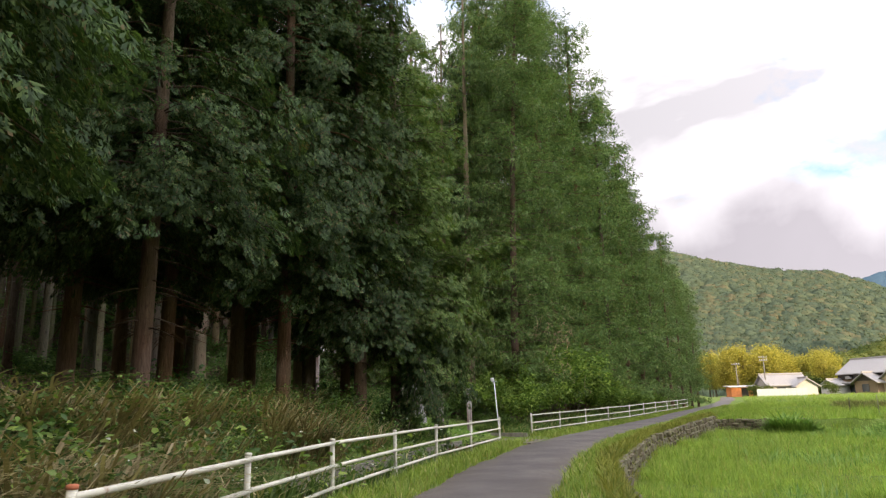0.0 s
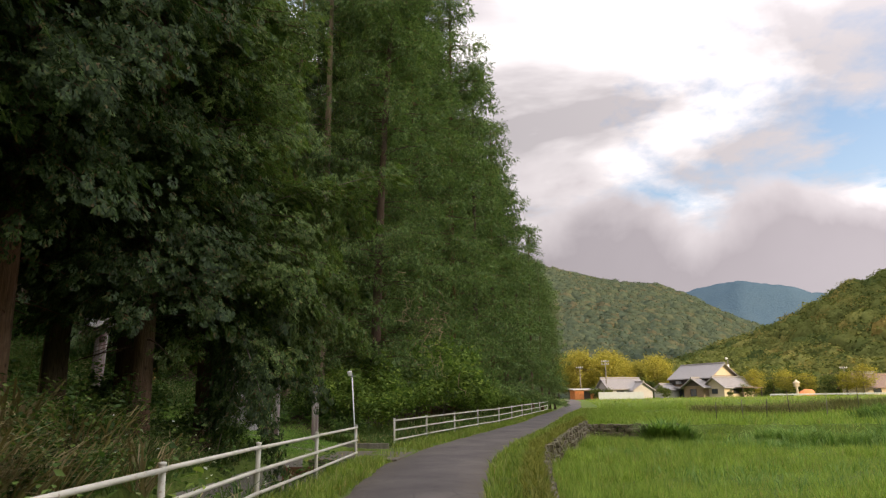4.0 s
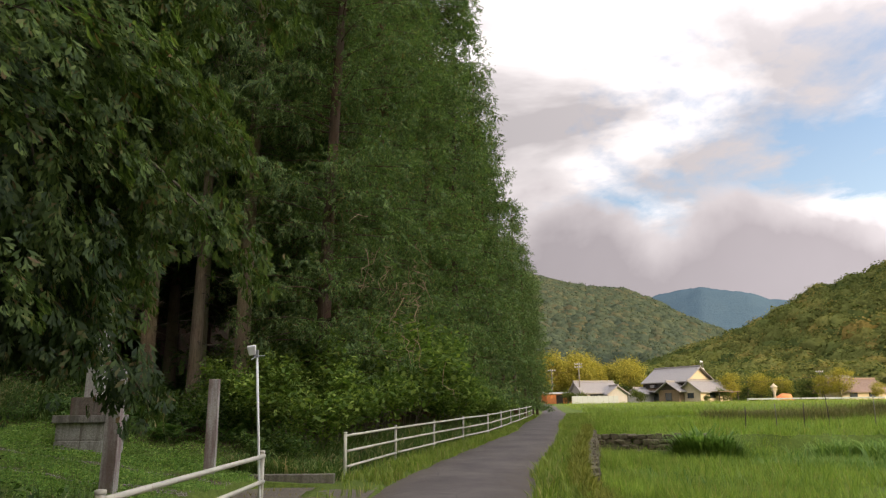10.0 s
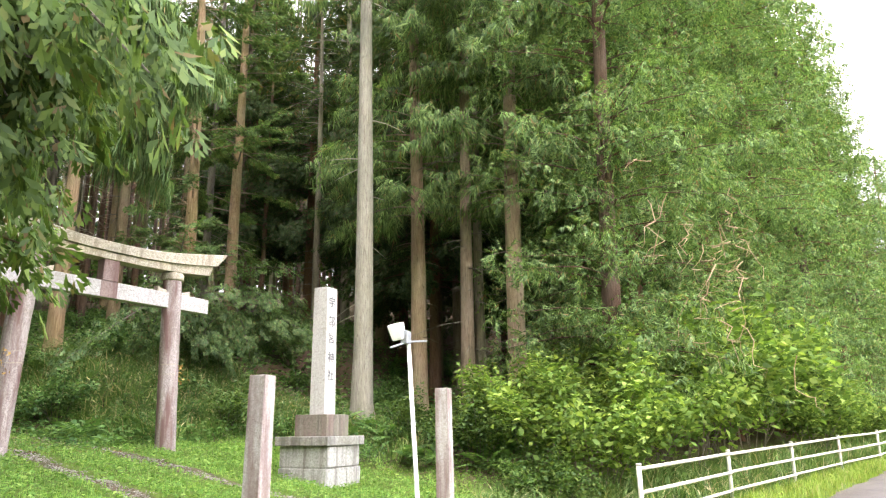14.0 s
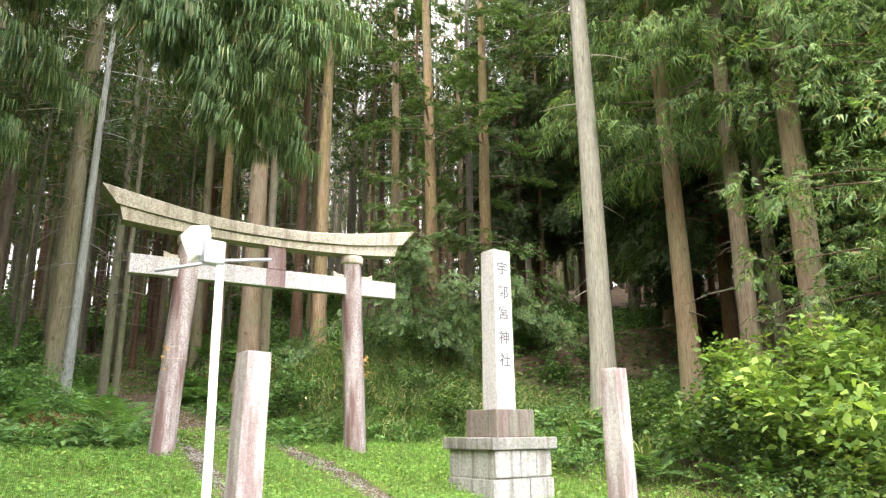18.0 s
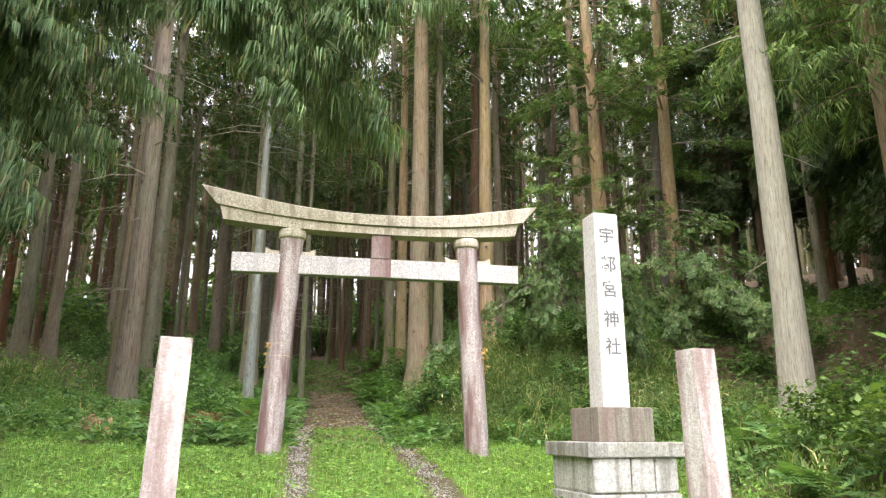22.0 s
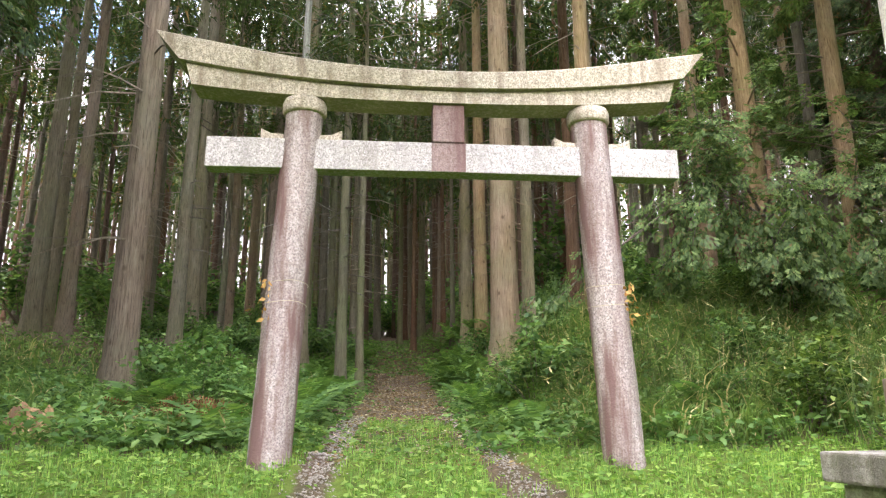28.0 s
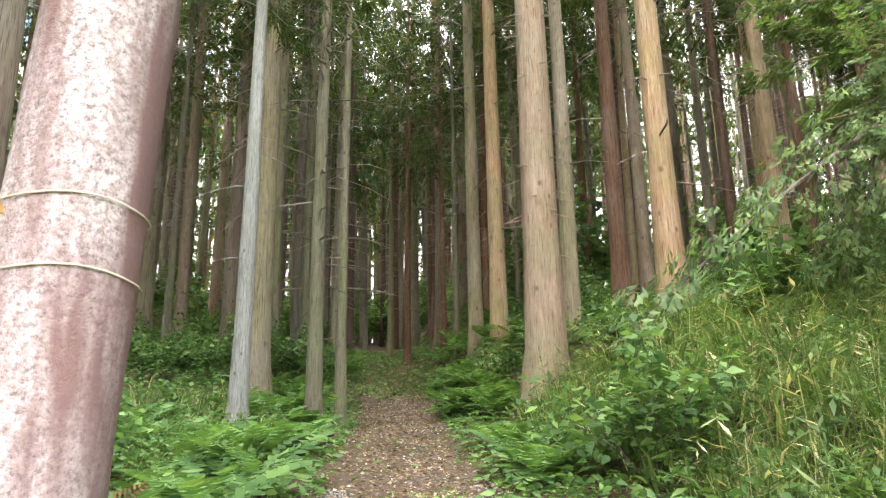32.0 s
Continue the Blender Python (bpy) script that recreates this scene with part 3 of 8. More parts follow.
def tube_arrays(pts, radii, sides=6, cap=False, lump=0.0, rng=None):
    """Tube along points; returns verts and quads."""
    pts, radii = np.asarray(pts, float), np.asarray(radii, float)
    d = np.gradient(pts, axis=0)
    d /= np.linalg.norm(d, axis=1, keepdims=True) + 1e-9
    ref = np.where(np.abs(d[:, 2:3]) > 0.9, np.array([[1.0, 0, 0]]), np.array([[0, 0, 1.0]]))
    u = np.cross(d, ref)
    u /= np.linalg.norm(u, axis=1, keepdims=True) + 1e-9
    w = np.cross(d, u)
    a = np.linspace(0, 2 * np.pi, sides, endpoint=False)
    rr = radii[:, None] * np.ones(sides)
    if lump and rng is not None:
        rr = rr * (1 + lump * rng.normal(size=rr.shape))
    v = pts[:, None] + rr[..., None] * (np.cos(a)[None, :, None] * u[:, None] + np.sin(a)[None, :, None] * w[:, None])
    n = len(pts)
    i, j = np.meshgrid(np.arange(n - 1), np.arange(sides), indexing="ij")
    k = (j + 1) % sides
    f = np.stack([i * sides + j, i * sides + k, (i + 1) * sides + k, (i + 1) * sides + j], -1).reshape(-1, 4)
    return v.reshape(-1, 3), f


def join_arrays(pieces):
    vs, fs, off = [], [], 0
    for v, f in pieces:
        vs.append(v)
        fs.append(np.asarray(f) + off)
        off += len(v)
    return np.concatenate(vs), np.concatenate(fs)


def tube(name, pts, radii, sides=8, mat=None, smooth=True):
    v, f = tube_arrays(pts, radii if np.ndim(radii) else [radii] * len(pts), sides)
    me = np_mesh(name, v, f, mat, smooth)
    bm = bmesh.new()
    bm.from_mesh(me)
    bmesh.ops.holes_fill(bm, edges=[e for e in bm.edges if e.is_boundary])
    bm.to_mesh(me)
    bm.free()
    return me


def frames_of(d, roll):
    """Rotation matrices whose first axis is d, turned by roll about it."""
    d = d / (np.linalg.norm(d, axis=1, keepdims=True) + 1e-9)
    up = np.where(np.abs(d[:, 2:3]) > 0.95, np.array([[1.0, 0, 0]]), np.array([[0, 0, 1.0]]))
    y = np.cross(up, d)
    y /= np.linalg.norm(y, axis=1, keepdims=True) + 1e-9
    z = np.cross(d, y)
    c, s = np.cos(roll)[:, None], np.sin(roll)[:, None]
    return np.stack([d, c * y + s * z, c * z - s * y], -1)


def scatter(template, faces, at, rot, size):
    """Copies of a small shape, each with its own place, turn and size, as one pair of arrays."""
    t = np.asarray(template, float)
    size = np.asarray(size, float)
    size = size[:, None, None] if size.ndim == 1 else size[:, None, :]
    v = np.einsum("nij,nkj->nki", rot, t[None] * size) + at[:, None]
    f = np.asarray(faces)[None] + (np.arange(len(at)) * len(t))[:, None, None]
    return v.reshape(-1, 3), f.reshape(-1, np.asarray(faces).shape[1])


def spin(n, rng=RNG):
    """Turns about the vertical only."""
    a = rng.uniform(0, 2 * np.pi, n)
    r = np.zeros((n, 3, 3))
    r[:, 0, 0], r[:, 0, 1], r[:, 1, 0], r[:, 1, 1], r[:, 2, 2] = np.cos(a), -np.sin(a), np.sin(a), np.cos(a), 1
    return r


def leaflets(rows):
    """Diamond leaflets from rows of base, tip, width; each is one quad, slightly folded."""
    v, f = [], []
    for b, t, w in rows:
        b, t = np.array(b, float), np.array(t, float)
        side = np.cross(t - b, (0, 0, 1.0))
        side = side / (np.linalg.norm(side) + 1e-9) * w / 2
        mid = b * 0.45 + t * 0.55
        k = len(v)
        v += [b, mid - side + (0, 0, -w * 0.15), t, mid + side + (0, 0, -w * 0.15)]
        f.append((k, k + 1, k + 2, k + 3))
    return np.array(v), np.array(f)


def needles(rows):
    """Pointed leaflets from rows of base, tip, width; each is one triangle."""
    v, f = [], []
    for b, t, w in rows:
        b, t = np.array(b, float), np.array(t, float)
        side = np.cross(t - b, (0, 0, 1.0))
        side = side / (np.linalg.norm(side) + 1e-9) * w / 2
        k = len(v)
        m = b * 0.8 + t * 0.2
        v += [m - side, m + side, t]
        f.append((k, k + 1, k + 2))
    return np.array(v), np.array(f)


def spray_hang(strings=12, width=0.08, fall=0.5, seed=3):
    """Cedar twig: cords of needles that fall from a short axis."""
    rng = np.random.default_rng(seed)
    rows = []
    for i in range(strings):
        s = 0.85 * i / strings
        a = rng.uniform(-1.3, 1.3)
        b = np.array((s, 0.0, -0.12 * s))
        ln = rng.uniform(0.3, 0.6)
        e = b + np.array((ln * 0.7 * math.cos(a), ln * 0.7 * math.sin(a), -fall * ln * rng.uniform(0.3, 1.5)))
        rows.append((b, e, width))
    return needles(rows)


def spray_plume(n=22, ln=0.30, width=0.045, seed=4, droop=0.35):
    """Feathery conifer twig: short curved needles all along one sagging axis."""
    rng = np.random.default_rng(seed)
    rows = []
    for i in range(n):
        s = 0.06 + 0.9 * i / n
        b = np.array((s, 0, -droop * s * s))
        a = (1 if i % 2 else -1) * rng.uniform(0.35, 0.95)
        l2 = ln * (1.15 - 0.7 * s) * rng.uniform(0.75, 1.25)
        rows.append((b, b + l2 * np.array((math.cos(a), math.sin(a), rng.normal(-0.12, 0.3) - droop * s)), width))
    return needles(rows)


def spray_fan(pairs=3, width=0.15, droop=0.35, seed=2):
    """A flat fan of scaly cypress leaf, one unit long: paired side twigs, each ending in broad lobes."""
    rng = np.random.default_rng(seed)
    rows = []
    for i in range(pairs):
        s = 0.10 + 0.66 * i / pairs
        b = np.array((s, 0.0, -droop * s * s))
        for sg in (-1, 1):
            th = sg * rng.uniform(0.6, 0.95)
            ln = 0.52 * (1.1 - 0.55 * s) * rng.uniform(0.8, 1.2)
            d = np.array((math.cos(th), math.sin(th), -droop * (0.5 + s)))
            rows.append((b + d * ln * 0.12, b + d * ln, width))
            th2 = th - sg * 0.75
            rows.append((b + d * ln * 0.45, b + d * ln * 0.5 + ln * 0.55 * np.array((math.cos(th2), math.sin(th2), -droop * 1.1)), width * 0.85))
    tip = np.array((0.72, 0.0, -droop * 0.5))
    rows += [(tip - (0.25, 0, -0.1), tip + (0.28, 0, -droop * 0.5), width), (tip, tip + (0.22, 0.15, -droop * 0.3), width * 0.8), (tip, tip + (0.22, -0.15, -droop * 0.3), width * 0.8)]
    return leaflets(rows)


def spray_tassel(cords=16, width=0.05, seed=8):
    """Cedar twig end: limp cords that arch out from one point and hang."""
    rng = np.random.default_rng(seed)
    v, f = [], []
    for i in range(cords):
        s = 0.5 * i / cords
        a = rng.uniform(-1.5, 1.5)
        o = np.array((s, 0.0, 0.03 - 0.1 * s))
        dr = np.array((math.cos(a), math.sin(a), 0.0))
        sd = np.array((-dr[1], dr[0], 0.0)) * width / 2
        ln, out = rng.uniform(0.55, 1.05), rng.uniform(0.15, 0.5)
        m = o + dr * out * 0.7 + (0, 0, -0.16 * ln)
        t = o + dr * out + (0, 0, -0.85 * ln)
        k = len(v)
        v += [o - sd * 0.6, o + sd * 0.6, m + sd, m - sd, t + sd * 0.25, t - sd * 0.25]
        f += [(k, k + 1, k + 2, k + 3), (k + 3, k + 2, k + 4, k + 5)]
    return np.array(v), np.array(f)


SPRAY_FAN, SPRAY_TASSEL = spray_fan(2, 0.17, 0.35, 9), spray_tassel()
SPRAY_PLUME_LITE = spray_plume(13, 0.36, 0.07, 6)
SPRAY_BALL, SPRAY_BALL_LITE = spray_hang(15, 0.085, 0.6, 21), spray_hang(8, 0.15, 0.6, 22)
SPRAY_HANG, SPRAY_HANG_LITE = spray_hang(26, 0.05, 0.9), spray_hang(10, 0.11, 0.7)
LEAF = (np.array([(0, 0, 0), (0.35, -0.24, 0.05), (0.38, 0, 0), (0.35, 0.24, 0.05), (1, 0, -0.12), (0.75, -0.16, 0.02), (0.75, 0.16, 0.02), (0.74, 0, -0.04)], float),
        np.array([(0, 1, 2, 2), (0, 2, 3, 3), (1, 5, 7, 2), (2, 7, 6, 3), (5, 4, 7, 7), (7, 4, 6, 6)]))
LEAF_Q = (np.array([(0, 0, 0), (0.45, -0.27, 0.04), (1, 0, -0.12), (0.45, 0.27, 0.04)], float), np.array([(0, 1, 2, 3)]))


def blade_tuft(n, spread, lean, seed, width=0.018):
    """Grass tuft, one unit tall: blades of two quads."""
    rng = np.random.default_rng(seed)
    v, f = [], []
    for _ in range(n):
        a = rng.uniform(0, 2 * np.pi)
        o = np.array((math.cos(a), math.sin(a), 0)) * spread * rng.uniform(0.1, 1)
        a += rng.normal(0, 0.6)
        dr = np.array((math.cos(a), math.sin(a), 0))
        sd = np.array((-dr[1], dr[0], 0)) * width * rng.uniform(0.7, 1.4)
        h, b = rng.uniform(0.55, 1.05), lean * rng.uniform(0.3, 1.3)
        k = len(v)
        m, t = o + dr * b * 0.35 + (0, 0, h * 0.62), o + dr * b + (0, 0, h * (1 - 0.25 * b))
        v += [o - sd, o + sd, m + sd * 0.8, m - sd * 0.8, t]
        f += [(k, k + 1, k + 2, k + 3), (k + 3, k + 2, k + 4, k + 4)]
    return np.array(v), np.array(f)


def spike_tuft(n, spread, lean, seed, width=0.03):
    """Distant grass tuft, one unit tall: single triangles."""
    rng = np.random.default_rng(seed)
    v, f = [], []
    for _ in range(n):
        a = rng.uniform(0, 2 * np.pi)
        o = np.array((math.cos(a), math.sin(a), 0)) * spread * rng.uniform(0.1, 1)
        dr = np.array((math.cos(a + rng.normal(0, 0.7)), math.sin(a), 0))
        sd = np.array((-dr[1], dr[0], 0)) * width * rng.uniform(0.7, 1.4)
        k = len(v)
        v += [o - sd, o + sd, o + dr * lean * rng.uniform(0.2, 1.2) + (0, 0, rng.uniform(0.5, 1.05))]
        f.append((k, k + 1, k + 2))
    return np.array(v), np.array(f)


def tri_fix(f):
    """Quads with a doubled corner, split into a pure triangle list."""
    f = np.asarray(f)
    a, b = f[:, :3], f[:, [0, 2, 3]]
    return np.concatenate([a, b[f[:, 2] != f[:, 3]]])

# ---------------------------------------------------------------- plan of the land
def line_of(ys, xs):
    ys, xs = np.array(ys, float), np.array(xs, float)
    return lambda y: np.interp(y, ys, xs)


road_z = line_of([-60, -20, 0, 28, 36, 52, 76, 110, 185, 260, 600], [-0.4, -0.1, 0, 0.17, 0.3, 0.66, 1.05, 1.55, 2.9, 3.6, 8])
road_l = line_of([-40, -10, 0, 6, 11, 18, 25, 30, 35, 41, 51, 61, 78, 95, 110, 135, 190], [4, -0.4, -2.3, -3.4, -4.15, -4.85, -5.15, -4.9, -4.15, -2.95, -1.0, 0.1, 2.6, 4.6, 6.0, 8.5, 12])
road_r = line_of([-40, -10, 0, 6, 11, 18, 25, 32, 40, 48, 60, 70, 86, 115, 140, 190], [7.5, 2.8, 0.75, -0.8, -1.75, -2.3, -2.3, -1.7, -0.35, 0.85, 2.35, 4.0, 6.3, 8.8, 11.5, 15])
fence_x = line_of([-40, 3.9, 6.9, 9.95, 13.45, 16.9, 20.65, 25.1, 31, 35, 40.5, 46, 51, 56.5, 63, 73, 90, 190], [1.5, -3.9, -4.5, -5.0, -5.35, -5.64, -5.79, -5.97, -5.9, -5.25, -3.95, -2.5, -1.6, -0.75, 0.3, 1.65, 3.6, 10])
wall_x = line_of([-40, -5, 4, 11, 17, 25, 30, 40, 44, 50, 54, 70, 90, 200], [9, 2.6, 0.6, -0.75, -1.4, -1.2, -0.9, 0.65, 1.45, 2.5, 3.3, 6.2, 8.4, 18])
rise_x = line_of([-200, -140, -90, -60, -46, -42.5, -34, -30, -25.5, -14.15, -11, -9.5, -8.4, -7.2, -6.3, -5], [15, 13.5, 11, 8, 6.2, 5.7, 4.3, 3.4, 2.55, 1.42, 0.88, 0.64, 0.48, 0.30, 0.2, 0.17])
bank_d = line_of([-1, 0.5, 1.2, 3.6, 8, 18, 30, 55, 90, 200], [0, 0, 0.25, 0.95, 1.45, 3.2, 5.2, 8.5, 12, 22])
field_z = line_of([-60, 0, 30, 50.5, 51.0, 69, 69.8, 110, 185, 260, 600], [-0.9, -0.75, -0.62, -0.52, 0.30, 0.62, 1.05, 1.5, 2.9, 3.6, 8])


def sstep(a, b, x):
    t = np.clip((x - a) / (b - a), 0, 1)
    return t * t * (3 - 2 * t)


def wob(x, y, f, s=0.0):
    return np.sin(x * f + s + 1.7 * np.sin(y * f * 0.73 + s)) * np.cos(y * f * 1.1 - s + 1.3 * np.sin(x * f * 0.61))


def path_mid(x):
    return 27.6 + 0.25 * np.sin(x * 0.15)


def ground_z(x, y):
    x, y = np.asarray(x, float), np.asarray(y, float)
    rz = road_z(y)
    # forest side
    d = fence_x(y) - x
    bank = rz + bank_d(d)
    lawn = rise_x(x)
    deep = sstep(-14.6, -19, x)
    up_r = deep * (1.25 * sstep(28.9, 31.2, y) + 0.16 * np.maximum(0, y - 31))
    up_l = deep * (0.12 * sstep(25.6, 23.8, y) + 0.10 * np.maximum(0, 23.5 - y))
    deeper = sstep(-20, -26, x)
    up_l = up_l + deeper * 0.5 * sstep(26.7, 25.0, y)
    up_r = up_r + deeper * 0.4 * sstep(28.6, 30.4, y)
    lawn = lawn + up_r + up_l - 0.10 * deep * np.exp(-((y - path_mid(x)) / 0.9) ** 2)
    w = sstep(21.0, 24.6, y) * (1 - sstep(30.6, 33.5, y) * (1 - deep))
    w = np.maximum(w, deep * sstep(18, 23, y))
    left = bank * (1 - w) + lawn * w
    ditch = sstep(0.35, 0.45, d) * sstep(1.55, 1.45, d) * sstep(9, 9.5, y) * sstep(29.7, 29.5, y)
    left = left * (1 - ditch) + (rz - 1.05) * ditch
    # field side
    e = x - wall_x(y)
    fz = field_z(y + 0.18 * np.clip(x - 4, 0, 60)) + 0.05 * wob(x, y, 0.4)
    drop = sstep(-0.05, 0.30, e)
    far = sstep(52, 60, y)
    drop = np.where(far > 0, sstep(-0.05, 0.3 + 3 * far, e), drop)
    right = rz * (1 - drop) + fz * drop
    z = np.where(d > 0, left, right)
    verge = (np.minimum(road_l(y) - x, 2) > 0.05) | (x - road_r(y) > 0.05)
    z = z + np.where(verge & (ditch < 0.01), 0.03 * wob(x, y, 2.1) + 0.02 * wob(x, y, 5.3, 1.0), -0.05)
    return z


def axis_steps(lo, a, b, hi, fine, grow):
    mid = np.arange(a, b + 1e-6, fine)
    out, s, v = [], fine, b
    while v < hi:
        s *= grow
        v += s
        out.append(v)
    low, s, v = [], fine, a
    while v > lo:
        s *= grow
        v -= s
        low.append(v)
    return np.array(low[::-1] + list(mid) + out)


def grid_mesh(name, xs, ys, zfun, mat, smooth=True):
    gx, gy = np.meshgrid(xs, ys, indexing="ij")
    v = np.stack([gx, gy, zfun(gx, gy)], -1).reshape(-1, 3)
    n, m = gx.shape
    i, j = np.meshgrid(np.arange(n - 1), np.arange(m - 1), indexing="ij")
    f = np.stack([i * m + j, (i + 1) * m + j, (i + 1) * m + j + 1, i * m + j + 1], -1).reshape(-1, 4)
    return np_mesh(name, v, f, mat, smooth), v


gxs = axis_steps(-900, -26, 12, 1400, 0.22, 1.09)
gys = axis_steps(-700, 2, 62, 2000, 0.25, 1.09)
g_me, g_v = grid_mesh("ground", gxs, gys, ground_z, M_GROUND)


def mask_attr(me, name, vals):
    at = me.attributes.new(name, "FLOAT", "POINT")
    at.data.foreach_set("value", np.asarray(vals, np.float32))


gx, gy = g_v[:, 0], g_v[:, 1]
in_wood = sstep(1.5, 3.5, fence_x(gy) - gx)
lawn_part = sstep(-15.3, -14.4, gx) * sstep(21.5, 23, gy) * (1 - sstep(31.2, 32.4, gy))
forest_mask = in_wood * (1 - lawn_part)
rut_y = np.minimum(np.abs(gy - (path_mid(gx) - 0.62)), np.abs(gy - (path_mid(gx) + 0.95 + 0.05 * (gx + 14))))
ruts = sstep(0.26, 0.08, rut_y) * sstep(-7.0, -8.2, gx) * sstep(-19, -17, gx)
track = sstep(0.9, 0.5, np.abs(gy - path_mid(gx) - 0.05)) * sstep(-16.5, -18.5, gx) * sstep(-31, -27.5, gx)
mask_attr(g_me, "forest", forest_mask)
mask_attr(g_me, "rut", np.maximum(ruts, track))
ground = tagged(new("ground", g_me), "grassy valley ground rising into a shaded forest floor", "ground", kind="structure")

# asphalt lane, laid just above the sheet
ry = np.concatenate([np.arange(-30, 90, 0.5), np.arange(90, 191, 2.0)])
rs = np.linspace(0, 1, 9)
rgx = road_l(ry)[:, None] * (1 - rs) + road_r(ry)[:, None] * rs + np.where((rs == 0) | (rs == 1), 0.10, 0.0) * (wob(ry, ry * 0.7, 2.3) + wob(ry, ry * 1.3, 0.8))[:, None]
rgz = road_z(ry)[:, None] + 0.012 + 0.035 * (1 - (2 * rs - 1) ** 2) + np.where((rs == 0) | (rs == 1), -0.05, 0.0)
rv = np.stack([rgx, np.repeat(ry[:, None], 9, 1), rgz], -1).reshape(-1, 3)
ii, jj = np.meshgrid(np.arange(len(ry) - 1), np.arange(8), indexing="ij")
rf = np.stack([ii * 9 + jj, ii * 9 + jj + 1, (ii + 1) * 9 + jj + 1, (ii + 1) * 9 + jj], -1).reshape(-1, 4)
road_me = np_mesh("road", rv, rf, M_ROAD, True)
mask_attr(road_me, "edge", np.tile(np.abs(2 * rs - 1) ** 3, len(ry)))
tagged(new("road", road_me), "narrow worn grey asphalt lane with weedy edges", "road", kind="structure")


# hills all round
def hill(name, label, az, el, r_top, r_foot, r_back, mat, rough, seed, base=2.0):
    """A wooded ridge seen under the given angles, as a slope with depth."""
    rng = np.random.default_rng(seed)
    aa = np.linspace(az[0], az[-1], int((az[-1] - az[0]) * 3) + 2)
    crest = np.interp(aa, az, el)
    rad = np.concatenate([np.linspace(r_foot, r_top, 26), np.linspace(r_top, r_back, 8)[1:]])
    t = np.concatenate([np.linspace(0, 1, 26), np.linspace(1, 0, 8)[1:]])
    prof = np.where(np.arange(len(t)) < 26, t ** 0.9 * (1 - 0.1 * np.sin(t * 6)), t)
    a2 = np.radians(aa)[:, None]
    x, y = np.sin(a2) * rad[None], 15 + np.cos(a2) * rad[None]
    top = np.tan(np.radians(crest))[:, None] * r_top
    z = base + top * prof[None] + rough * wob(x, y, 9.0 / r_top, seed) * prof[None] + rough * 0.45 * wob(x, y, 26.0 / r_top, seed + 2) * np.minimum(1, prof[None] * 3)
    z += rng.normal(0, rough * 0.10, z.shape)
    v = np.stack([x, y, z], -1).reshape(-1, 3)
    n, m = x.shape
    i, j = np.meshgrid(np.arange(n - 1), np.arange(m - 1), indexing="ij")
    f = np.stack([i * m + j, i * m + j + 1, (i + 1) * m + j + 1, (i + 1) * m + j], -1).reshape(-1, 4)
    me = np_mesh(name, v, f, mat, True)
    tagged(new(name, me), label, "hill", kind="structure")
    return v


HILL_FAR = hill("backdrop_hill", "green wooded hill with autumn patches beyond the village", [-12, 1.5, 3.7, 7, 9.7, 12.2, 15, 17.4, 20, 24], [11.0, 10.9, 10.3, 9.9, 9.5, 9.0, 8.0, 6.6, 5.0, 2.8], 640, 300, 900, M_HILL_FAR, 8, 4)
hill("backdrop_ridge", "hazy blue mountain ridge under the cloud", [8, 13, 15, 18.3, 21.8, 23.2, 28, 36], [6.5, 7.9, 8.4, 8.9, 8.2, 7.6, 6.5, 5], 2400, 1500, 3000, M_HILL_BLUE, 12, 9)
HILL_NEAR = hill("backdrop_slope", "near hillside covered with leafy trees", [9, 12, 15.5, 19.5, 22.7, 25.5, 28, 31.2, 36, 45, 60], [1.8, 2.5, 3.1, 4.0, 5.3, 6.6, 7.9, 9.0, 10.3, 11.5, 10.5], 330, 225, 480, M_HILL_NEAR, 4, 5)
# Out of view, added to keep the low sun off lane and fields.
hill("backdrop_hill_behind", "unseen wooded mountain behind the lane that blocks the low sun", [86, 93, 99, 104, 109, 120, 150, 170, 182, 205, 230], [2, 4, 8, 14, 19, 21, 22, 20, 18, 14, 8], 300, 140, 420, M_HILL_NEAR, 6, 6, -2.0)


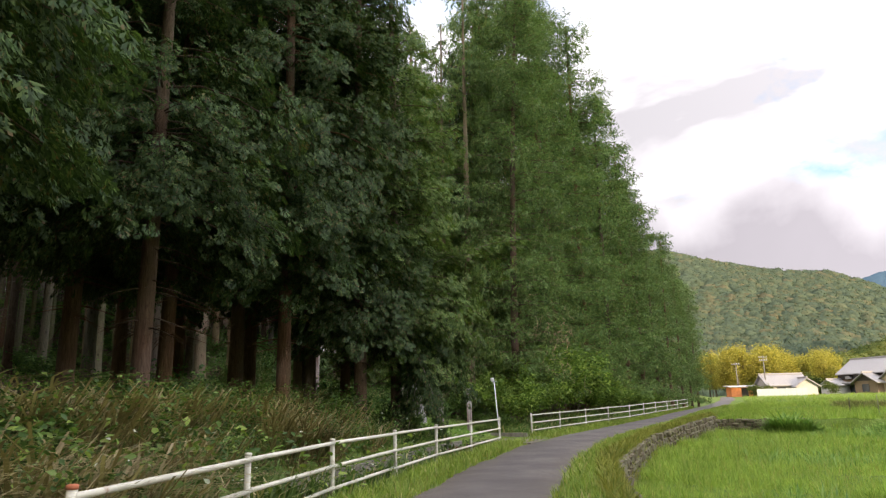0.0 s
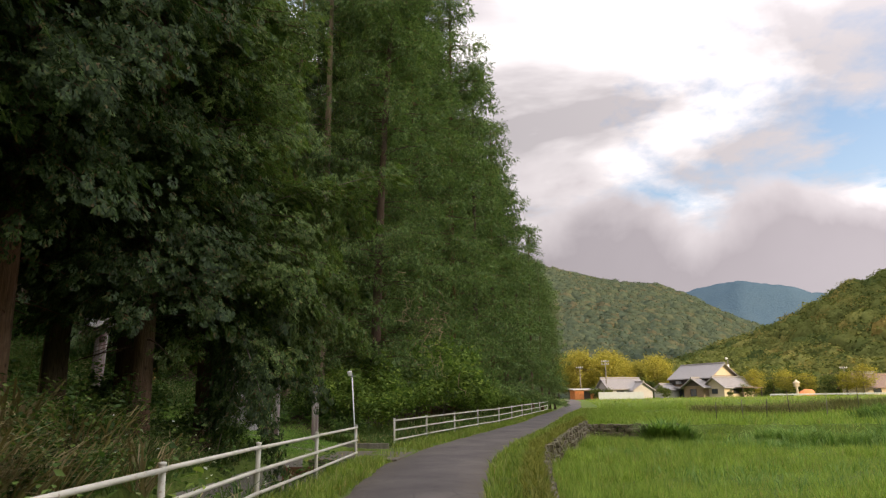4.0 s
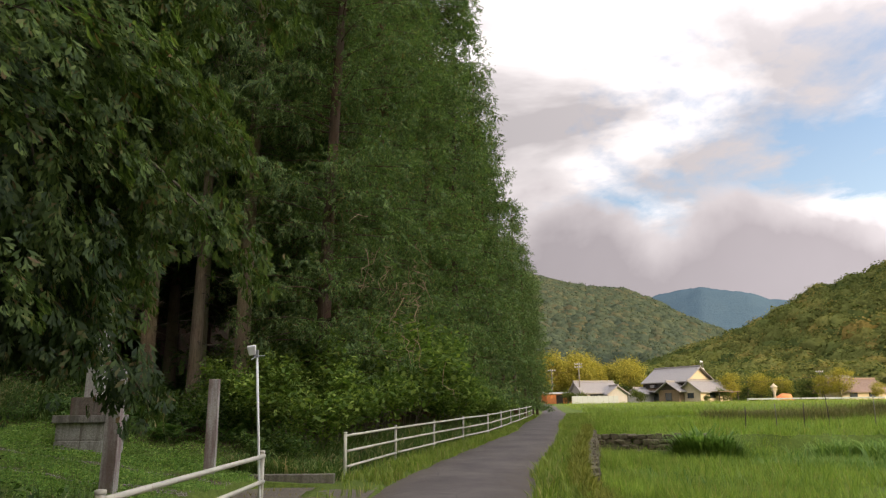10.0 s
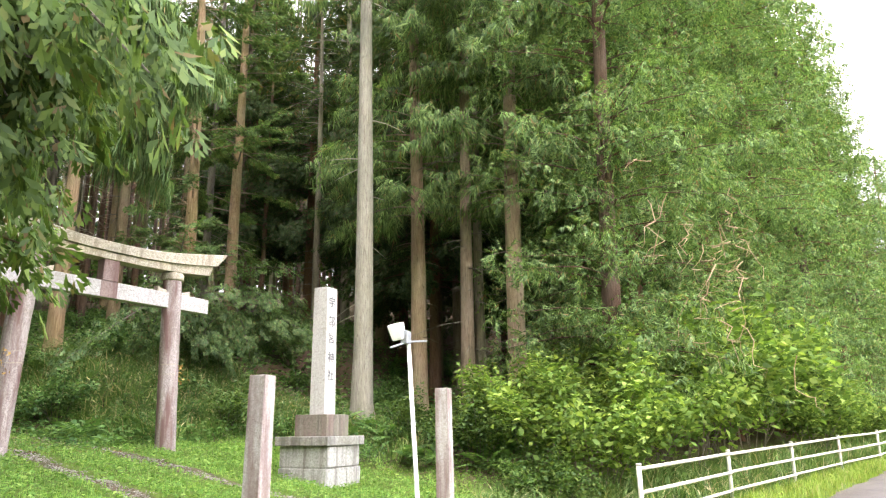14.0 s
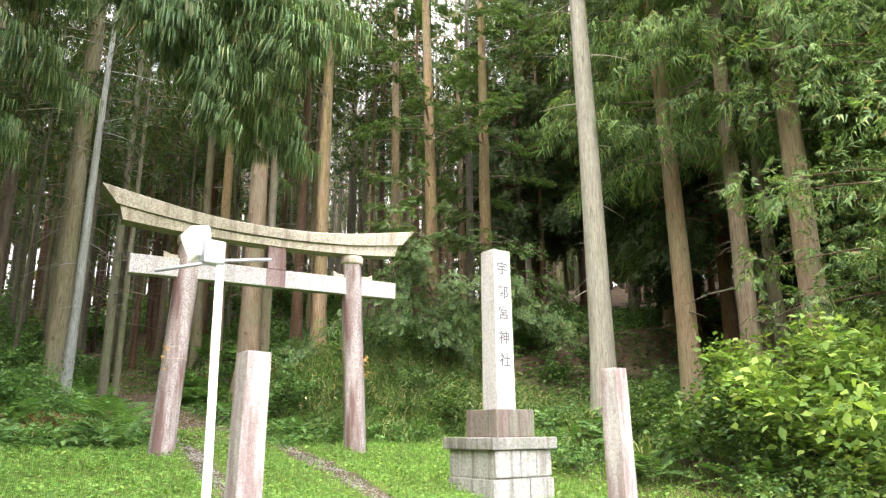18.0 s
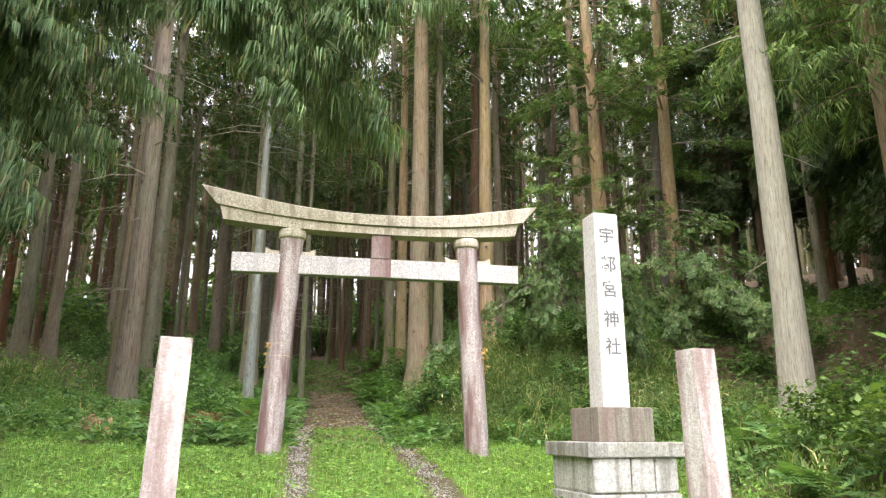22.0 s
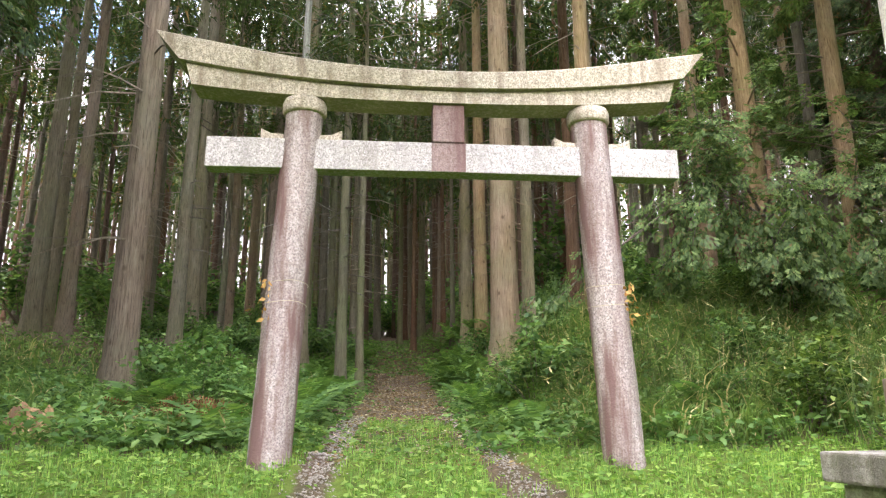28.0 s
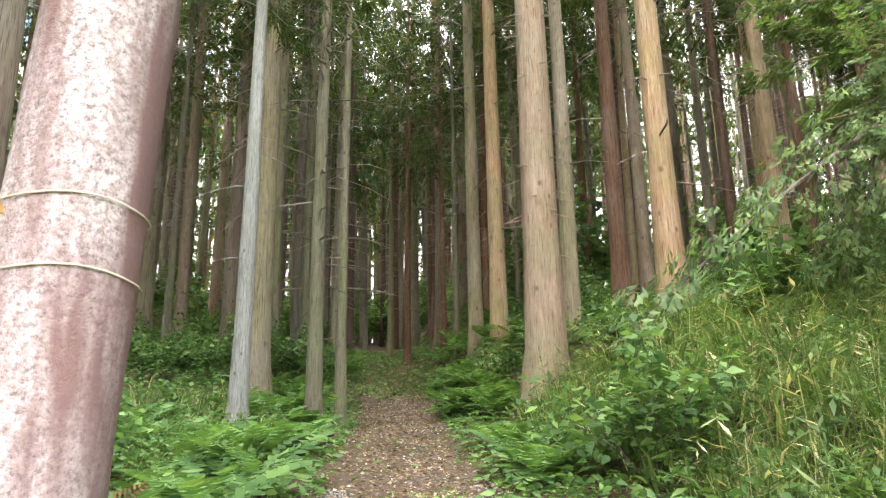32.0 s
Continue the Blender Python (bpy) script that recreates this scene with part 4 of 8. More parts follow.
# tree crowns that give the hillsides their broken surface
def canopy(name, label, pts, quads, size, mat, seed, flat=0.75, leaf=0.12, rings=5, segs=10, dome=True):
    rng = np.random.default_rng(seed)
    n = len(pts)
    pieces, tones, tone = [], [], rng.uniform(0, 1, n)
    if dome:
        th = np.linspace(0.12, 1.75, rings)
        ph = np.linspace(0, 2 * np.pi, segs, endpoint=False)
        unit = np.stack([np.sin(th)[:, None] * np.cos(ph), np.sin(th)[:, None] * np.sin(ph), np.cos(th)[:, None] * np.ones(segs)], -1).reshape(-1, 3)
        i, j = np.meshgrid(np.arange(rings - 1), np.arange(segs), indexing="ij")
        k = (j + 1) % segs
        df = np.stack([i * segs + j, (i + 1) * segs + j, (i + 1) * segs + k, i * segs + k], -1).reshape(-1, 4)
        top = np.array([[0, 1, 2, 3], [0, 3, 4, 5]]) if segs < 8 else np.array([[0, 1, 2, 3], [0, 3, 4, segs - 1], [4, 5, segs - 2, segs - 1], [5, 6, 7, segs - 2]])
        df = np.concatenate([df, top])
        d = unit[None] * (size[:, None, None] * rng.uniform(0.72, 1.16, (n, len(unit), 1))) * (1, 1, flat) * 0.92
        pieces.append(((pts[:, None] + d).reshape(-1, 3), (df[None] + (np.arange(n) * len(unit))[:, None, None]).reshape(-1, 4)))
        tones.append(np.repeat(tone, len(unit)))
    a, t = rng.uniform(0, 2 * np.pi, (n, quads)), rng.uniform(0, 1, (n, quads))
    up = np.sqrt(np.maximum(0, 1 - t * 0.95))
    off = np.stack([np.cos(a) * np.sqrt(t), np.sin(a) * np.sqrt(t), up * flat], -1) * (size[:, None] * rng.uniform(0.85, 1.15, (n, quads)))[..., None]
    nrm = (off + rng.normal(0, 0.3, off.shape) * size[:, None, None]).reshape(-1, 3)
    d = np.cross(nrm, rng.normal(0, 1, (n * quads, 3)))
    q = np.array([(-0.5, -0.42, 0), (0.35, -0.5, 0), (0.55, 0.38, 0), (-0.3, 0.52, 0)])
    fr = frames_of(d, np.zeros(len(d)))
    nn = nrm / (np.linalg.norm(nrm, axis=1, keepdims=True) + 1e-9)
    fr[:, :, 2] = nn
    fr[:, :, 1] = np.cross(nn, fr[:, :, 0])
    pieces.append(scatter(q, [(0, 1, 2, 3)], (pts[:, None] + off).reshape(-1, 3), fr, np.repeat(size, quads) * rng.uniform(0.6, 1.3, n * quads) * leaf))
    tones.append(np.repeat(tone, quads * 4))
    v, f = join_arrays(pieces)
    me = np_mesh(name, v, f, mat, True)
    mask_attr(me, "tone", np.concatenate(tones))
    return tagged(new(name, me), label, "trees", kind="stuff")


def on_hill(v, n, seed, near=None):
    """Random places on the front slope of a hill's grid of vertices (33 along each radius)."""
    rng = np.random.default_rng(seed)
    g = v.reshape(-1, 33, 3)
    i, j = rng.integers(0, len(g) - 1, n * 3), rng.integers(0, 25, n * 3)
    u, w = rng.uniform(0, 1, (2, n * 3, 1))
    k = (g[i, j] * (1 - u) + g[i + 1, j] * u) * (1 - w) + (g[i, j + 1] * (1 - u) + g[i + 1, j + 1] * u) * w
    if near is not None:
        k = k[near(k)]
    return k[:n] + (0, 0, 0.2)


az_of = lambda k: np.degrees(np.arctan2(k[:, 0], k[:, 1] - 15))
P = on_hill(HILL_NEAR, 1900, 3, near=lambda k: (az_of(k) < 36) & (np.hypot(k[:, 0], k[:, 1] - 15) < 345))
canopy("hillside_trees", "sunlit mixed broadleaf trees covering the near hillside", P, 130, np.random.default_rng(1).uniform(3.4, 7.6, len(P)), M_CANOPY, 11, 0.95, 0.10)
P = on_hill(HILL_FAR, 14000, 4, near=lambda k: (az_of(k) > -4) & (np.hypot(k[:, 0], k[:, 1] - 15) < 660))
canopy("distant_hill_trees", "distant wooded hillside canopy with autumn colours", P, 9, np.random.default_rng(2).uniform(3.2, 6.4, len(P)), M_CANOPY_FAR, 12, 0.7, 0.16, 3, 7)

# ---------------------------------------------------------------- shrine gate
def round_shaft(x0, y0, z0, x1, y1, z1, r0, r1, sides=32, rings=24, seed=1):
    rng = np.random.default_rng(seed)
    t = np.linspace(0, 1, rings)
    pts = np.stack([x0 + (x1 - x0) * t, y0 + (y1 - y0) * t, z0 + (z1 - z0) * t], -1)
    rad = r0 + (r1 - r0) * t
    v, f = tube_arrays(pts, rad, sides)
    v = v + rng.normal(0, 0.0022, v.shape)
    return v, f


def lathe(name, prof, mat, sides=28):
    """Closed turned shape from rows of radius and height."""
    pts = [(0, 0, z) for r, z in prof]
    v, f = tube_arrays(pts, [max(r, 0.001) for r, z in prof], sides)
    v[:, 2] = np.repeat([z for r, z in prof], sides)
    return np_mesh(name, v, f, mat, True)


def swept_beam(name, y0, y1, zlow, zhigh, depth_low, depth_high, mat, x, n=40, end_slant=0.0):
    """Beam along y whose section follows curves of its lower and upper edge; ends may slant outward."""
    ys = np.linspace(y0, y1, n)
    v = []
    mid = (y0 + y1) / 2
    for y in ys:
        k = (y - mid) / ((y1 - y0) / 2)
        yo = y + end_slant * k * abs(k) ** 6
        a, b = zlow(k), zhigh(k)
        v += [(x + depth_low, y, a), (x + depth_high, yo, b - 0.015), (x + depth_high - 0.02, yo, b), (x - depth_high + 0.02, yo, b), (x - depth_high, yo, b - 0.015), (x - depth_low, y, a)]
    v = np.array(v)
    m = 6
    i, j = np.meshgrid(np.arange(n - 1), np.arange(m), indexing="ij")
    j2 = (j + 1) % m
    f = np.stack([i * m + j, i * m + j2, (i + 1) * m + j2, (i + 1) * m + j], -1).reshape(-1, 4)
    bm = bmesh.new()
    vs = [bm.verts.new(p) for p in v]
    for q in f:
        bm.faces.new([vs[a] for a in q])
    bm.faces.new([vs[a] for a in range(m)][::-1])
    bm.faces.new([vs[(n - 1) * m + a] for a in range(m)])
    bmesh.ops.recalc_face_normals(bm, faces=bm.faces)
    return bm_mesh(name, bm, mat)


TX = -14.15
torii = thing("torii", "weathered granite shrine gate with mossy curved lintel", "torii gate", pose(TX, 27.85, 1.4))
inv = torii.matrix_basis.inverted()


def tpart(name, me, label=""):
    ob = part(name, me, None, torii, label)
    ob.matrix_basis = inv
    return ob


for nm, yb, yt, seed in (("pillar", 26.32, 26.49, 1), ("pillar", 29.38, 29.215, 2)):
    v, f = round_shaft(TX, yb, 1.22, TX, yt, 4.56, 0.182, 0.172, seed=seed)
    # foot grows a little and is chipped
    low = v[:, 2] < 1.7
    v[low, 0] = TX + (v[low, 0] - TX) * 1.04
    tpart(nm, np_mesh(nm, v, f, M_TORII, True), "round granite pillar with red-brown stains")
    ring = lathe("collar", [(0.15, 0.0), (0.19, 0.0), (0.205, 0.03), (0.205, 0.11), (0.19, 0.145), (0.15, 0.15)], M_TORII_BEAM)
    ring.transform(Matrix.Translation((TX, yt, 4.545)))
    tpart("collar", ring)
tie = bmesh.new()
add_box(tie, TX - 0.095, TX + 0.095, 25.63, 30.05, 4.005, 4.295, 0.012)
tpart("tie_beam", bm_mesh("tie_beam", tie, M_TORII_TIE), "pale square granite tie beam")
curve = lambda k: 0.20 * abs(k) ** 2.2
tpart("lower_lintel", swept_beam("lower_lintel", 25.47, 29.99, lambda k: 4.675 + 0.10 * abs(k) ** 2.4, lambda k: 4.80 + 0.19 * abs(k) ** 2.2, 0.15, 0.16, M_TORII_BEAM, TX, 40, 0.06))
tpart("top_lintel", swept_beam("top_lintel", 25.36, 30.12, lambda k: 4.803 + 0.19 * abs(k) ** 2.2, lambda k: 4.97 + 0.30 * abs(k) ** 2.2, 0.215, 0.235, M_TORII_BEAM, TX, 44, 0.22))
pq = bmesh.new()
add_box(pq, TX - 0.075, TX + 0.115, 27.69, 27.99, 4.296, 4.675, 0.012)
tpart("plaque_strut", bm_mesh("plaque_strut", pq, M_PLAQUE), "reddish stained stone strut")
pq = bmesh.new()
add_box(pq, TX + 0.0955, TX + 0.1, 27.68, 28.0, 4.01, 4.29, 0.0)
tpart("stain_patch", bm_mesh("stain_patch", pq, M_PLAQUE))
for yw in (26.475, 29.23):
    for sg in (-1, 1):
        w = bmesh.new()
        a, b = yw + sg * 0.165, yw + sg * 0.37
        vs = [w.verts.new((TX + sx * 0.055, yy, zz)) for sx in (-1, 1) for yy, zz in ((a, 4.294), (b, 4.294), (b, 4.40), (yw + sg * 0.28, 4.355), (a, 4.35))]
        w.faces.new(vs[:5])
        w.faces.new(vs[5:][::-1])
        for q in range(5):
            w.faces.new([vs[q], vs[5 + q], vs[5 + (q + 1) % 5], vs[(q + 1) % 5]])
        bmesh.ops.recalc_face_normals(w, faces=w.faces)
        tpart("wedge", bm_mesh("wedge", w, M_TORII_BEAM))


def cord_ring(yc, z, r, tilt):
    a = np.linspace(0, 2 * np.pi, 28)
    pts = np.stack([TX + r * np.cos(a), yc + r * np.sin(a), z + tilt * np.cos(a) + 0.006 * np.sin(3 * a)], -1)
    return tube("cord", pts, 0.003, 5, M_ROPE)


for yb, yt in ((26.32, 26.49), (29.38, 29.215)):
    for zc in (2.76, 2.94):
        ym = yb + (yt - yb) * (zc - 1.22) / 3.34
        tpart("cord", cord_ring(ym, zc, 0.184, 0.01), "thin straw cord")
    for q in range(3):
        zc = 2.66 + 0.13 * q
        ym = yb + (yt - yb) * (zc - 1.22) / 3.34
        rng = np.random.default_rng(int(yb) + q)
        n = 16 if yb > 28 else 7
        sgn = 1 if yb > 28 else -1
        P = np.array([(TX + 0.14, ym + sgn * 0.15, zc)]) + rng.normal(0, 0.04, (n, 3))
        v, f = scatter(*LEAF_Q, P, frames_of(rng.normal(0, 1, (n, 3)) + (0.3, 0.4 * sgn, -0.9), rng.uniform(0, 6, n)), rng.uniform(0.03, 0.075, n))
        tpart("dry_sprig", np_mesh("dry_sprig", v, f, M_SPRIG), "withered orange leaf sprig tied to the pillar")["kind"] = "stuff"

# ---------------------------------------------------------------- name stone
stele = thing("shrine_name_stone", "tall pale granite pillar carved with the shrine name", "stone marker", pose(-11.1, 30.1, 1.0))
sinv = stele.matrix_basis.inverted()
SYAW = pose(-11.1, 30.13, 0, 0, 0, 4.0)


def spart(name, bm, mat, label=""):
    ob = part(name, bm, mat, stele, label)
    ob.matrix_basis = sinv @ SYAW
    return ob


sh = bmesh.new()
add_box(sh, -0.155, 0.155, -0.165, 0.165, 1.98, 4.215, 0.01)
for vv in sh.verts:
    if vv.co.z > 3:
        vv.co.x *= 0.93
        vv.co.y *= 0.93
spart("shaft", sh, M_STELE, "pale dressed granite shaft")
spart("upper_block", box(-0.33, 0.33, -0.33, 0.33, 1.62, 1.98, 0.012), M_STELE_BLOCK, "stained granite block")
spart("cap_slab", box(-0.56, 0.52, -0.56, 0.56, 1.47, 1.62, 0.015), M_STELE_BASE, "projecting granite slab with lichen")
rng = np.random.default_rng(5)
cols = [-0.5, -0.06, 0.22, 0.5]
for row, (za, zb) in enumerate(((1.12, 1.468), (0.75, 1.115))):
    ysp = cols if row == 0 else [-0.52, -0.2, 0.1, 0.52]
    for a, b in zip(ysp[:-1], ysp[1:]):
        for xa, xb in ((0.0, 0.47), (-0.5, -0.005)):
            o = rng.uniform(-0.012, 0.012)
            spart("base_stone", box(xa, xb + o if xb > 0.1 else xb, a + 0.008, b - 0.008, za + 0.007, zb - 0.007, 0.016), M_BASESTONE, "rough-faced pale base stone")
spart("core", box(-0.47, 0.44, -0.485, 0.485, 0.76, 1.466), M_STELE_BASE)
for ch, zc in zip("宇都宮神社", (3.93, 3.585, 3.29, 2.945, 2.635)):
    cu = bpy.data.curves.new("glyph", "FONT")
    cu.body, cu.align_x, cu.align_y, cu.size, cu.extrude, cu.offset = ch, "CENTER", "CENTER", 0.20, 0.003, 0.002
    tmp = new("glyph_source", cu)
    me = bpy.data.meshes.new_from_object(tmp.evaluated_get(bpy.context.evaluated_depsgraph_get()))
    bpy.data.objects.remove(tmp)
    bpy.data.curves.remove(cu)
    me.transform(Matrix(((0, 0, 1, 0), (1, 0, 0, 0), (0, 1, 0, 0), (0, 0, 0, 1))))
    me.materials.clear()
    me.materials.append(M_GLYPH)
    ob = part("engraved_letter", me, None, stele, "carved dark letter")
    ob.matrix_basis = sinv @ SYAW @ pose(0.1515 - 0.005 * (zc - 2.6), 0.0, zc)

# ---------------------------------------------------------------- two stone posts
for py, pyaw, lean, top, lab in ((25.9, 9, -1.0, 2.29, "square stone post with reddish stains on its face"), (29.57, 10, 1.2, 2.30, "square grey stone post with a flat chamfered top")):
    px = -8.45 if py < 27 else -8.33
    zb = float(ground_z(px, py)) - 0.15
    po = thing("stone_post", lab, "stone post", pose(px, py, zb, lean, 0, pyaw), "stone posts at the shrine entrance")
    b = bmesh.new()
    h = top - zb
    add_box(b, -0.105, 0.105, -0.105, 0.105, 0, h, 0.012)
    for vv in b.verts:
        if vv.co.z > h - 0.05:
            vv.co.x *= 0.93
            vv.co.y *= 0.93
    bmesh.ops.subdivide_edges(b, edges=[e for e in b.edges if abs(e.verts[0].co.z - e.verts[1].co.z) > 0.5], cuts=6)
    for vv in b.verts:
        vv.co += Vector((rng.normal(0, 0.002), rng.normal(0, 0.002), 0))
    part("shaft", b, M_POST, po)

# ---------------------------------------------------------------- pipe fences
def pipe(a, b, r, sag=0.0, n=5):
    t = np.linspace(0, 1, n)[:, None]
    p = np.array(a) * (1 - t) + np.array(b) * t
    p[:, 2] -= sag * np.sin(np.pi * t[:, 0])
    return tube("rail", p, r, 8, M_FENCE)


def build_fence(label, ys, cap_rust=False):
    x0, y0 = float(fence_x(ys[0])), ys[0]
    fe = thing("pipe_fence", label, "fence", pose(x0, y0, float(road_z(y0))))
    fi = fe.matrix_basis.inverted()
    rr = np.random.default_rng(int(ys[0]))
    tops = []
    for y in ys:
        x, z = float(fence_x(y)), float(road_z(y))
        k = rr.normal(0, 0.012, 2)
        po = part("post", tube("post", [(x, y, z - 0.25), (x + k[0] * 0.5, y + k[1] * 0.5, z + 0.45), (x + k[0], y + k[1], z + 0.94)], 0.036, 10, M_FENCE), None, fe)
        po.matrix_basis = fi
        cp = part("cap", tube("cap", [(x + k[0], y + k[1], z + 0.94), (x + k[0], y + k[1], z + 0.97), (x + k[0], y + k[1], z + 0.975)], [0.041, 0.041, 0.02], 10, M_RUST if cap_rust and y == ys[0] else M_FENCE), None, po, "rusty orange post cap" if cap_rust and y == ys[0] else "")
        tops.append((x + k[0], y + k[1], z))
    for a, b in zip(tops[:-1], tops[1:]):
        for h in (0.90, 0.57, 0.25):
            dz = rr.normal(0, 0.006, 2)
            ra = part("rail", pipe((a[0] + 0.03, a[1], a[2] + h + dz[0]), (b[0] + 0.03, b[1], b[2] + h + dz[1]), 0.028), None, fe)
            ra.matrix_basis = fi
    return fe


build_fence("white painted three-rail pipe fence, chipped and rust-spotted", [3.9, 6.9, 9.95, 13.45, 16.9, 20.65, 25.15], True)
build_fence("white three-rail pipe fence running along the lane below the trees", [31.0, 35.0, 38.6, 42.2, 46.0, 50.0, 54.5, 59.5, 65.0, 72.5])

# ---------------------------------------------------------------- lamp pole at the entrance
LBX, LBY, LTX, LTY = -5.93, 25.08, -6.09, 25.08
lamp = thing("lamp_pole", "slim white pole with a small boxy floodlight", "lamp pole", pose(LBX, LBY, 0.1))
li = lamp.matrix_basis.inverted()
LT = Vector((LTX, LTY, 2.42))
o = part("pole", tube("pole", [(LBX, LBY, 0.02), ((LBX + LTX) / 2, (LBY + LTY) / 2, 1.22), LT], 0.017, 10, M_WHITE), None, lamp)
o.matrix_basis = li
hd = bmesh.new()
add_box(hd, -0.06, 0.06, -0.045, 0.045, 0.0, 0.13, 0.018)
for vv in hd.verts:
    if vv.co.z < 0.06:
        vv.co.x *= 0.8
        vv.co.y *= 0.8
o = part("lamp_head", hd, M_WHITE, lamp, "white boxy lamp head")
o.matrix_basis = li @ pose(LT.x - 0.04, LT.y - 0.07, LT.z - 0.02, 14, -8, 10)
o = part("bracket", box(-0.03, 0.03, -0.05, 0.04, -0.05, 0.05, 0.008), M_GREYMETAL, lamp, "grey clamp")
o.matrix_basis = li @ pose(LT.x, LT.y - 0.03, LT.z + 0.0, 0, 0, 10)
o = part("sensor_arm", tube("sensor_arm", [(LT.x, LT.y - 0.25, LT.z - 0.1), (LT.x, LT.y, LT.z - 0.03), (LT.x + 0.05, LT.y + 0.2, LT.z - 0.01)], 0.008, 6, M_GREYMETAL), None, lamp)
o.matrix_basis = li

# ---------------------------------------------------------------- channel, slab and kerb at the entrance
ch = thing("drain_channel", "mossy concrete drain channel beside the fence", "drain", pose(-6.6, 20, 0), kind="structure")
ci = ch.matrix_basis.inverted()
cy = np.arange(9.2, 25.5, 0.5)
for nm, off0, off1 in (("channel_wall", 0.28, 0.46), ("channel_wall", 1.44, 1.62)):
    for a, b in zip(cy[:-1:4], list(cy[4::4]) + [25.9]):
        bm = bmesh.new()
        vs = [bm.verts.new((float(fence_x(y)) - of, y, float(road_z(y)) + zz)) for y in (a + 0.01, b) for of, zz in ((off0, 0.04 if off0 < 1 else 0.16), (off1, 0.04 if off0 < 1 else 0.16), (off1, -1.2), (off0, -1.2))]
        for q in ((0, 1, 2, 3), (7, 6, 5, 4), (0, 4, 5, 1), (1, 5, 6, 2), (2, 6, 7, 3), (3, 7, 4, 0)):
            bm.faces.new([vs[k] for k in q])
        bmesh.ops.recalc_face_normals(bm, faces=bm.faces)
        bmesh.ops.bevel(bm, geom=list(bm.edges), offset=0.012, segments=1, affect="EDGES")
        o = part(nm, bm, M_CONC, ch)
        o.matrix_basis = ci
o = part("rusty_board", box(-7.45, -6.35, 23.3, 23.36, -0.45, 0.2, 0.01), M_RUSTBROWN, ch, "rusty brown board across the channel")
o.matrix_basis = ci
slab = thing("bridge_slab", "grey concrete slab bridging the channel", "slab", pose(-6.4, 28, 0), kind="structure")
bm = box(-7.75, -5.0, 25.95, 30.0, -0.1, 0.175, 0.02)
bmesh.ops.subdivide_edges(bm, edges=list(bm.edges), cuts=3, use_grid_fill=True)
o = part("slab", bm, M_SLAB, slab)
o.matrix_basis = slab.matrix_basis.inverted()
tagged(new("kerb", bm_mesh("kerb", box(-7.98, -7.76, 25.5, 30.2, 0.0, 0.33, 0.02), M_CONC)), "mossy concrete kerb along the lawn edge", "kerb", kind="structure")
kb = tagged(new("kerb", bm_mesh("kerb", box(-7.7, -5.95, 30.02, 30.22, -0.1, 0.40, 0.02), M_CONC)), "mossy concrete kerb at the bridge edge", "kerb", kind="structure")

# ---------------------------------------------------------------- trees
def trunk_mesh(name, h, r, mat, seed, lean=0.02, sides=14, rings=12, flare=0.45):
    r = r * 0.84
    rng = np.random.default_rng(seed)
    t = np.linspace(0, 1, rings) ** 1.35
    bend = rng.normal(0, lean * h, 2)
    pts = np.stack([bend[0] * t ** 1.6 + 0.02 * np.sin(9 * t), bend[1] * t ** 1.6, -0.35 + (h + 0.35) * t], -1)
    rad = r * (1 - 0.80 * t) + r * flare * np.exp(-t * h / 0.45)
    v, f = tube_arrays(pts, rad, sides, lump=0.02, rng=rng)
    # root buttresses
    low = np.exp(-np.maximum(v[:, 2], 0) / 0.4)
    ang = np.arctan2(v[:, 1], v[:, 0])
    k = 1 + 0.22 * low * np.maximum(0, np.sin(ang * 4 + seed))
    v[:, 0] *= k
    v[:, 1] *= k
    axis = lambda z: np.stack([np.interp(z, pts[:, 2], pts[:, 0]), np.interp(z, pts[:, 2], pts[:, 1]), z], -1)
    thick = lambda z: np.interp(z, pts[:, 2], rad)
    return np_mesh(name, v, f, mat, True), axis, thick


def limb_paths(axis, thick, zs, lens, rng, rise=0.1, droop=0.5, toward=None, n=5, spread=1.0):
    """Limbs that leave the trunk, sag and turn up at the tip."""
    out = []
    az = rng.permutation(len(zs)) * 2.39996 + rng.normal(0, 0.3, len(zs))
    if toward is not None:
        az = toward + rng.normal(0, spread, len(zs))
    for z, ln, a in zip(zs, lens, az):
        s = np.linspace(0, 1, n)
        d = np.array((math.cos(a), math.sin(a), 0))
        side = np.array((-d[1], d[0], 0)) * rng.normal(0, 0.10)
        base = axis(np.array([z]))[0]
        k = rng.uniform(0.7, 1.3)
        p = base + ln * (s[:, None] * d + (s ** 2)[:, None] * side) + np.stack([0 * s, 0 * s, ln * (rise * s - droop * k * s ** 2 + 0.22 * droop * s ** 4)], -1)
        out.append(p)
    return out


def limb_mesh(name, paths, r0, mat, sides=5):
    pieces = []
    for p in paths:
        ln = np.linalg.norm(p[-1] - p[0])
        pieces.append(tube_arrays(p, np.linspace(r0 * (0.5 + 0.25 * ln), r0 * 0.2, len(p)), sides))
    return np_mesh(name, *join_arrays(pieces), mat, True)


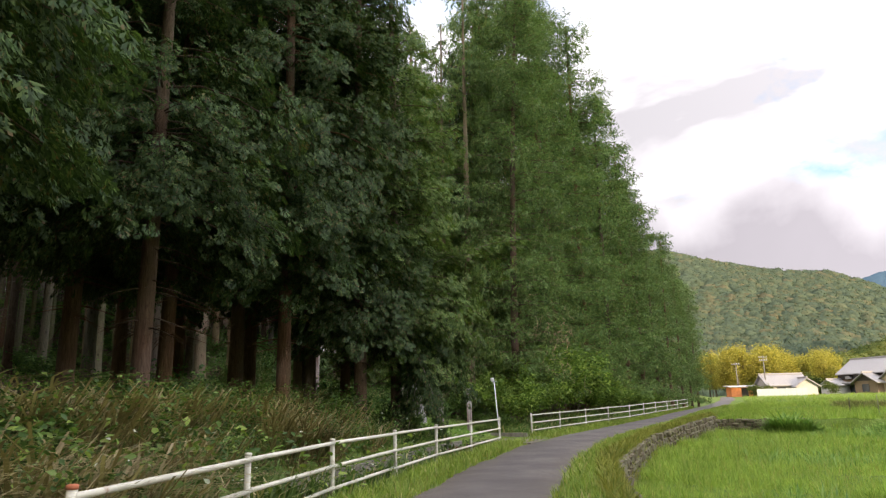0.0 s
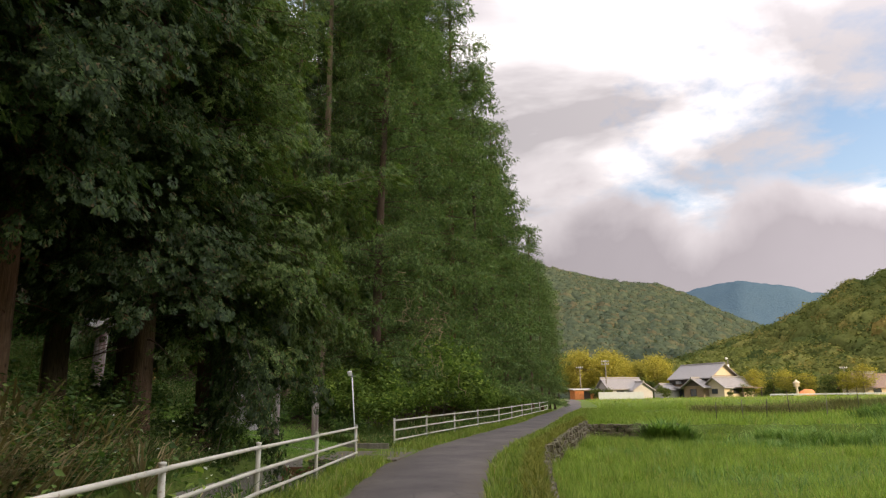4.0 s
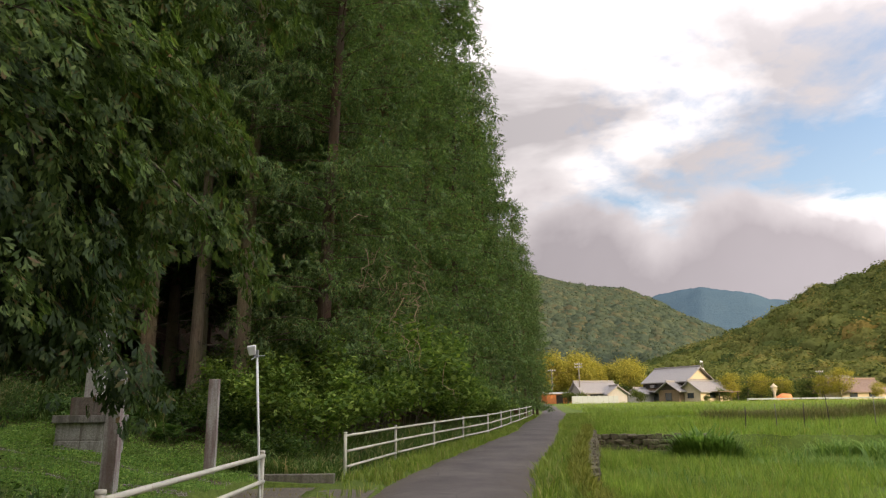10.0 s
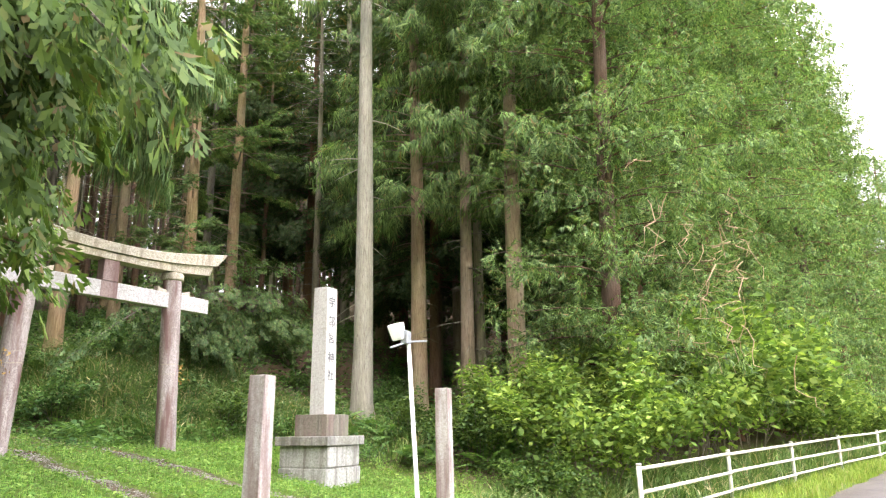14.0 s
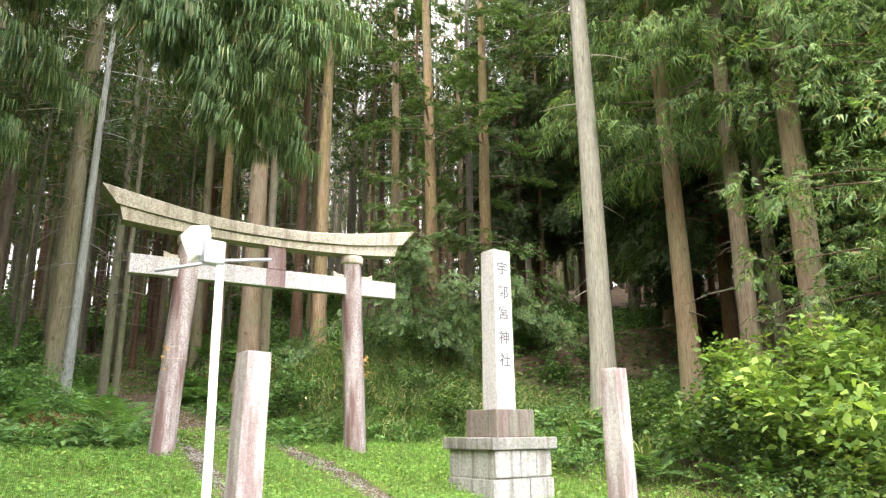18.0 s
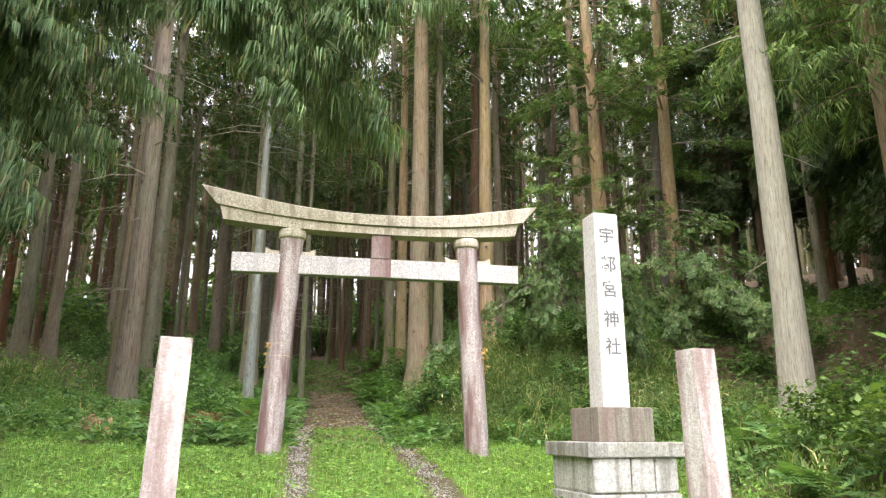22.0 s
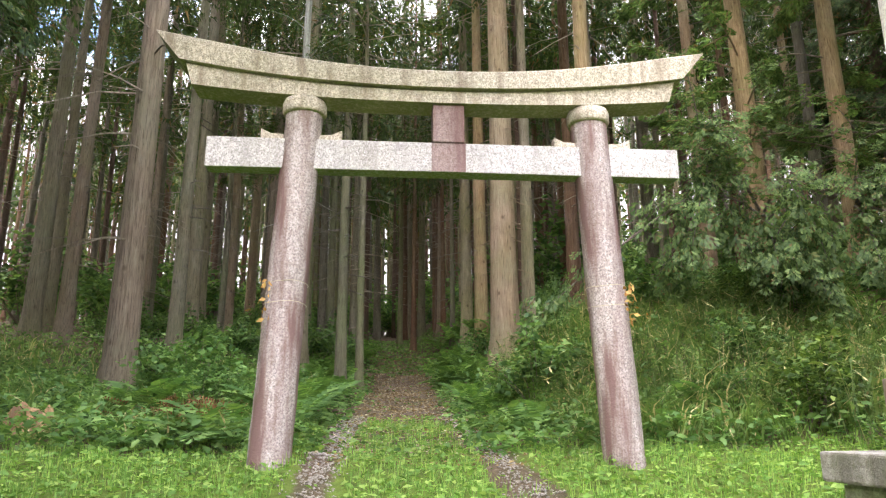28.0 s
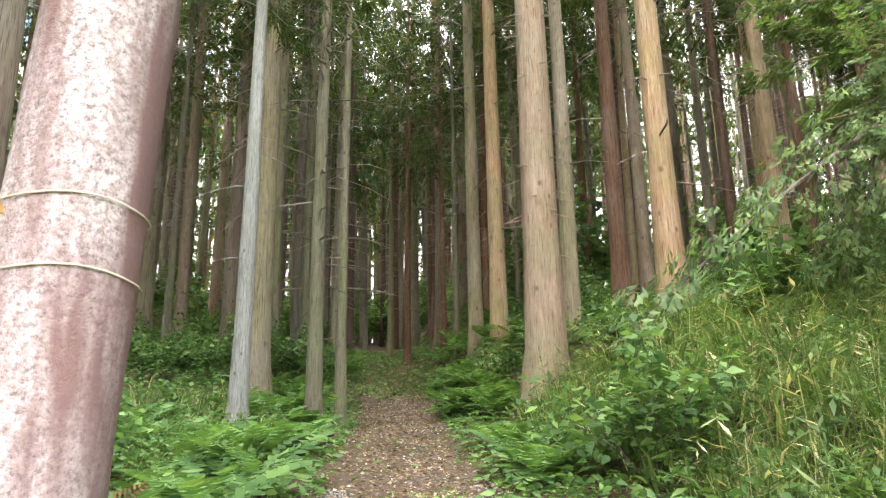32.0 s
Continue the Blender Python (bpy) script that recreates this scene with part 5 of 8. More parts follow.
def clothe(paths, per_m, template, rng, size, inner=0.25, puff=0.35, sag=0.35, upright=False):
    """Sprays along limbs."""
    at, dr = [], []
    for p in paths:
        seg = np.linalg.norm(np.diff(p, axis=0), axis=1)
        cum = np.concatenate([[0], np.cumsum(seg)])
        n = max(2, int(cum[-1] * per_m))
        s = (inner + (1 - inner) * rng.uniform(0, 1, n) ** 0.8) * cum[-1]
        q = np.stack([np.interp(s, cum, p[:, k]) for k in range(3)], -1)
        d = np.stack([np.interp(s, (cum[:-1] + cum[1:]) / 2, np.diff(p[:, k]) / seg) for k in range(3)], -1)
        side = np.cross(d, (0, 0, 1.0)) * rng.choice([-1, 1], n)[:, None]
        w = (s / cum[-1])[:, None]
        dd = d * (0.35 + 0.9 * w) + side * rng.uniform(0.1, 1.2, n)[:, None] * (1.15 - 0.6 * w) + rng.normal(0, 0.25, (n, 3))
        dd[:, 2] -= sag * rng.uniform(0.2, 1.5, n)
        at.append(q + side * rng.uniform(0, puff, n)[:, None] * 0.4 + rng.normal(0, puff * 0.35, (n, 3)))
        dr.append(dd)
    at, dr = np.concatenate(at), np.concatenate(dr)
    if upright:
        dr[:, 2] *= 0.15
    return scatter(*template, at, frames_of(dr, rng.normal(0, 0.08 if upright else 0.45, len(at))), rng.uniform(size * 0.65, size * 1.35, len(at)))


def bunch(paths, rng, n, template, size, radius):
    """Rounded bunches of twigs towards the ends of limbs."""
    at, dr = [], []
    for p in paths:
        for s, k in ((0.32, 0.8), (0.66, 1.0), (1.0, 0.75)):
            c = np.array([np.interp(s, np.linspace(0, 1, len(p)), p[:, q]) for q in range(3)])
            d = rng.normal(0, 1, (n, 3)) * (1, 1, 0.8) + (0, 0, 0.25)
            d /= np.linalg.norm(d, axis=1, keepdims=True)
            at.append(c + rng.normal(0, 0.12, 3) + d * radius * k * rng.uniform(0.35, 0.85, n)[:, None] * (1, 1, 0.8))
            dr.append(d + (0, 0, -0.45) + rng.normal(0, 0.25, (n, 3)))
    at, dr = np.concatenate(at), np.concatenate(dr)
    return scatter(*template, at, frames_of(dr, rng.normal(0, 0.6, len(at))), rng.uniform(size * 0.7, size * 1.3, len(at)))


def conifer(label, h, r, bark, leaf, template, from_z, width, limbs, per_m, seed, size=0.5, droop=0.55, stubs=14, top_w=0.15, sag=0.4, group="", low_w=0.75, lean=0.012, puff=0.35, lite=False, lumps=0, low_bias=0.95, ball=0.95, stub_len=(0.25, 1.5)):
    """One conifer as a thing with trunk, limbs and crown, standing at the origin."""
    rng = np.random.default_rng(seed)
    th = thing("cedar_tree", label, "tree", None, group)
    me, axis, thick = trunk_mesh("trunk", h, r, bark, seed, lean)
    part("trunk", me, None, th)
    u = np.sort(rng.uniform(0, 1, limbs)) ** low_bias
    zs = from_z + (h - from_z - 0.4) * u
    prof = np.where(u < 0.25, low_w + (1 - low_w) * u / 0.25, 1 - (1 - top_w) * (np.maximum(u - 0.25, 0) / 0.75) ** 1.15)
    paths = limb_paths(axis, thick, zs, width * prof * rng.uniform(0.72, 1.15, limbs), rng, 0.22, droop, n=3 if lite else 5)
    bare = limb_paths(axis, thick, rng.uniform(1.8, max(2.6, from_z + 2), stubs), rng.uniform(*stub_len, stubs), rng, 0.0, 0.35, n=3 if lite else 5) if stubs else []
    part("branchwork", limb_mesh("branchwork", list(paths) + bare, 0.024, M_TWIG if lite else bark, 3 if lite else 4), None, th)["kind"] = "stuff"
    if lumps:
        v, f = bunch(paths, rng, lumps, template, size, ball)
    else:
        v, f = clothe(paths, per_m, template, rng, size, sag=sag, puff=puff)
    part("crown", np_mesh("crown", v, f, leaf), None, th)
    return th


def put(src, x, y, scale=1.0, turn=0.0, label="", sink=0.0):
    """Moves the first, or a copy, of a built thing onto the ground."""
    m = pose(x, y, float(ground_z(x, y)) - sink, 0, 0, turn)
    ob = copy_thing(src, m)
    ob.scale = (scale, scale, scale)
    if label:
        ob["label"] = label
    return ob


def drop_source(src):
    for o in list(src.children_recursive) + [src]:
        bpy.data.objects.remove(o)


G_EDGE, G_IN = "conifers at the forest edge", "plantation cedars behind the gate"
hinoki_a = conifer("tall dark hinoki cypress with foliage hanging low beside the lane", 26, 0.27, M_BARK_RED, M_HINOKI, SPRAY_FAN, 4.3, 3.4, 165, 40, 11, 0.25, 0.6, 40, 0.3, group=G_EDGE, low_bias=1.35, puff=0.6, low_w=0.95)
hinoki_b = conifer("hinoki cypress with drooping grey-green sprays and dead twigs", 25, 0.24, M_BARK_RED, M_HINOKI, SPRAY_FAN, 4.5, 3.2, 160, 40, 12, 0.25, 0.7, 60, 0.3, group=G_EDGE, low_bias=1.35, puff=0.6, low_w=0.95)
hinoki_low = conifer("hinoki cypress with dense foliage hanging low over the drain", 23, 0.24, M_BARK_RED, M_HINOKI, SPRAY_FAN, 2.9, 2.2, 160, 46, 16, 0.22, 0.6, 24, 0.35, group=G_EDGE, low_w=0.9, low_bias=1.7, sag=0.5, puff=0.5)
hinoki_near = conifer("hinoki cypress with fresh sprays, coloured as lit, hanging above the fence end", 23, 0.24, M_BARK_RED, M_HINOKI_LIT, SPRAY_FAN, 2.6, 2.7, 160, 48, 17, 0.20, 0.5, 24, 0.35, group=G_EDGE, low_w=0.95, low_bias=1.5, sag=0.5, puff=0.5)
sugi_a = conifer("dense sugi cedar clothed in hanging cords of needles", 26, 0.30, M_BARK_RED, M_SUGI, SPRAY_BALL, 1.8, 3.1, 210, 13, 13, 0.34, 0.35, 10, 0.5, sag=0.2, group=G_EDGE, lumps=23, ball=0.6, low_bias=1.25, low_w=0.9)
sugi_b = conifer("sugi cedar with bunched dark green foliage to the ground", 26, 0.28, M_BARK_RED, M_SUGI, SPRAY_BALL, 1.2, 3.0, 210, 13, 14, 0.34, 0.4, 6, 0.5, sag=0.2, group=G_EDGE, lumps=23, ball=0.6, low_bias=1.25, low_w=0.9)
sugi_c = conifer("smaller far sugi cedar in the row along the lane", 26, 0.28, M_BARK_RED, M_SUGI, SPRAY_BALL_LITE, 1.0, 3.0, 120, 11, 15, 0.42, 0.4, 6, 0.5, sag=0.2, group=G_EDGE, lumps=26, ball=0.72, low_bias=1.2, low_w=0.9)

EDGE_SOUTH = [(-7.5, -14, 0, 1.0), (-8.2, -8, 1, 1.0), (-9.8, -3, 0, 1.05), (-11.5, 2.5, 1, 1.0), (-12.3, 7.0, 0, 1.05), (-10.8, 12.3, 1, 1.0), (-12.1, 17.7, 0, 1.0), (-9.95, 16.8, 1, 1.0), (-10.15, 18.6, 0, 0.95), (-9.6, 19.9, 1, 0.8),
              (-12.9, 19.6, 1, 1.05), (-8.5, 18.6, 3, 0.95), (-8.0, 20.2, 4, 0.9), (-14.6, 18.2, 0, 1.0), (-8.6, 4.0, 0, 1.0), (-14.2, 13.6, 1, 1.1), (-14.6, 9.5, 0, 1.1), (-15.5, 5, 1, 1.1), (-16.5, 0, 0, 1.1), (-17.2, 18.6, 1, 1.05), (-12.4, 15.0, 1, 1.0)]
for q, (x, y, kind, s) in enumerate(EDGE_SOUTH):
    put((hinoki_a, hinoki_b, sugi_a, hinoki_low, hinoki_near)[kind], x, y, s, 71.0 * q)
EDGE_NORTH = [(-9.6, 40.8, 3, 1.1), (-7.9, 47.0, 2, 1.2), (-6.6, 51.8, 3, 1.2), (-5.6, 56.0, 2, 1.1), (-4.4, 60.6, 3, 1.0), (-3.2, 65.2, 3, 0.92), (-12.2, 46.5, 3, 1.2), (-2.2, 69.4, 3, 0.85), (-7.6, 36.0, 2, 0.95), (-8.0, 40.2, 3, 1.1), (-6.4, 44.0, 2, 1.15), (-5.2, 48.6, 3, 1.15), (-4.0, 53.2, 2, 1.1), (-3.0, 58.0, 3, 1.0), (-2.0, 62.5, 2, 0.92), (-0.9, 67.0, 3, 0.85),
              (0.2, 71.2, 2, 0.76), (1.3, 75.2, 3, 0.66), (2.2, 79.0, 3, 0.6), (3.0, 83.5, 3, 0.6), (-10.8, 44.2, 3, 1.15), (-9.4, 50.5, 2, 1.15), (-8.0, 56.5, 3, 1.15), (-6.6, 62.5, 2, 1.05), (-4.8, 69.5, 3, 0.9), (-2.8, 77, 2, 0.8), (-0.5, 84, 3, 0.75)]
for q, (x, y) in enumerate(((-15.2, 41.0), (-17.8, 43.0), (-12.6, 44.5), (-15.5, 47.5), (-18.0, 49.5), (-21.5, 47.0), (-24.5, 45.0), (-27.5, 43.5), (-20.0, 53.5), (-25.5, 50.5), (-30.5, 47.0))):
    put(hinoki_b if q % 2 else hinoki_a, x, y, 0.95, 61.0 * q)
for q, (x, y, kind, s) in enumerate(EDGE_NORTH):
    put(sugi_c if y > 52 or x < -8.5 else (sugi_a, sugi_a, sugi_a, sugi_b)[kind], x, y, s * (0.86 if y > 50 else 0.95 if y > 43 else 1.0), 97.0 * q)

# plantation trees: bare stems with thin crowns high up
pole_src = []
for q, (bark, h, r, fz, lf, tpl, lab) in enumerate((
        (M_BARK_RED, 21, 0.19, 7.5, M_FARCON, SPRAY_HANG_LITE, "straight red-brown cedar stem with a high thin crown"),
        (M_BARK_GREY, 22, 0.20, 8.5, M_FARCON, SPRAY_PLUME_LITE, "straight grey cedar stem with dead side twigs"),
        (M_BARK_MOSS, 20, 0.15, 7.0, M_FARCON, SPRAY_PLUME_LITE, "slim mossy green cedar stem among the plantation"),
        (M_BARK_TAN, 21, 0.22, 8.0, M_FARCON, SPRAY_HANG_LITE, "tan fibrous cedar stem with a high crown"))):
    pole_src.append(conifer(lab, h, r, bark, lf, tpl, fz + 1.2, 2.4, 46, 4.5, 31 + q, 0.72, 0.35, 34, sag=0.3, group=G_IN, low_w=0.6, lean=0.008, puff=0.5, lite=True))

big_tan = conifer("large tan cedar with peeling fibrous bark beside the path", 24, 0.33, M_BARK_TAN, M_SUGI, SPRAY_HANG, 9.5, 3.0, 60, 8.0, 51, 0.65, 0.35, 170, group=G_IN, lean=0.004, stub_len=(0.36, 0.55))
big_pale = conifer("tall pale straight cedar trunk beside the name stone", 24, 0.31, M_BARK_PALE, M_SUGI, SPRAY_HANG, 11.5, 3.0, 55, 8.0, 52, 0.65, 0.35, 10, group=G_IN, lean=0.004)
blue_grey = conifer("leaning cedar trunk covered with blue-grey lichen", 22, 0.24, M_BARK_BLUE, M_FARCON, SPRAY_PLUME_LITE, 9.5, 2.5, 44, 8, 53, 0.6, 0.35, 12, group=G_IN, lean=0.015)
mid_sugi = conifer("sugi cedar with a bare lower trunk and feathery foliage above", 22, 0.27, M_BARK_TAN, M_SUGI, SPRAY_HANG, 5.2, 2.6, 75, 12, 54, 0.6, 0.35, 14, group=G_EDGE)
side_hinoki = conifer("hinoki with layered fans of foliage low on its trunk", 20, 0.25, M_BARK_TAN, M_HINOKI_MID, SPRAY_FAN, 2.6, 2.7, 60, 30, 55, 0.22, 0.22, 30, group=G_IN, sag=0.12, puff=0.12, low_bias=1.2)

KNOWN = [(big_tan, -22.56, 29.86, 1.12), (big_pale, -13.33, 34.3, 1.0), (pole_src[3], -19.64, 23.04, 1.35), (pole_src[1], -25.2, 18.9, 1.25), (pole_src[3], -25.0, 19.75, 1.0), (pole_src[3], -21.97, 31.7, 1.18), (pole_src[0], -25.6, 32.3, 1.2),
         (pole_src[0], -36.66, 29.62, 1.3), (pole_src[2], -40.19, 29.04, 1.45), (blue_grey, -22.07, 25.44, 0.66), (pole_src[1], -24.6, 25.25, 1.4),
         (side_hinoki, -20.75, 36.82, 1.05), (side_hinoki, -19.7, 34.2, 1.0), (pole_src[1], -32.0, 20.93, 1.7), (mid_sugi, -13.24, 36.79, 1.08), (mid_sugi, -18.7, 42.8, 1.0), (pole_src[3], -11.66, 36.7, 1.1), (pole_src[1], -12.2, 38.6, 1.0),
         (mid_sugi, -10.1, 36.4, 1.12), (mid_sugi, -11.6, 20.6, 1.0), (pole_src[3], -26.5, 36.5, 1.2), (mid_sugi, -14.8, 42.0, 1.05), (pole_src[1], -23.6, 30.6, 0.95),
         (pole_src[1], -28.5, 17.7, 1.1), (pole_src[0], -32.0, 15.7, 1.2), (pole_src[2], -23.26, 26.37, 1.0), (pole_src[2], -23.9, 26.75, 0.78), (pole_src[2], -29.8, 25.6, 1.1), (pole_src[1], -32.6, 26.2, 0.9),
         (pole_src[2], -38.4, 28.0, 0.95), (pole_src[1], -42.7, 28.6, 0.9), (pole_src[1], -29.5, 29.9, 1.15), (pole_src[0], -32.3, 30.7, 0.9), (pole_src[0], -32.5, 33.9, 0.9), (pole_src[3], -27.6, 33.7, 0.95),
         (pole_src[1], -30.2, 36.8, 0.9), (pole_src[3], -30.0, 38.4, 0.9), (pole_src[0], -27.8, 38.2, 0.95), (pole_src[1], -44.0, 26.9, 0.85), (pole_src[3], -38.2, 30.8, 0.9),
         (pole_src[0], -38.4, 26.5, 0.9), (pole_src[1], -24.7, 22.4, 1.05), (pole_src[1], -23.5, 38.0, 1.0), (pole_src[0], -34.3, 33.4, 0.9)]
for q, (src, x, y, s) in enumerate(KNOWN):
    put(src, x, y, s, 53.0 * q)

taken = [(x, y) for _, x, y, _ in KNOWN] + [(x, y) for x, y, _, _ in EDGE_SOUTH + EDGE_NORTH]
rng = np.random.default_rng(21)
far_wood = []
count = 0
for _ in range(9000):
    if count >= 250:
        break
    far = rng.uniform() < 0.55
    x = rng.uniform(-72, -24) if far else rng.uniform(-32, -15.5)
    y = 27.5 + rng.normal(0, 1) * (6 + 0.42 * abs(x + 12)) if rng.uniform() < 0.8 else rng.uniform(-8, 62)
    if abs(y - float(path_mid(x))) < 1.9 + 0.01 * abs(x) and x > -46:
        continue
    if x > -17 and 21.5 < y < 33.5 or y > 66 or y < -12 or x > -26 and 23 < y < 42:
        continue
    gap = 2.1 + 0.012 * abs(x)
    if any((x - a) ** 2 + (y - b) ** 2 < gap * gap for a, b in taken):
        continue
    taken.append((x, y))
    count += 1
    if x < -40:
        far_wood.append((x, y, rng.uniform(0.82, 1.2)))
    else:
        put(pole_src[int(rng.integers(0, 4))], x, y, rng.uniform(0.82, 1.25), rng.uniform(0, 360))
# the slim close-set stems beyond the end of the path
count = 0
for _ in range(9000):
    if count >= 190:
        break
    x, y = rng.uniform(-66, -27), 27.6 + rng.normal(0, 1) * 9
    if abs(y - float(path_mid(x))) < 1.5 and x > -34 or any((x - a) ** 2 + (y - b) ** 2 < 1.5 for a, b in taken):
        continue
    taken.append((x, y))
    count += 1
    if x < -36:
        far_wood.append((x, y, rng.uniform(0.6, 0.95)))
    else:
        put(pole_src[int(rng.integers(0, 4))], x, y, rng.uniform(0.62, 0.95), rng.uniform(0, 360))
for _ in range(240):
    x, y = (rng.uniform(-60, -14), rng.uniform(62, 84)) if rng.uniform() < 0.5 else (rng.uniform(-80, -60), rng.uniform(-20, 75))
    far_wood.append((x, y, rng.uniform(0.8, 1.3)))
stems, tufts_at, tufts_dir, stem_mats = [[], [], [], []], [], [], (M_BARK_RED, M_BARK_GREY, M_BARK_MOSS, M_BARK_RED)
for q, (x, y, s) in enumerate(far_wood):
    z = float(ground_z(x, y))
    h = 20 * s
    lean = rng.normal(0, 0.2, 2)
    pts = np.array([(x, y, z - 0.3), (x, y, z + 0.5), (x + lean[0] * 0.5, y + lean[1] * 0.5, z + h * 0.5), (x + lean[0], y + lean[1], z + h)])
    stems[q % 4].append(tube_arrays(pts, np.array([0.21, 0.155, 0.11, 0.02]) * s, 7))
    n = 62
    hz = rng.uniform(0.38, 1.0, n) ** 0.8
    a = rng.uniform(0, 2 * np.pi, n)
    d = np.stack([np.cos(a), np.sin(a), 0 * a], -1)
    tufts_at.append(np.stack([x + lean[0] * hz, y + lean[1] * hz, z + h * hz], -1) + d * (2.2 * (1.05 - hz) * rng.uniform(0.1, 1, n))[:, None])
    tufts_dir.append(d + (0, 0, -0.35) + rng.normal(0, 0.2, (n, 3)))
for st, mt in zip(stems, stem_mats):
    tagged(new("backwood_stems", np_mesh("backwood_stems", *join_arrays(st), mt, True)), "slim straight stems far back in the cedar plantation", "trees", kind="stuff")
P = np.concatenate(tufts_at)
v, f = scatter(*SPRAY_HANG_LITE, P, frames_of(np.concatenate(tufts_dir), rng.normal(0, 0.5, len(P))), rng.uniform(0.7, 1.4, len(P)))
tagged(new("backwood_foliage", np_mesh("backwood_foliage", v, f, M_FARCON)), "thin foliage of the far plantation stems", "trees", kind="stuff")
for src in (hinoki_a, hinoki_b, hinoki_low, hinoki_near, sugi_a, sugi_b, sugi_c, big_tan, big_pale, blue_grey, mid_sugi, side_hinoki, *pole_src):
    drop_source(src)


# overhanging boughs near the entrance belong to the edge trees
def bough(label, root, tips, template, leaf, per_m, size, seed, sag, sub=5, upright=False):
    rng = np.random.default_rng(seed)
    th = thing("tree_bough", label, "tree bough", pose(*root))
    paths = []
    for tip in tips:
        s = np.linspace(0, 1, 7)[:, None]
        d = np.array(tip, float) - root
        p = s * d + np.array((0, 0, 1.0)) * (0.5 * np.sin(np.pi * s) * 0.6)
        paths.append(p)
        for _ in range(sub):
            i = rng.integers(2, 6)
            a = rng.normal(0, 0.5, 3) + d / np.linalg.norm(d) * 0.6 + (0, 0, -0.35)
            q = p[i] + np.linspace(0, 1, 5)[:, None] * a * rng.uniform(0.7, 1.5) + np.array((0, 0, -0.35)) * (np.linspace(0, 1, 5)[:, None] ** 2)
            paths.append(q)
    part("branchwork", limb_mesh("branchwork", paths, 0.02, M_TWIG, 5), None, th)["kind"] = "stuff"
    v, f = clothe(paths, per_m, template, rng, size, inner=0.3, sag=sag, puff=0.4, upright=upright)
    part("foliage", np_mesh("foliage", v, f, leaf), None, th)
    return th


bough("hinoki bough with fresh sprays, coloured as lit, hanging over the fence end", (-8.0, 20.7, 5.4), [(-6.3, 22.4, 3.6), (-5.9, 21.6, 4.6), (-6.2, 22.3, 4.6), (-5.8, 21.9, 5.6), (-6.6, 22.7, 5.6), (-5.5, 21.0, 6.3), (-6.5, 22.3, 3.1), (-6.3, 21.8, 2.7), (-6.7, 22.5, 4.2), (-5.9, 21.3, 3.6), (-5.3, 21.6, 6.6), (-6.1, 20.6, 4.2)], SPRAY_FAN, M_HINOKI_LIT, 70, 0.19, 3, 0.5, sub=4)
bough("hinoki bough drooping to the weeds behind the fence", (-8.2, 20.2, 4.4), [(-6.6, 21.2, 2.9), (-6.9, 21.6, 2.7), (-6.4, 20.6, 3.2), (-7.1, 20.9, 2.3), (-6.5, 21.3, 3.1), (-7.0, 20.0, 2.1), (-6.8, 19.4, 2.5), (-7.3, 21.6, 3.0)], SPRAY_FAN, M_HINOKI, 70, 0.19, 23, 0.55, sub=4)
bough("feathery cedar bough hanging above the gate", (-11.6, 20.6, 9.4), [(-11.9, 27.6, 7.3), (-12.2, 26.6, 6.6), (-11.6, 26.9, 7.8), (-12.4, 28.4, 7.9), (-11.9, 25.4, 7.2)], SPRAY_TASSEL, M_CEDAR_BOUGH, 52, 0.32, 4, 0.1, sub=7, upright=True)
bough("sugi bough with hanging fingers beside the path", (-11.6, 20.6, 7.4), [(-12.4, 23.4, 6.6), (-13.0, 22.6, 5.8), (-12.8, 23.9, 7.4)], SPRAY_TASSEL, M_CEDAR_BOUGH, 52, 0.30, 14, 0.1, sub=7, upright=True)
bough("low hinoki bough with layered fans beside the gate", (-19.7, 34.2, 5.4), [(-17.2, 32.0, 5.6), (-16.8, 33.2, 5.0), (-17.4, 31.4, 4.8), (-17.1, 32.8, 3.9), (-17.2, 31.7, 6.1), (-17.6, 33.8, 3.6)], SPRAY_FAN, M_HINOKI_MID, 34, 0.22, 8, 0.12, sub=4)
bough("low hinoki bough behind the name stone", (-20.75, 36.82, 6.0), [(-17.5, 35.4, 5.4), (-17.2, 36.2, 4.6), (-17.9, 35.0, 4.0), (-18.2, 37.6, 5.8), (-17.8, 36.9, 3.9), (-18.6, 35.6, 6.6)], SPRAY_FAN, M_HINOKI_MID, 34, 0.22, 9, 0.12, sub=4)

# dense young growth that closes the wood up the slope
rng = np.random.default_rng(61)
n = 1900
bx, by = rng.uniform(-96, -62, n), rng.uniform(-60, 96, n)
side = rng.uniform(0, 1, n) < 0.42
bx, by = np.where(side, rng.uniform(-70, -13, n), bx), np.where(side, rng.uniform(62, 86, n), by)
P = np.stack([bx, by, ground_z(bx, by) + 13 * rng.uniform(0, 1, n) ** 1.3], -1)
canopy("backwood_thicket", "dark dense young growth up the forest slope", P, 34, rng.uniform(1.4, 2.6, n), M_FARCON, 62, 0.9, 0.22, dome=False)

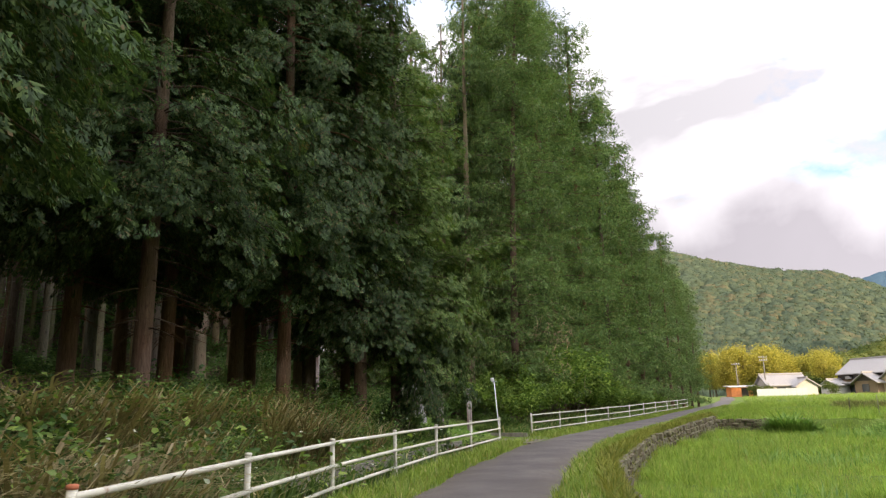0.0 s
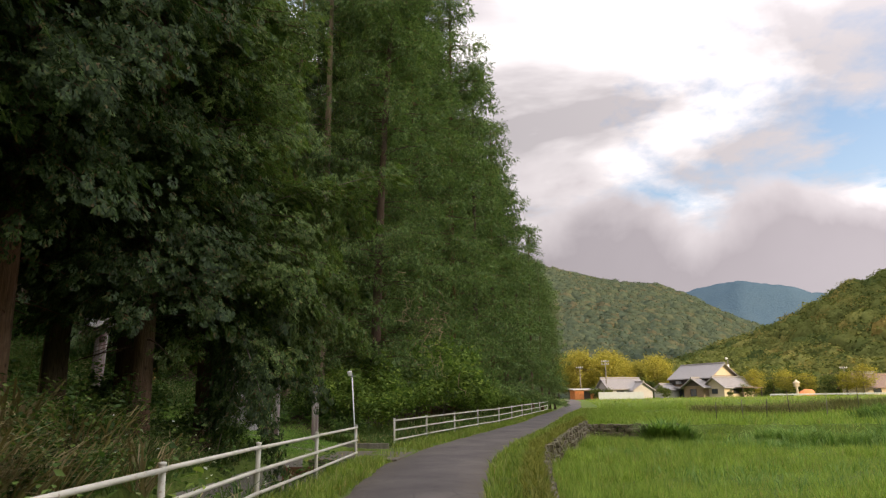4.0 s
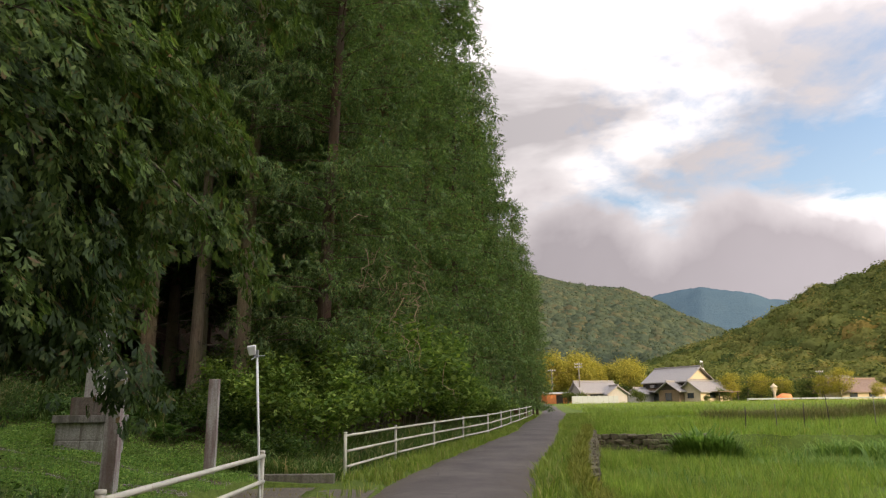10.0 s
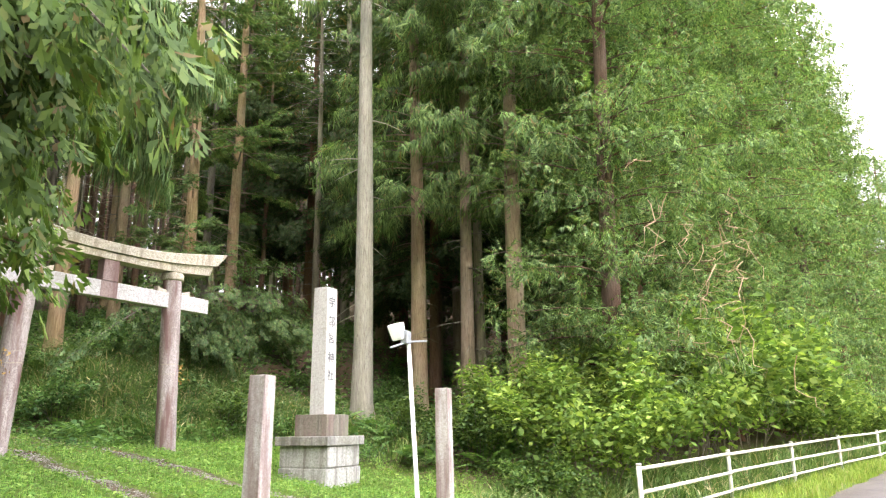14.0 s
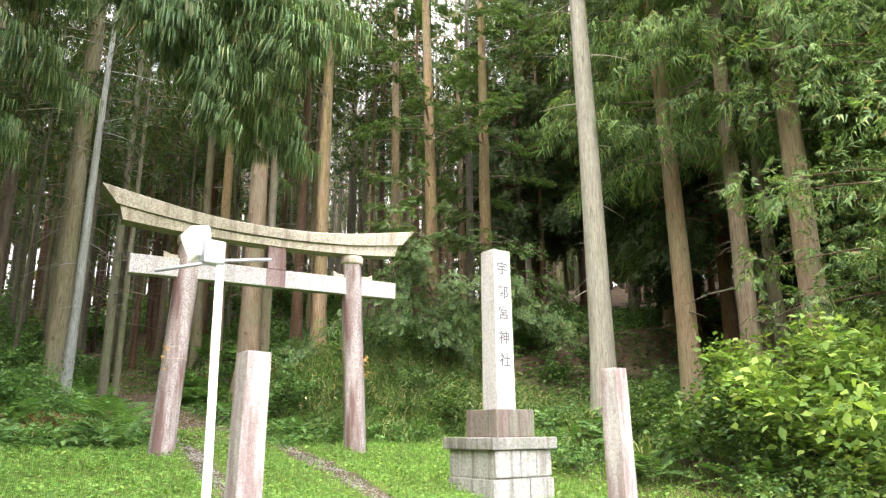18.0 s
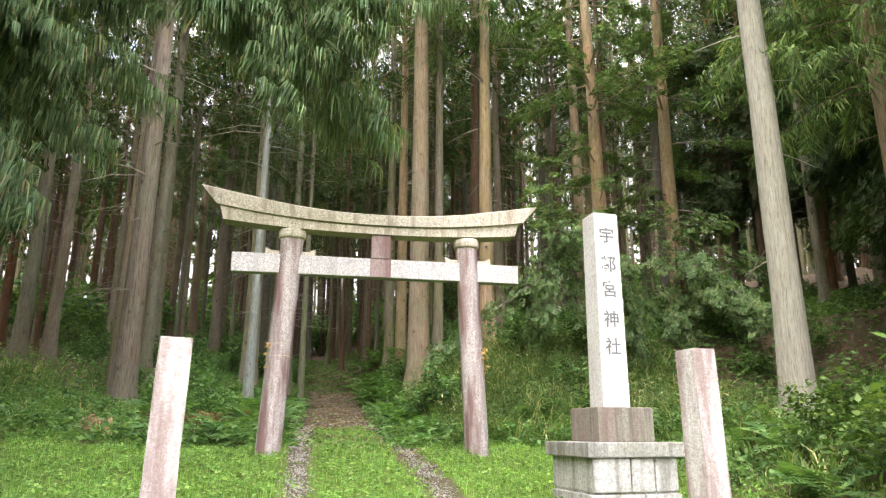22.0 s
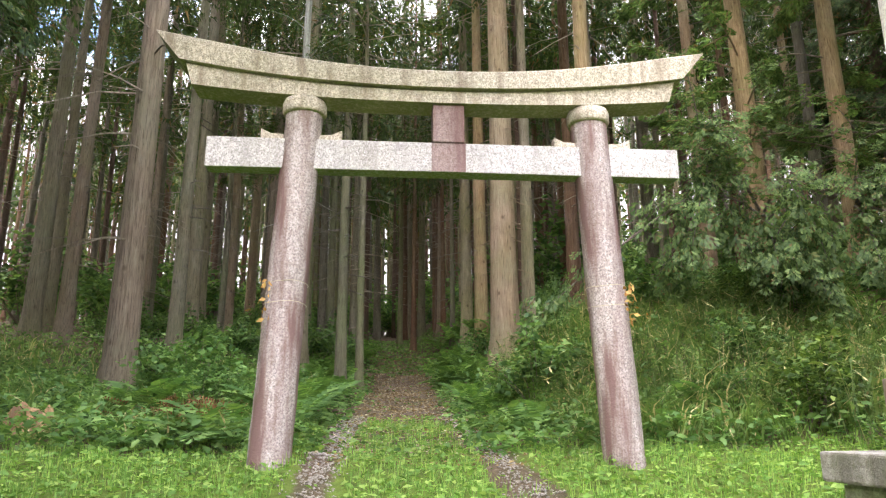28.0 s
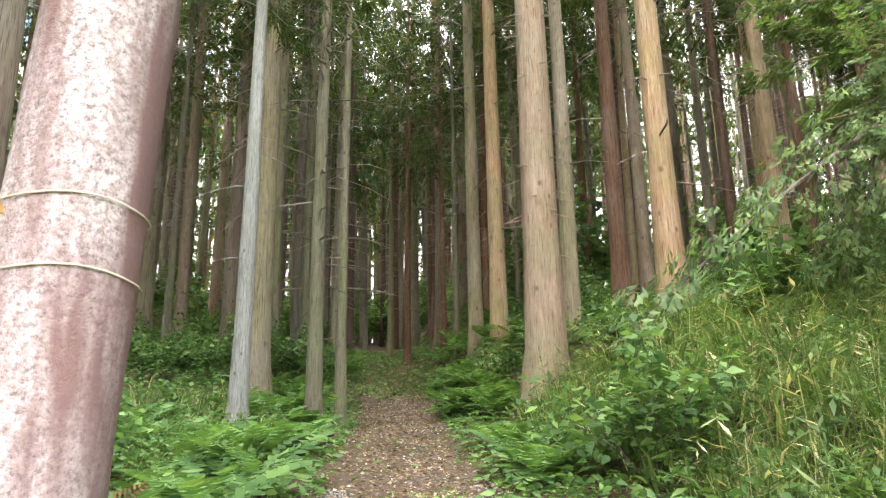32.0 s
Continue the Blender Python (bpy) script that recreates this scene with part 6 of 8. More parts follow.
# ---------------------------------------------------------------- shrubs, ferns, herbs
def shrub(label, seed, h, w, leaves, leaf_size, mat, name="shrub"):
    rng = np.random.default_rng(seed)
    th = thing(name, label, "shrub")
    paths = []
    for _ in range(int(9 + w * 5)):
        a, t = rng.uniform(0, 2 * np.pi), rng.uniform(0.15, 1) ** 0.7
        tip = np.array((math.cos(a) * w * t, math.sin(a) * w * t, h * rng.uniform(0.55, 1.1) * (1.1 - 0.45 * t)))
        s = np.linspace(0, 1, 5)[:, None]
        base = np.array((math.cos(a), math.sin(a), 0)) * w * 0.15
        paths.append(base + s * (tip - base) + np.array((0, 0, 0.25 * h)) * np.sin(np.pi * s) * 0.6)
    part("stemwork", limb_mesh("stemwork", paths, 0.012, M_TWIG, 3), None, th)["kind"] = "stuff"
    at, dr = [], []
    per = leaves // len(paths)
    for p in paths:
        s = rng.uniform(0.25, 1.05, per)
        q = np.stack([np.interp(s, np.linspace(0, 1, 5), p[:, k]) for k in range(3)], -1)
        at.append(q + rng.normal(0, 0.10 * w, (per, 3)))
        dr.append(rng.normal(0, 1, (per, 3)) * (1, 1, 0.35) + (0, 0, -0.15))
    at, dr = np.concatenate(at), np.concatenate(dr)
    at[:, 2] = np.maximum(at[:, 2], 0.04)
    v, f = scatter(*LEAF_Q, at, frames_of(dr, rng.normal(0, 0.6, len(at))), rng.uniform(leaf_size * 0.6, leaf_size * 1.3, len(at)))
    part("foliage", np_mesh("foliage", v, f, mat), None, th)
    return th


def fern(label, seed, fronds, size):
    rng = np.random.default_rng(seed)
    rows = []
    for i in range(11):
        s = 0.16 + 0.8 * i / 11
        z = 0.75 * s - 0.62 * s * s
        ln = 0.27 * math.sin(math.pi * (0.12 + 0.86 * s)) + 0.03
        for sg in (-1, 1):
            rows.append(((s, 0, z), (s + 0.07, sg * ln, z - 0.04), 0.085))
    rows.append(((0.9, 0, 0.17), (1.05, 0, 0.1), 0.05))
    t = leaflets(rows)
    n = fronds
    a = rng.uniform(0, 2 * np.pi, n)
    d = np.stack([np.cos(a), np.sin(a), rng.uniform(-0.05, 0.5, n)], -1)
    v, f = scatter(*t, rng.normal(0, 0.03, (n, 3)) * (1, 1, 0), frames_of(d, rng.normal(0, 0.15, n)), rng.uniform(size * 0.7, size * 1.2, n))
    th = thing("fern", label, "fern", None, "ferns on the forest floor")
    part("fronds", np_mesh("fronds", v, f, M_FERN), None, th)
    return th


sh_big = shrub("bright green leafy bush spilling toward the fence", 71, 2.6, 1.9, 6200, 0.15, M_SUNBUSH)
sh_mid = shrub("leafy green undergrowth bush at the wood's edge", 72, 1.3, 1.0, 1900, 0.10, M_BUSH)
sh_dark = shrub("dark green evergreen undergrowth bush", 73, 1.1, 1.05, 1300, 0.115, M_SHADE)
sh_low = shrub("low shade-loving undergrowth plants", 74, 0.55, 0.9, 900, 0.085, M_SHADE)
sh_lit = shrub("fresh green bush growing under the cedars", 77, 1.15, 1.0, 1900, 0.11, M_FERN)
fern_a, fern_b = fern("spreading bright green fern on the bank", 75, 11, 0.75), fern("small pale green fern by the path", 76, 8, 0.5)
BIG = [(-7.2, 33.0, 0.95), (-7.0, 35.4, 1.15), (-6.6, 37.8, 1.45), (-6.4, 40.2, 1.6), (-5.8, 42.8, 1.5), (-8.3, 38.0, 1.25), (-4.2, 45.4, 1.05), (-8.9, 33.8, 0.8), (-3.6, 48.5, 0.8), (-6.8, 42.2, 1.4), (-2.9, 51.5, 0.75), (-2.2, 55, 0.7), (-1.4, 60, 0.6)]
for q, (x, y, s) in enumerate(BIG):
    put(sh_big, x, y, s, 67.0 * q)
rng = np.random.default_rng(8)
MID = [(-9.3, 32.6, 1.0), (-10.3, 33.2, 0.9), (-11.4, 33.2, 0.85), (-15.2, 31.8, 0.8), (-7.4, 31.4, 0.8), (-8.0, 31.9, 0.7)]
MID += [(-17.4, 32.4, 0.5), (-18.6, 33.0, 0.6), (-19.6, 31.5, 0.5)]
MID += [(float(fence_x(y)) - rng.uniform(1.7, 3.2), y, rng.uniform(0.6, 1.0)) for y in np.arange(-4, 23, 1.1)]
for q, (x, y, s) in enumerate(MID):
    put(sh_mid, x, y, s, 41.0 * q)
for q in range(80):
    x, y = rng.uniform(-36, -15.6), 27.8 + rng.normal(0, 1) * 6.5
    if abs(y - float(path_mid(x))) < 1.9:
        y += 3.2 * (1 if y > 27.6 else -1)
    if x > -23 and 19 < y < 27:
        continue
    put(sh_dark if q % 3 else sh_low, x, y, rng.uniform(0.55, 1.1), rng.uniform(0, 360))
for q in range(150):
    x = rng.uniform(-33, -14.8)
    sd = 1 if q % 2 else -1
    y = float(path_mid(x)) + sd * (1.15 + abs(rng.normal(0, 1.3)))
    put(fern_a if q % 3 else fern_b, x, y, rng.uniform(0.7, 1.15), rng.uniform(0, 360))
for q in range(26):
    x, y = rng.uniform(-14.5, -8.0), rng.uniform(31.8, 34.5)
    put(fern_a if q % 2 else sh_low, x, y, rng.uniform(0.6, 1.0), rng.uniform(0, 360))
for q in range(60):
    x, y = rng.uniform(-62, -32), 27.8 + rng.normal(0, 1) * 15
    if abs(y - float(path_mid(x))) < 3 and x > -45:
        continue
    put(sh_dark, x, y, rng.uniform(1.5, 3.0), rng.uniform(0, 360))
for q in range(60):
    put(sh_dark if q % 2 else fern_a, rng.uniform(-30, -14), rng.uniform(33.5, 46), rng.uniform(0.6, 1.15), rng.uniform(0, 360))
for q in range(26):
    y = rng.uniform(-2, 22)
    put(sh_dark, float(fence_x(y)) - rng.uniform(3.2, 8), y, rng.uniform(0.7, 1.2), rng.uniform(0, 360))
for q, (x, y, s) in enumerate(((-18.3, 24.6, 0.95), (-18.9, 24.0, 0.8), (-17.6, 24.9, 0.6))):
    put(sh_lit, x, y, s, 80.0 * q)
for src in (sh_big, sh_mid, sh_dark, sh_low, sh_lit, fern_a, fern_b):
    drop_source(src)


# ---------------------------------------------------------------- grass and weeds
def stuff(name, label, v, f, mat, category="grass"):
    f = np.asarray(f)
    me = np_mesh(name, v, tri_fix(f) if f.shape[1] == 4 else f, mat)
    return tagged(new(name, me), label, category, kind="stuff")


def strew(n, xf, yf, rng, keep=None):
    """Points on the ground; keep thins them out."""
    y = yf(n)
    x = xf(n, y)
    if keep is not None:
        k = keep(x, y) > rng.uniform(0, 1, n)
        x, y = x[k], y[k]
    return np.stack([x, y, ground_z(x, y)], -1)


def tufts(name, label, P, template, lo, hi, mat, rng, grow=None):
    s = rng.uniform(lo, hi, len(P))
    if grow is not None:
        s = s * grow(P)
    v, f = scatter(*template, P, spin(len(P), rng), s)
    return stuff(name, label, v, f, mat)


rng = np.random.default_rng(17)
T_LAWN, T_GRASS, T_WEED, T_REED = spike_tuft(5, 0.35, 0.5, 1, 0.05), blade_tuft(5, 0.28, 0.55, 2, 0.022), blade_tuft(7, 0.22, 0.75, 3, 0.016), blade_tuft(8, 0.16, 0.8, 4, 0.013)
T_FIELD = spike_tuft(9, 0.38, 0.7, 5, 0.020)


def off_rut(x, y):
    r = np.minimum(np.abs(y - (path_mid(x) - 0.62)), np.abs(y - (path_mid(x) + 0.95 + 0.05 * (x + 14))))
    return np.where(r < 0.16, 0.06, np.where(r < 0.26, 0.4, 1.0))


# lawn before and under the gate: clover-like leaves and short grass
P = strew(52000, lambda n, y: rng.uniform(-18.5, -7.75, n), lambda n: rng.uniform(21.5, 32.6, n), rng, lambda x, y: off_rut(x, y) * np.where(x < -14.6, 0.5, 1.0))
P[:, 2] += rng.uniform(0.015, 0.07, len(P))
a = rng.uniform(0, 2 * np.pi, len(P))
v, f = scatter(*LEAF_Q, P, frames_of(np.stack([np.cos(a), np.sin(a), rng.normal(0.1, 0.35, len(P))], -1), rng.normal(0, 0.4, len(P))), rng.uniform(0.035, 0.085, len(P)))
stuff("lawn_herbs", "bright green clover-like herbs on the lawn before the gate", v, f, M_LAWN, "ground cover")
P = strew(16000, lambda n, y: rng.uniform(-17.5, -7.5, n), lambda n: rng.uniform(21.3, 32.8, n), rng, off_rut)
tufts("lawn_grass", "short green grass on the shrine lawn", P, T_LAWN, 0.05, 0.13, M_LAWN, rng)
# taller sedge and bamboo grass behind the gate on the bank
P = strew(3800, lambda n, y: rng.uniform(-22, -10.5, n), lambda n: rng.uniform(29.3, 35, n), rng, lambda x, y: np.where((x > -14.8) & (y < 32.0), 0.0, 1.0) * np.where(x < -15.0, 1.0, 0.7))
tufts("bank_grass", "long arching grass and bamboo grass on the bank", P, T_WEED, 0.25, 0.7, M_WEED, rng)
P = strew(1100, lambda n, y: rng.uniform(-24, -15.2, n), lambda n: rng.uniform(19, 26.0, n), rng)
tufts("left_bank_grass", "sparse thin grass and dry stalks under the cedars", P, T_WEED, 0.2, 0.6, M_WEED, rng)
P = strew(30000, lambda n, y: rng.uniform(-22, -15.2, n), lambda n: rng.uniform(18.5, 26.2, n), rng, lambda x, y: np.where(wob(x, y, 1.3) > -0.25, 1.0, 0.2) * (np.hypot(x + 15.7, y - 23.7) > 0.5) * (np.hypot(x + 16.7, y - 25.1) > 0.55))
P[:, 2] += rng.uniform(0.02, 0.16, len(P)) + 0.22 * np.clip(wob(P[:, 0] * 1.7, P[:, 1] * 1.7, 2.1), 0, 1) * rng.uniform(0.3, 1, len(P))
a = rng.uniform(0, 2 * np.pi, len(P))
v, f = scatter(*LEAF_Q, P, frames_of(np.stack([np.cos(a), np.sin(a), rng.normal(-0.1, 0.35, len(P))], -1), rng.normal(0, 0.5, len(P))), rng.uniform(0.05, 0.13, len(P)))
stuff("left_bank_herbs", "dark broad-leaved herbs crowding under the cedars", v, f, M_SHADE, "undergrowth")
def cane_tuft(seed, stems=3):
    """Bamboo grass, one unit tall: leaning canes with lance-shaped leaves."""
    rng = np.random.default_rng(seed)
    v, f = [], []

    def leaf(b, t, w):
        d = t - b
        sd = np.cross(d, (0, 0, 1.0))
        sd = sd / (np.linalg.norm(sd) + 1e-9) * w
        k = len(v)
        v.extend([b, b + d * 0.4 - sd, t, b + d * 0.4 + sd])
        f.append((k, k + 1, k + 2, k + 3))

    for _ in range(stems):
        a = rng.uniform(0, 2 * np.pi)
        o = np.array((math.cos(a), math.sin(a), 0)) * 0.12
        tip = o + np.array((math.cos(a) * 0.25, math.sin(a) * 0.25, rng.uniform(0.7, 1.0)))
        sd = np.array((-math.sin(a), math.cos(a), 0)) * 0.006
        k = len(v)
        v.extend([o - sd, o + sd, tip + sd * 0.5, tip - sd * 0.5])
        f.append((k, k + 1, k + 2, k + 3))
        for h in rng.uniform(0.35, 1.0, 7):
            b = o + (tip - o) * h
            c = rng.uniform(0, 2 * np.pi)
            leaf(b, b + np.array((math.cos(c), math.sin(c), rng.uniform(-0.5, 0.45))) * rng.uniform(0.16, 0.32), rng.uniform(0.014, 0.024))
    return np.array(v), np.array(f)


for q in range(3):
    P = strew(420, lambda n, y: rng.uniform(-22, -13.5, n), lambda n: rng.uniform(29.4, 34.5, n), rng, lambda x, y: np.where((x > -15.0) & (y < 31.6), 0.0, np.clip(0.55 + 0.8 * wob(x, y, 1.3, 2.0 * q), 0, 1)))
    tufts("bamboo_grass", "pale-stemmed bamboo grass crowding the bank", P, cane_tuft(40 + q), 0.4, 0.85, M_SASA, rng)
# woodland floor herbs
P = strew(60000, lambda n, y: -14.6 - 26 * rng.uniform(0, 1, n) ** 1.3, lambda n: 27.6 + rng.normal(0, 1, n) * 5.5, rng, lambda x, y: np.where((np.abs(y - path_mid(x)) < 0.75) & (x > -28.5), np.where(x > -17, 0.2, 0.03), 1.0))
P[:, 2] += rng.uniform(0.02, 0.34, len(P)) * np.clip((np.abs(P[:, 1] - path_mid(P[:, 0])) - 0.5) / 1.2, 0.15, 1)
a = rng.uniform(0, 2 * np.pi, len(P))
v, f = scatter(*LEAF_Q, P, frames_of(np.stack([np.cos(a), np.sin(a), rng.normal(-0.05, 0.3, len(P))], -1), rng.normal(0, 0.5, len(P))), rng.uniform(0.06, 0.15, len(P)))
stuff("woodland_herbs", "dark green herbs covering the forest floor", v, f, M_FERN, "undergrowth")
P = strew(26000, lambda n, y: rng.uniform(-32, -11.5, n), lambda n: rng.uniform(32.5, 47, n), rng)
P[:, 2] += rng.uniform(0.02, 0.40, len(P))
a = rng.uniform(0, 2 * np.pi, len(P))
v, f = scatter(*LEAF_Q, P, frames_of(np.stack([np.cos(a), np.sin(a), rng.normal(-0.05, 0.3, len(P))], -1), rng.normal(0, 0.5, len(P))), rng.uniform(0.08, 0.20, len(P)))
stuff("slope_herbs", "shade-loving herbs covering the slope behind the name stone", v, f, M_SHADE, "undergrowth")
# fallen twigs and leaf litter on the path
P = strew(9000, lambda n, y: rng.uniform(-34, -14, n), lambda n: 27.7 + rng.normal(0, 0.75, n), rng)
P[:, 2] += 0.012
a = rng.uniform(0, 2 * np.pi, len(P))
v, f = scatter(*LEAF_Q, P, frames_of(np.stack([np.cos(a), np.sin(a), rng.normal(0, 0.15, len(P))], -1), rng.normal(0, 0.4, len(P))), rng.uniform(0.03, 0.08, len(P)))
stuff("leaf_litter", "brown fallen leaves on the forest path", v, f, M_DRYLEAF, "leaf litter")
P = strew(7000, lambda n, y: rng.uniform(-30, -14.5, n), lambda n: path_mid(y * 0 - 20) + rng.normal(0, 0.6, n), rng)
P[:, 2] += 0.014
a = rng.uniform(0, 2 * np.pi, len(P))
v, f = scatter(*LEAF_Q, P, frames_of(np.stack([np.cos(a), np.sin(a), rng.normal(0, 0.2, len(P))], -1), rng.normal(0, 0.5, len(P))), rng.uniform(0.02, 0.06, len(P)) * 1.0)
stuff("bark_chips", "bleached chips and twigs strewn over the forest path", v, f, M_CHIP, "leaf litter")
# pebbles in the wheel ruts
pebble = (np.array([(0.5, 0, 0.1), (0, 0.42, 0.12), (-0.48, 0, 0.08), (0, -0.4, 0.1), (0.05, 0.02, 0.34), (0, 0, -0.2)]), np.array([(0, 1, 4), (1, 2, 4), (2, 3, 4), (3, 0, 4), (1, 0, 5), (2, 1, 5), (3, 2, 5), (0, 3, 5)]))
px = rng.uniform(-19, -7.6, 5200)
py = np.where(rng.uniform(0, 1, 5200) < 0.62, path_mid(px) - 0.62, path_mid(px) + 0.95 + 0.05 * (px + 14)) + rng.normal(0, 0.09, 5200)
P = np.stack([px, py, ground_z(px, py) + 0.004], -1)
v, f = scatter(*pebble, P, spin(len(P), rng), rng.uniform(0.012, 0.042, len(P)))
stuff("rut_gravel", "pale gravel showing in the wheel ruts", v, f, M_PEBBLE, "gravel")
# weeds on the bank behind the fence
P = strew(8000, lambda n, y: fence_x(y) - rng.uniform(0.15, 4.2, n) ** 1.0, lambda n: rng.uniform(-6, 24.5, n), rng, lambda x, y: np.where((fence_x(y) - x < 1.65) & (fence_x(y) - x > 0.25) & (y > 9.2), 0.1, 1.0))
tufts("bank_weeds", "tall green weeds with dry stalks behind the fence", P, T_WEED, 0.35, 1.15, M_WEED, rng, lambda P: np.where(P[:, 1] > 19, 0.45, np.interp(P[:, 1], [0, 9, 15], [0.95, 0.9, 0.7])))
P = strew(5000, lambda n, y: fence_x(y) - rng.uniform(0.4, 3.8, n), lambda n: rng.uniform(0, 17, n), rng, lambda x, y: 1.0 * (wob(x, y, 1.1, 3.0) + 0.5 * wob(x, y, 3.1) > 0.15))
tufts("straw_stalks", "bleached straw stalks arching among the bank weeds", P, blade_tuft(6, 0.2, 1.2, 12, 0.010), 0.8, 1.6, M_STRAW, rng)
P = strew(40000, lambda n, y: fence_x(y) - rng.uniform(0.1, 3.8, n), lambda n: rng.uniform(-4, 24.0, n), rng, lambda x, y: np.clip(0.5 + 0.9 * wob(x, y, 1.6) + 0.5 * wob(x, y, 4.0, 1.0), 0.05, 1))
P[:, 2] += rng.uniform(0.05, 1.15, len(P)) * np.where(P[:, 1] > 19, 0.35, 1.0)
a = rng.uniform(0, 2 * np.pi, len(P))
v, f = scatter(*LEAF_Q, P, frames_of(np.stack([np.cos(a), np.sin(a), rng.normal(-0.1, 0.4, len(P))], -1), rng.normal(0, 0.5, len(P))), rng.uniform(0.04, 0.12, len(P)))
stuff("bank_herbs", "leafy weeds climbing round the fence", v, f, M_BUSH, "undergrowth")
P = strew(420, lambda n, y: fence_x(y) - rng.uniform(-0.1, 2.4, n), lambda n: rng.uniform(2, 20, n), rng)
P[:, 2] += rng.uniform(0.25, 0.85, len(P))
a = rng.uniform(0, 2 * np.pi, len(P))
v, f = scatter(*LEAF_Q, P, frames_of(np.stack([np.cos(a), np.sin(a), rng.normal(0.2, 0.4, len(P))], -1), rng.normal(0, 0.5, len(P))), rng.uniform(0.05, 0.10, len(P)))
stuff("bank_flowers", "small pale flower heads among the weeds", v, f, M_WHITEFLOWER, "flowers")
P = strew(1500, lambda n, y: fence_x(y) - rng.uniform(-0.15, 2.6, n), lambda n: rng.uniform(3, 19, n), rng, lambda x, y: 1.0 * (wob(x, y, 0.8, 5.0) > 0.1))
P[:, 2] += rng.uniform(0.2, 0.95, len(P))
a = rng.uniform(0, 2 * np.pi, len(P))
v, f = scatter(*LEAF, P, frames_of(np.stack([np.cos(a), np.sin(a), rng.normal(-0.3, 0.3, len(P))], -1), rng.normal(0, 0.4, len(P))), rng.uniform(0.10, 0.20, len(P)))
stuff("creeper_leaves", "broad pale creeper leaves hanging over the fence weeds", v, f, M_SUNBUSH, "undergrowth")
# verges of the lane
P = strew(11000, lambda n, y: road_l(y) - rng.uniform(-0.06, 1.0, n) * np.minimum(1, road_l(y) - fence_x(y)), lambda n: rng.uniform(0, 75, n) ** 1.0, rng, lambda x, y: np.where((y > 25.4) & (y < 30.1), 0.05, 1.0))
tufts("left_verge_grass", "short grass verge between lane and fence", P, T_GRASS, 0.10, 0.30, M_GRASS, rng)
P = strew(10000, lambda n, y: road_r(y) + rng.uniform(-0.05, 1.0, n) * (wall_x(y) - road_r(y) + 0.15), lambda n: rng.uniform(2, 80, n), rng)
tufts("right_verge_grass", "soft grass verge above the stone wall", P, T_GRASS, 0.10, 0.34, M_GRASS, rng)
P = strew(13000, lambda n, y: np.where(rng.uniform(0, 1, n) < 0.3, road_l(y) - rng.uniform(0, 0.4, n), wall_x(y) - rng.uniform(-0.2, 0.6, n)), lambda n: rng.uniform(4, 60, n), rng, lambda x, y: np.where((y > 25.4) & (y < 30.1), 0.1, 0.35 + 0.65 * (wob(x, y, 0.9) > 0)))
tufts("verge_moss", "yellow-green moss and stonecrop along the lane edges", P, T_LAWN, 0.03, 0.09, M_MOSSGRASS, rng)


# fields
def right_of_wall(n, y, r=RNG):
    return wall_x(y) + 0.25 + r.uniform(0, 1, n) ** 1.6 * (14 + y * 0.55)


P = strew(44000, right_of_wall, lambda n: 6 + 66 * rng.uniform(0, 1, n) ** 1.35, rng)
tufts("field_grass", "unmown soft green grass on the fallow paddy", P, T_FIELD, 0.12, 0.32, M_FIELD, rng, lambda P: (1 + P[:, 1] / 60) * (0.75 + 0.5 * (wob(P[:, 0], P[:, 1], 0.5) > 0)))
P = strew(9000, lambda n, y: wall_x(y) + rng.uniform(0, 1, n) * (y * 0.75), lambda n: rng.uniform(60, 180, n), rng)
tufts("far_field_grass", "green grass on the farther terraces", P, T_FIELD, 0.3, 0.7, M_FIELD, rng)
P = strew(240, lambda n, y: 6.6 + rng.normal(0, 0.75, n), lambda n: 46.0 + rng.normal(0, 0.6, n), rng)
tufts("reed_clump", "tall clump of green reeds on the paddy edge", P, blade_tuft(9, 0.2, 1.1, 9, 0.030), 0.9, 1.9, M_REED, rng, lambda P: np.exp(-0.25 * ((P[:, 0] - 6.6) / 0.75) ** 2 - 0.2 * ((P[:, 1] - 46) / 0.6) ** 2))
P = strew(300, lambda n, y: 8 + rng.uniform(0, 26, n), lambda n: 47 + rng.normal(0, 1.6, n), rng)
P[:, 1] -= 0.12 * (P[:, 0] - 6)
P[:, 2] = ground_z(P[:, 0], P[:, 1])
tufts("dike_grass", "rank green grass along the field dike", P, T_REED, 0.3, 0.7, M_REED, rng)
P = strew(3400, lambda n, y: rng.uniform(13, 44, n), lambda n: 66.5 - 0.1 * rng.uniform(0, 26, n) + rng.normal(0, 0.7, n), rng)
tufts("dry_reeds", "strip of brownish dry reeds between terraces", P, T_REED, 0.6, 1.25, M_BROWNREED, rng)

# grass that hangs over the lane's stone wall
P = strew(17000, lambda n, y: wall_x(y) + rng.uniform(-0.30, 0.30, n), lambda n: rng.uniform(5, 51, n), rng)
P[:, 2] = np.maximum(P[:, 2], field_z(P[:, 1])) + rng.uniform(-0.05, 0.1, len(P))
tufts("wall_top_grass", "straw-coloured and mossy grass hanging over the stone wall", P, T_GRASS, 0.12, 0.34, M_WALLGRASS, rng)
P = strew(5000, lambda n, y: 2 + rng.uniform(0, 1, n) * (10 + 0.5 * y), lambda n: rng.uniform(9, 60, n), rng, lambda x, y: 1.0 * (wob(x, y, 0.33, 2.0) + 0.4 * wob(x, y, 1.1) > 0.25) * (x > wall_x(y) + 0.5))
tufts("field_weeds", "darker rank weeds in patches across the fallow field", P, T_WEED, 0.3, 0.65, M_REED, rng)
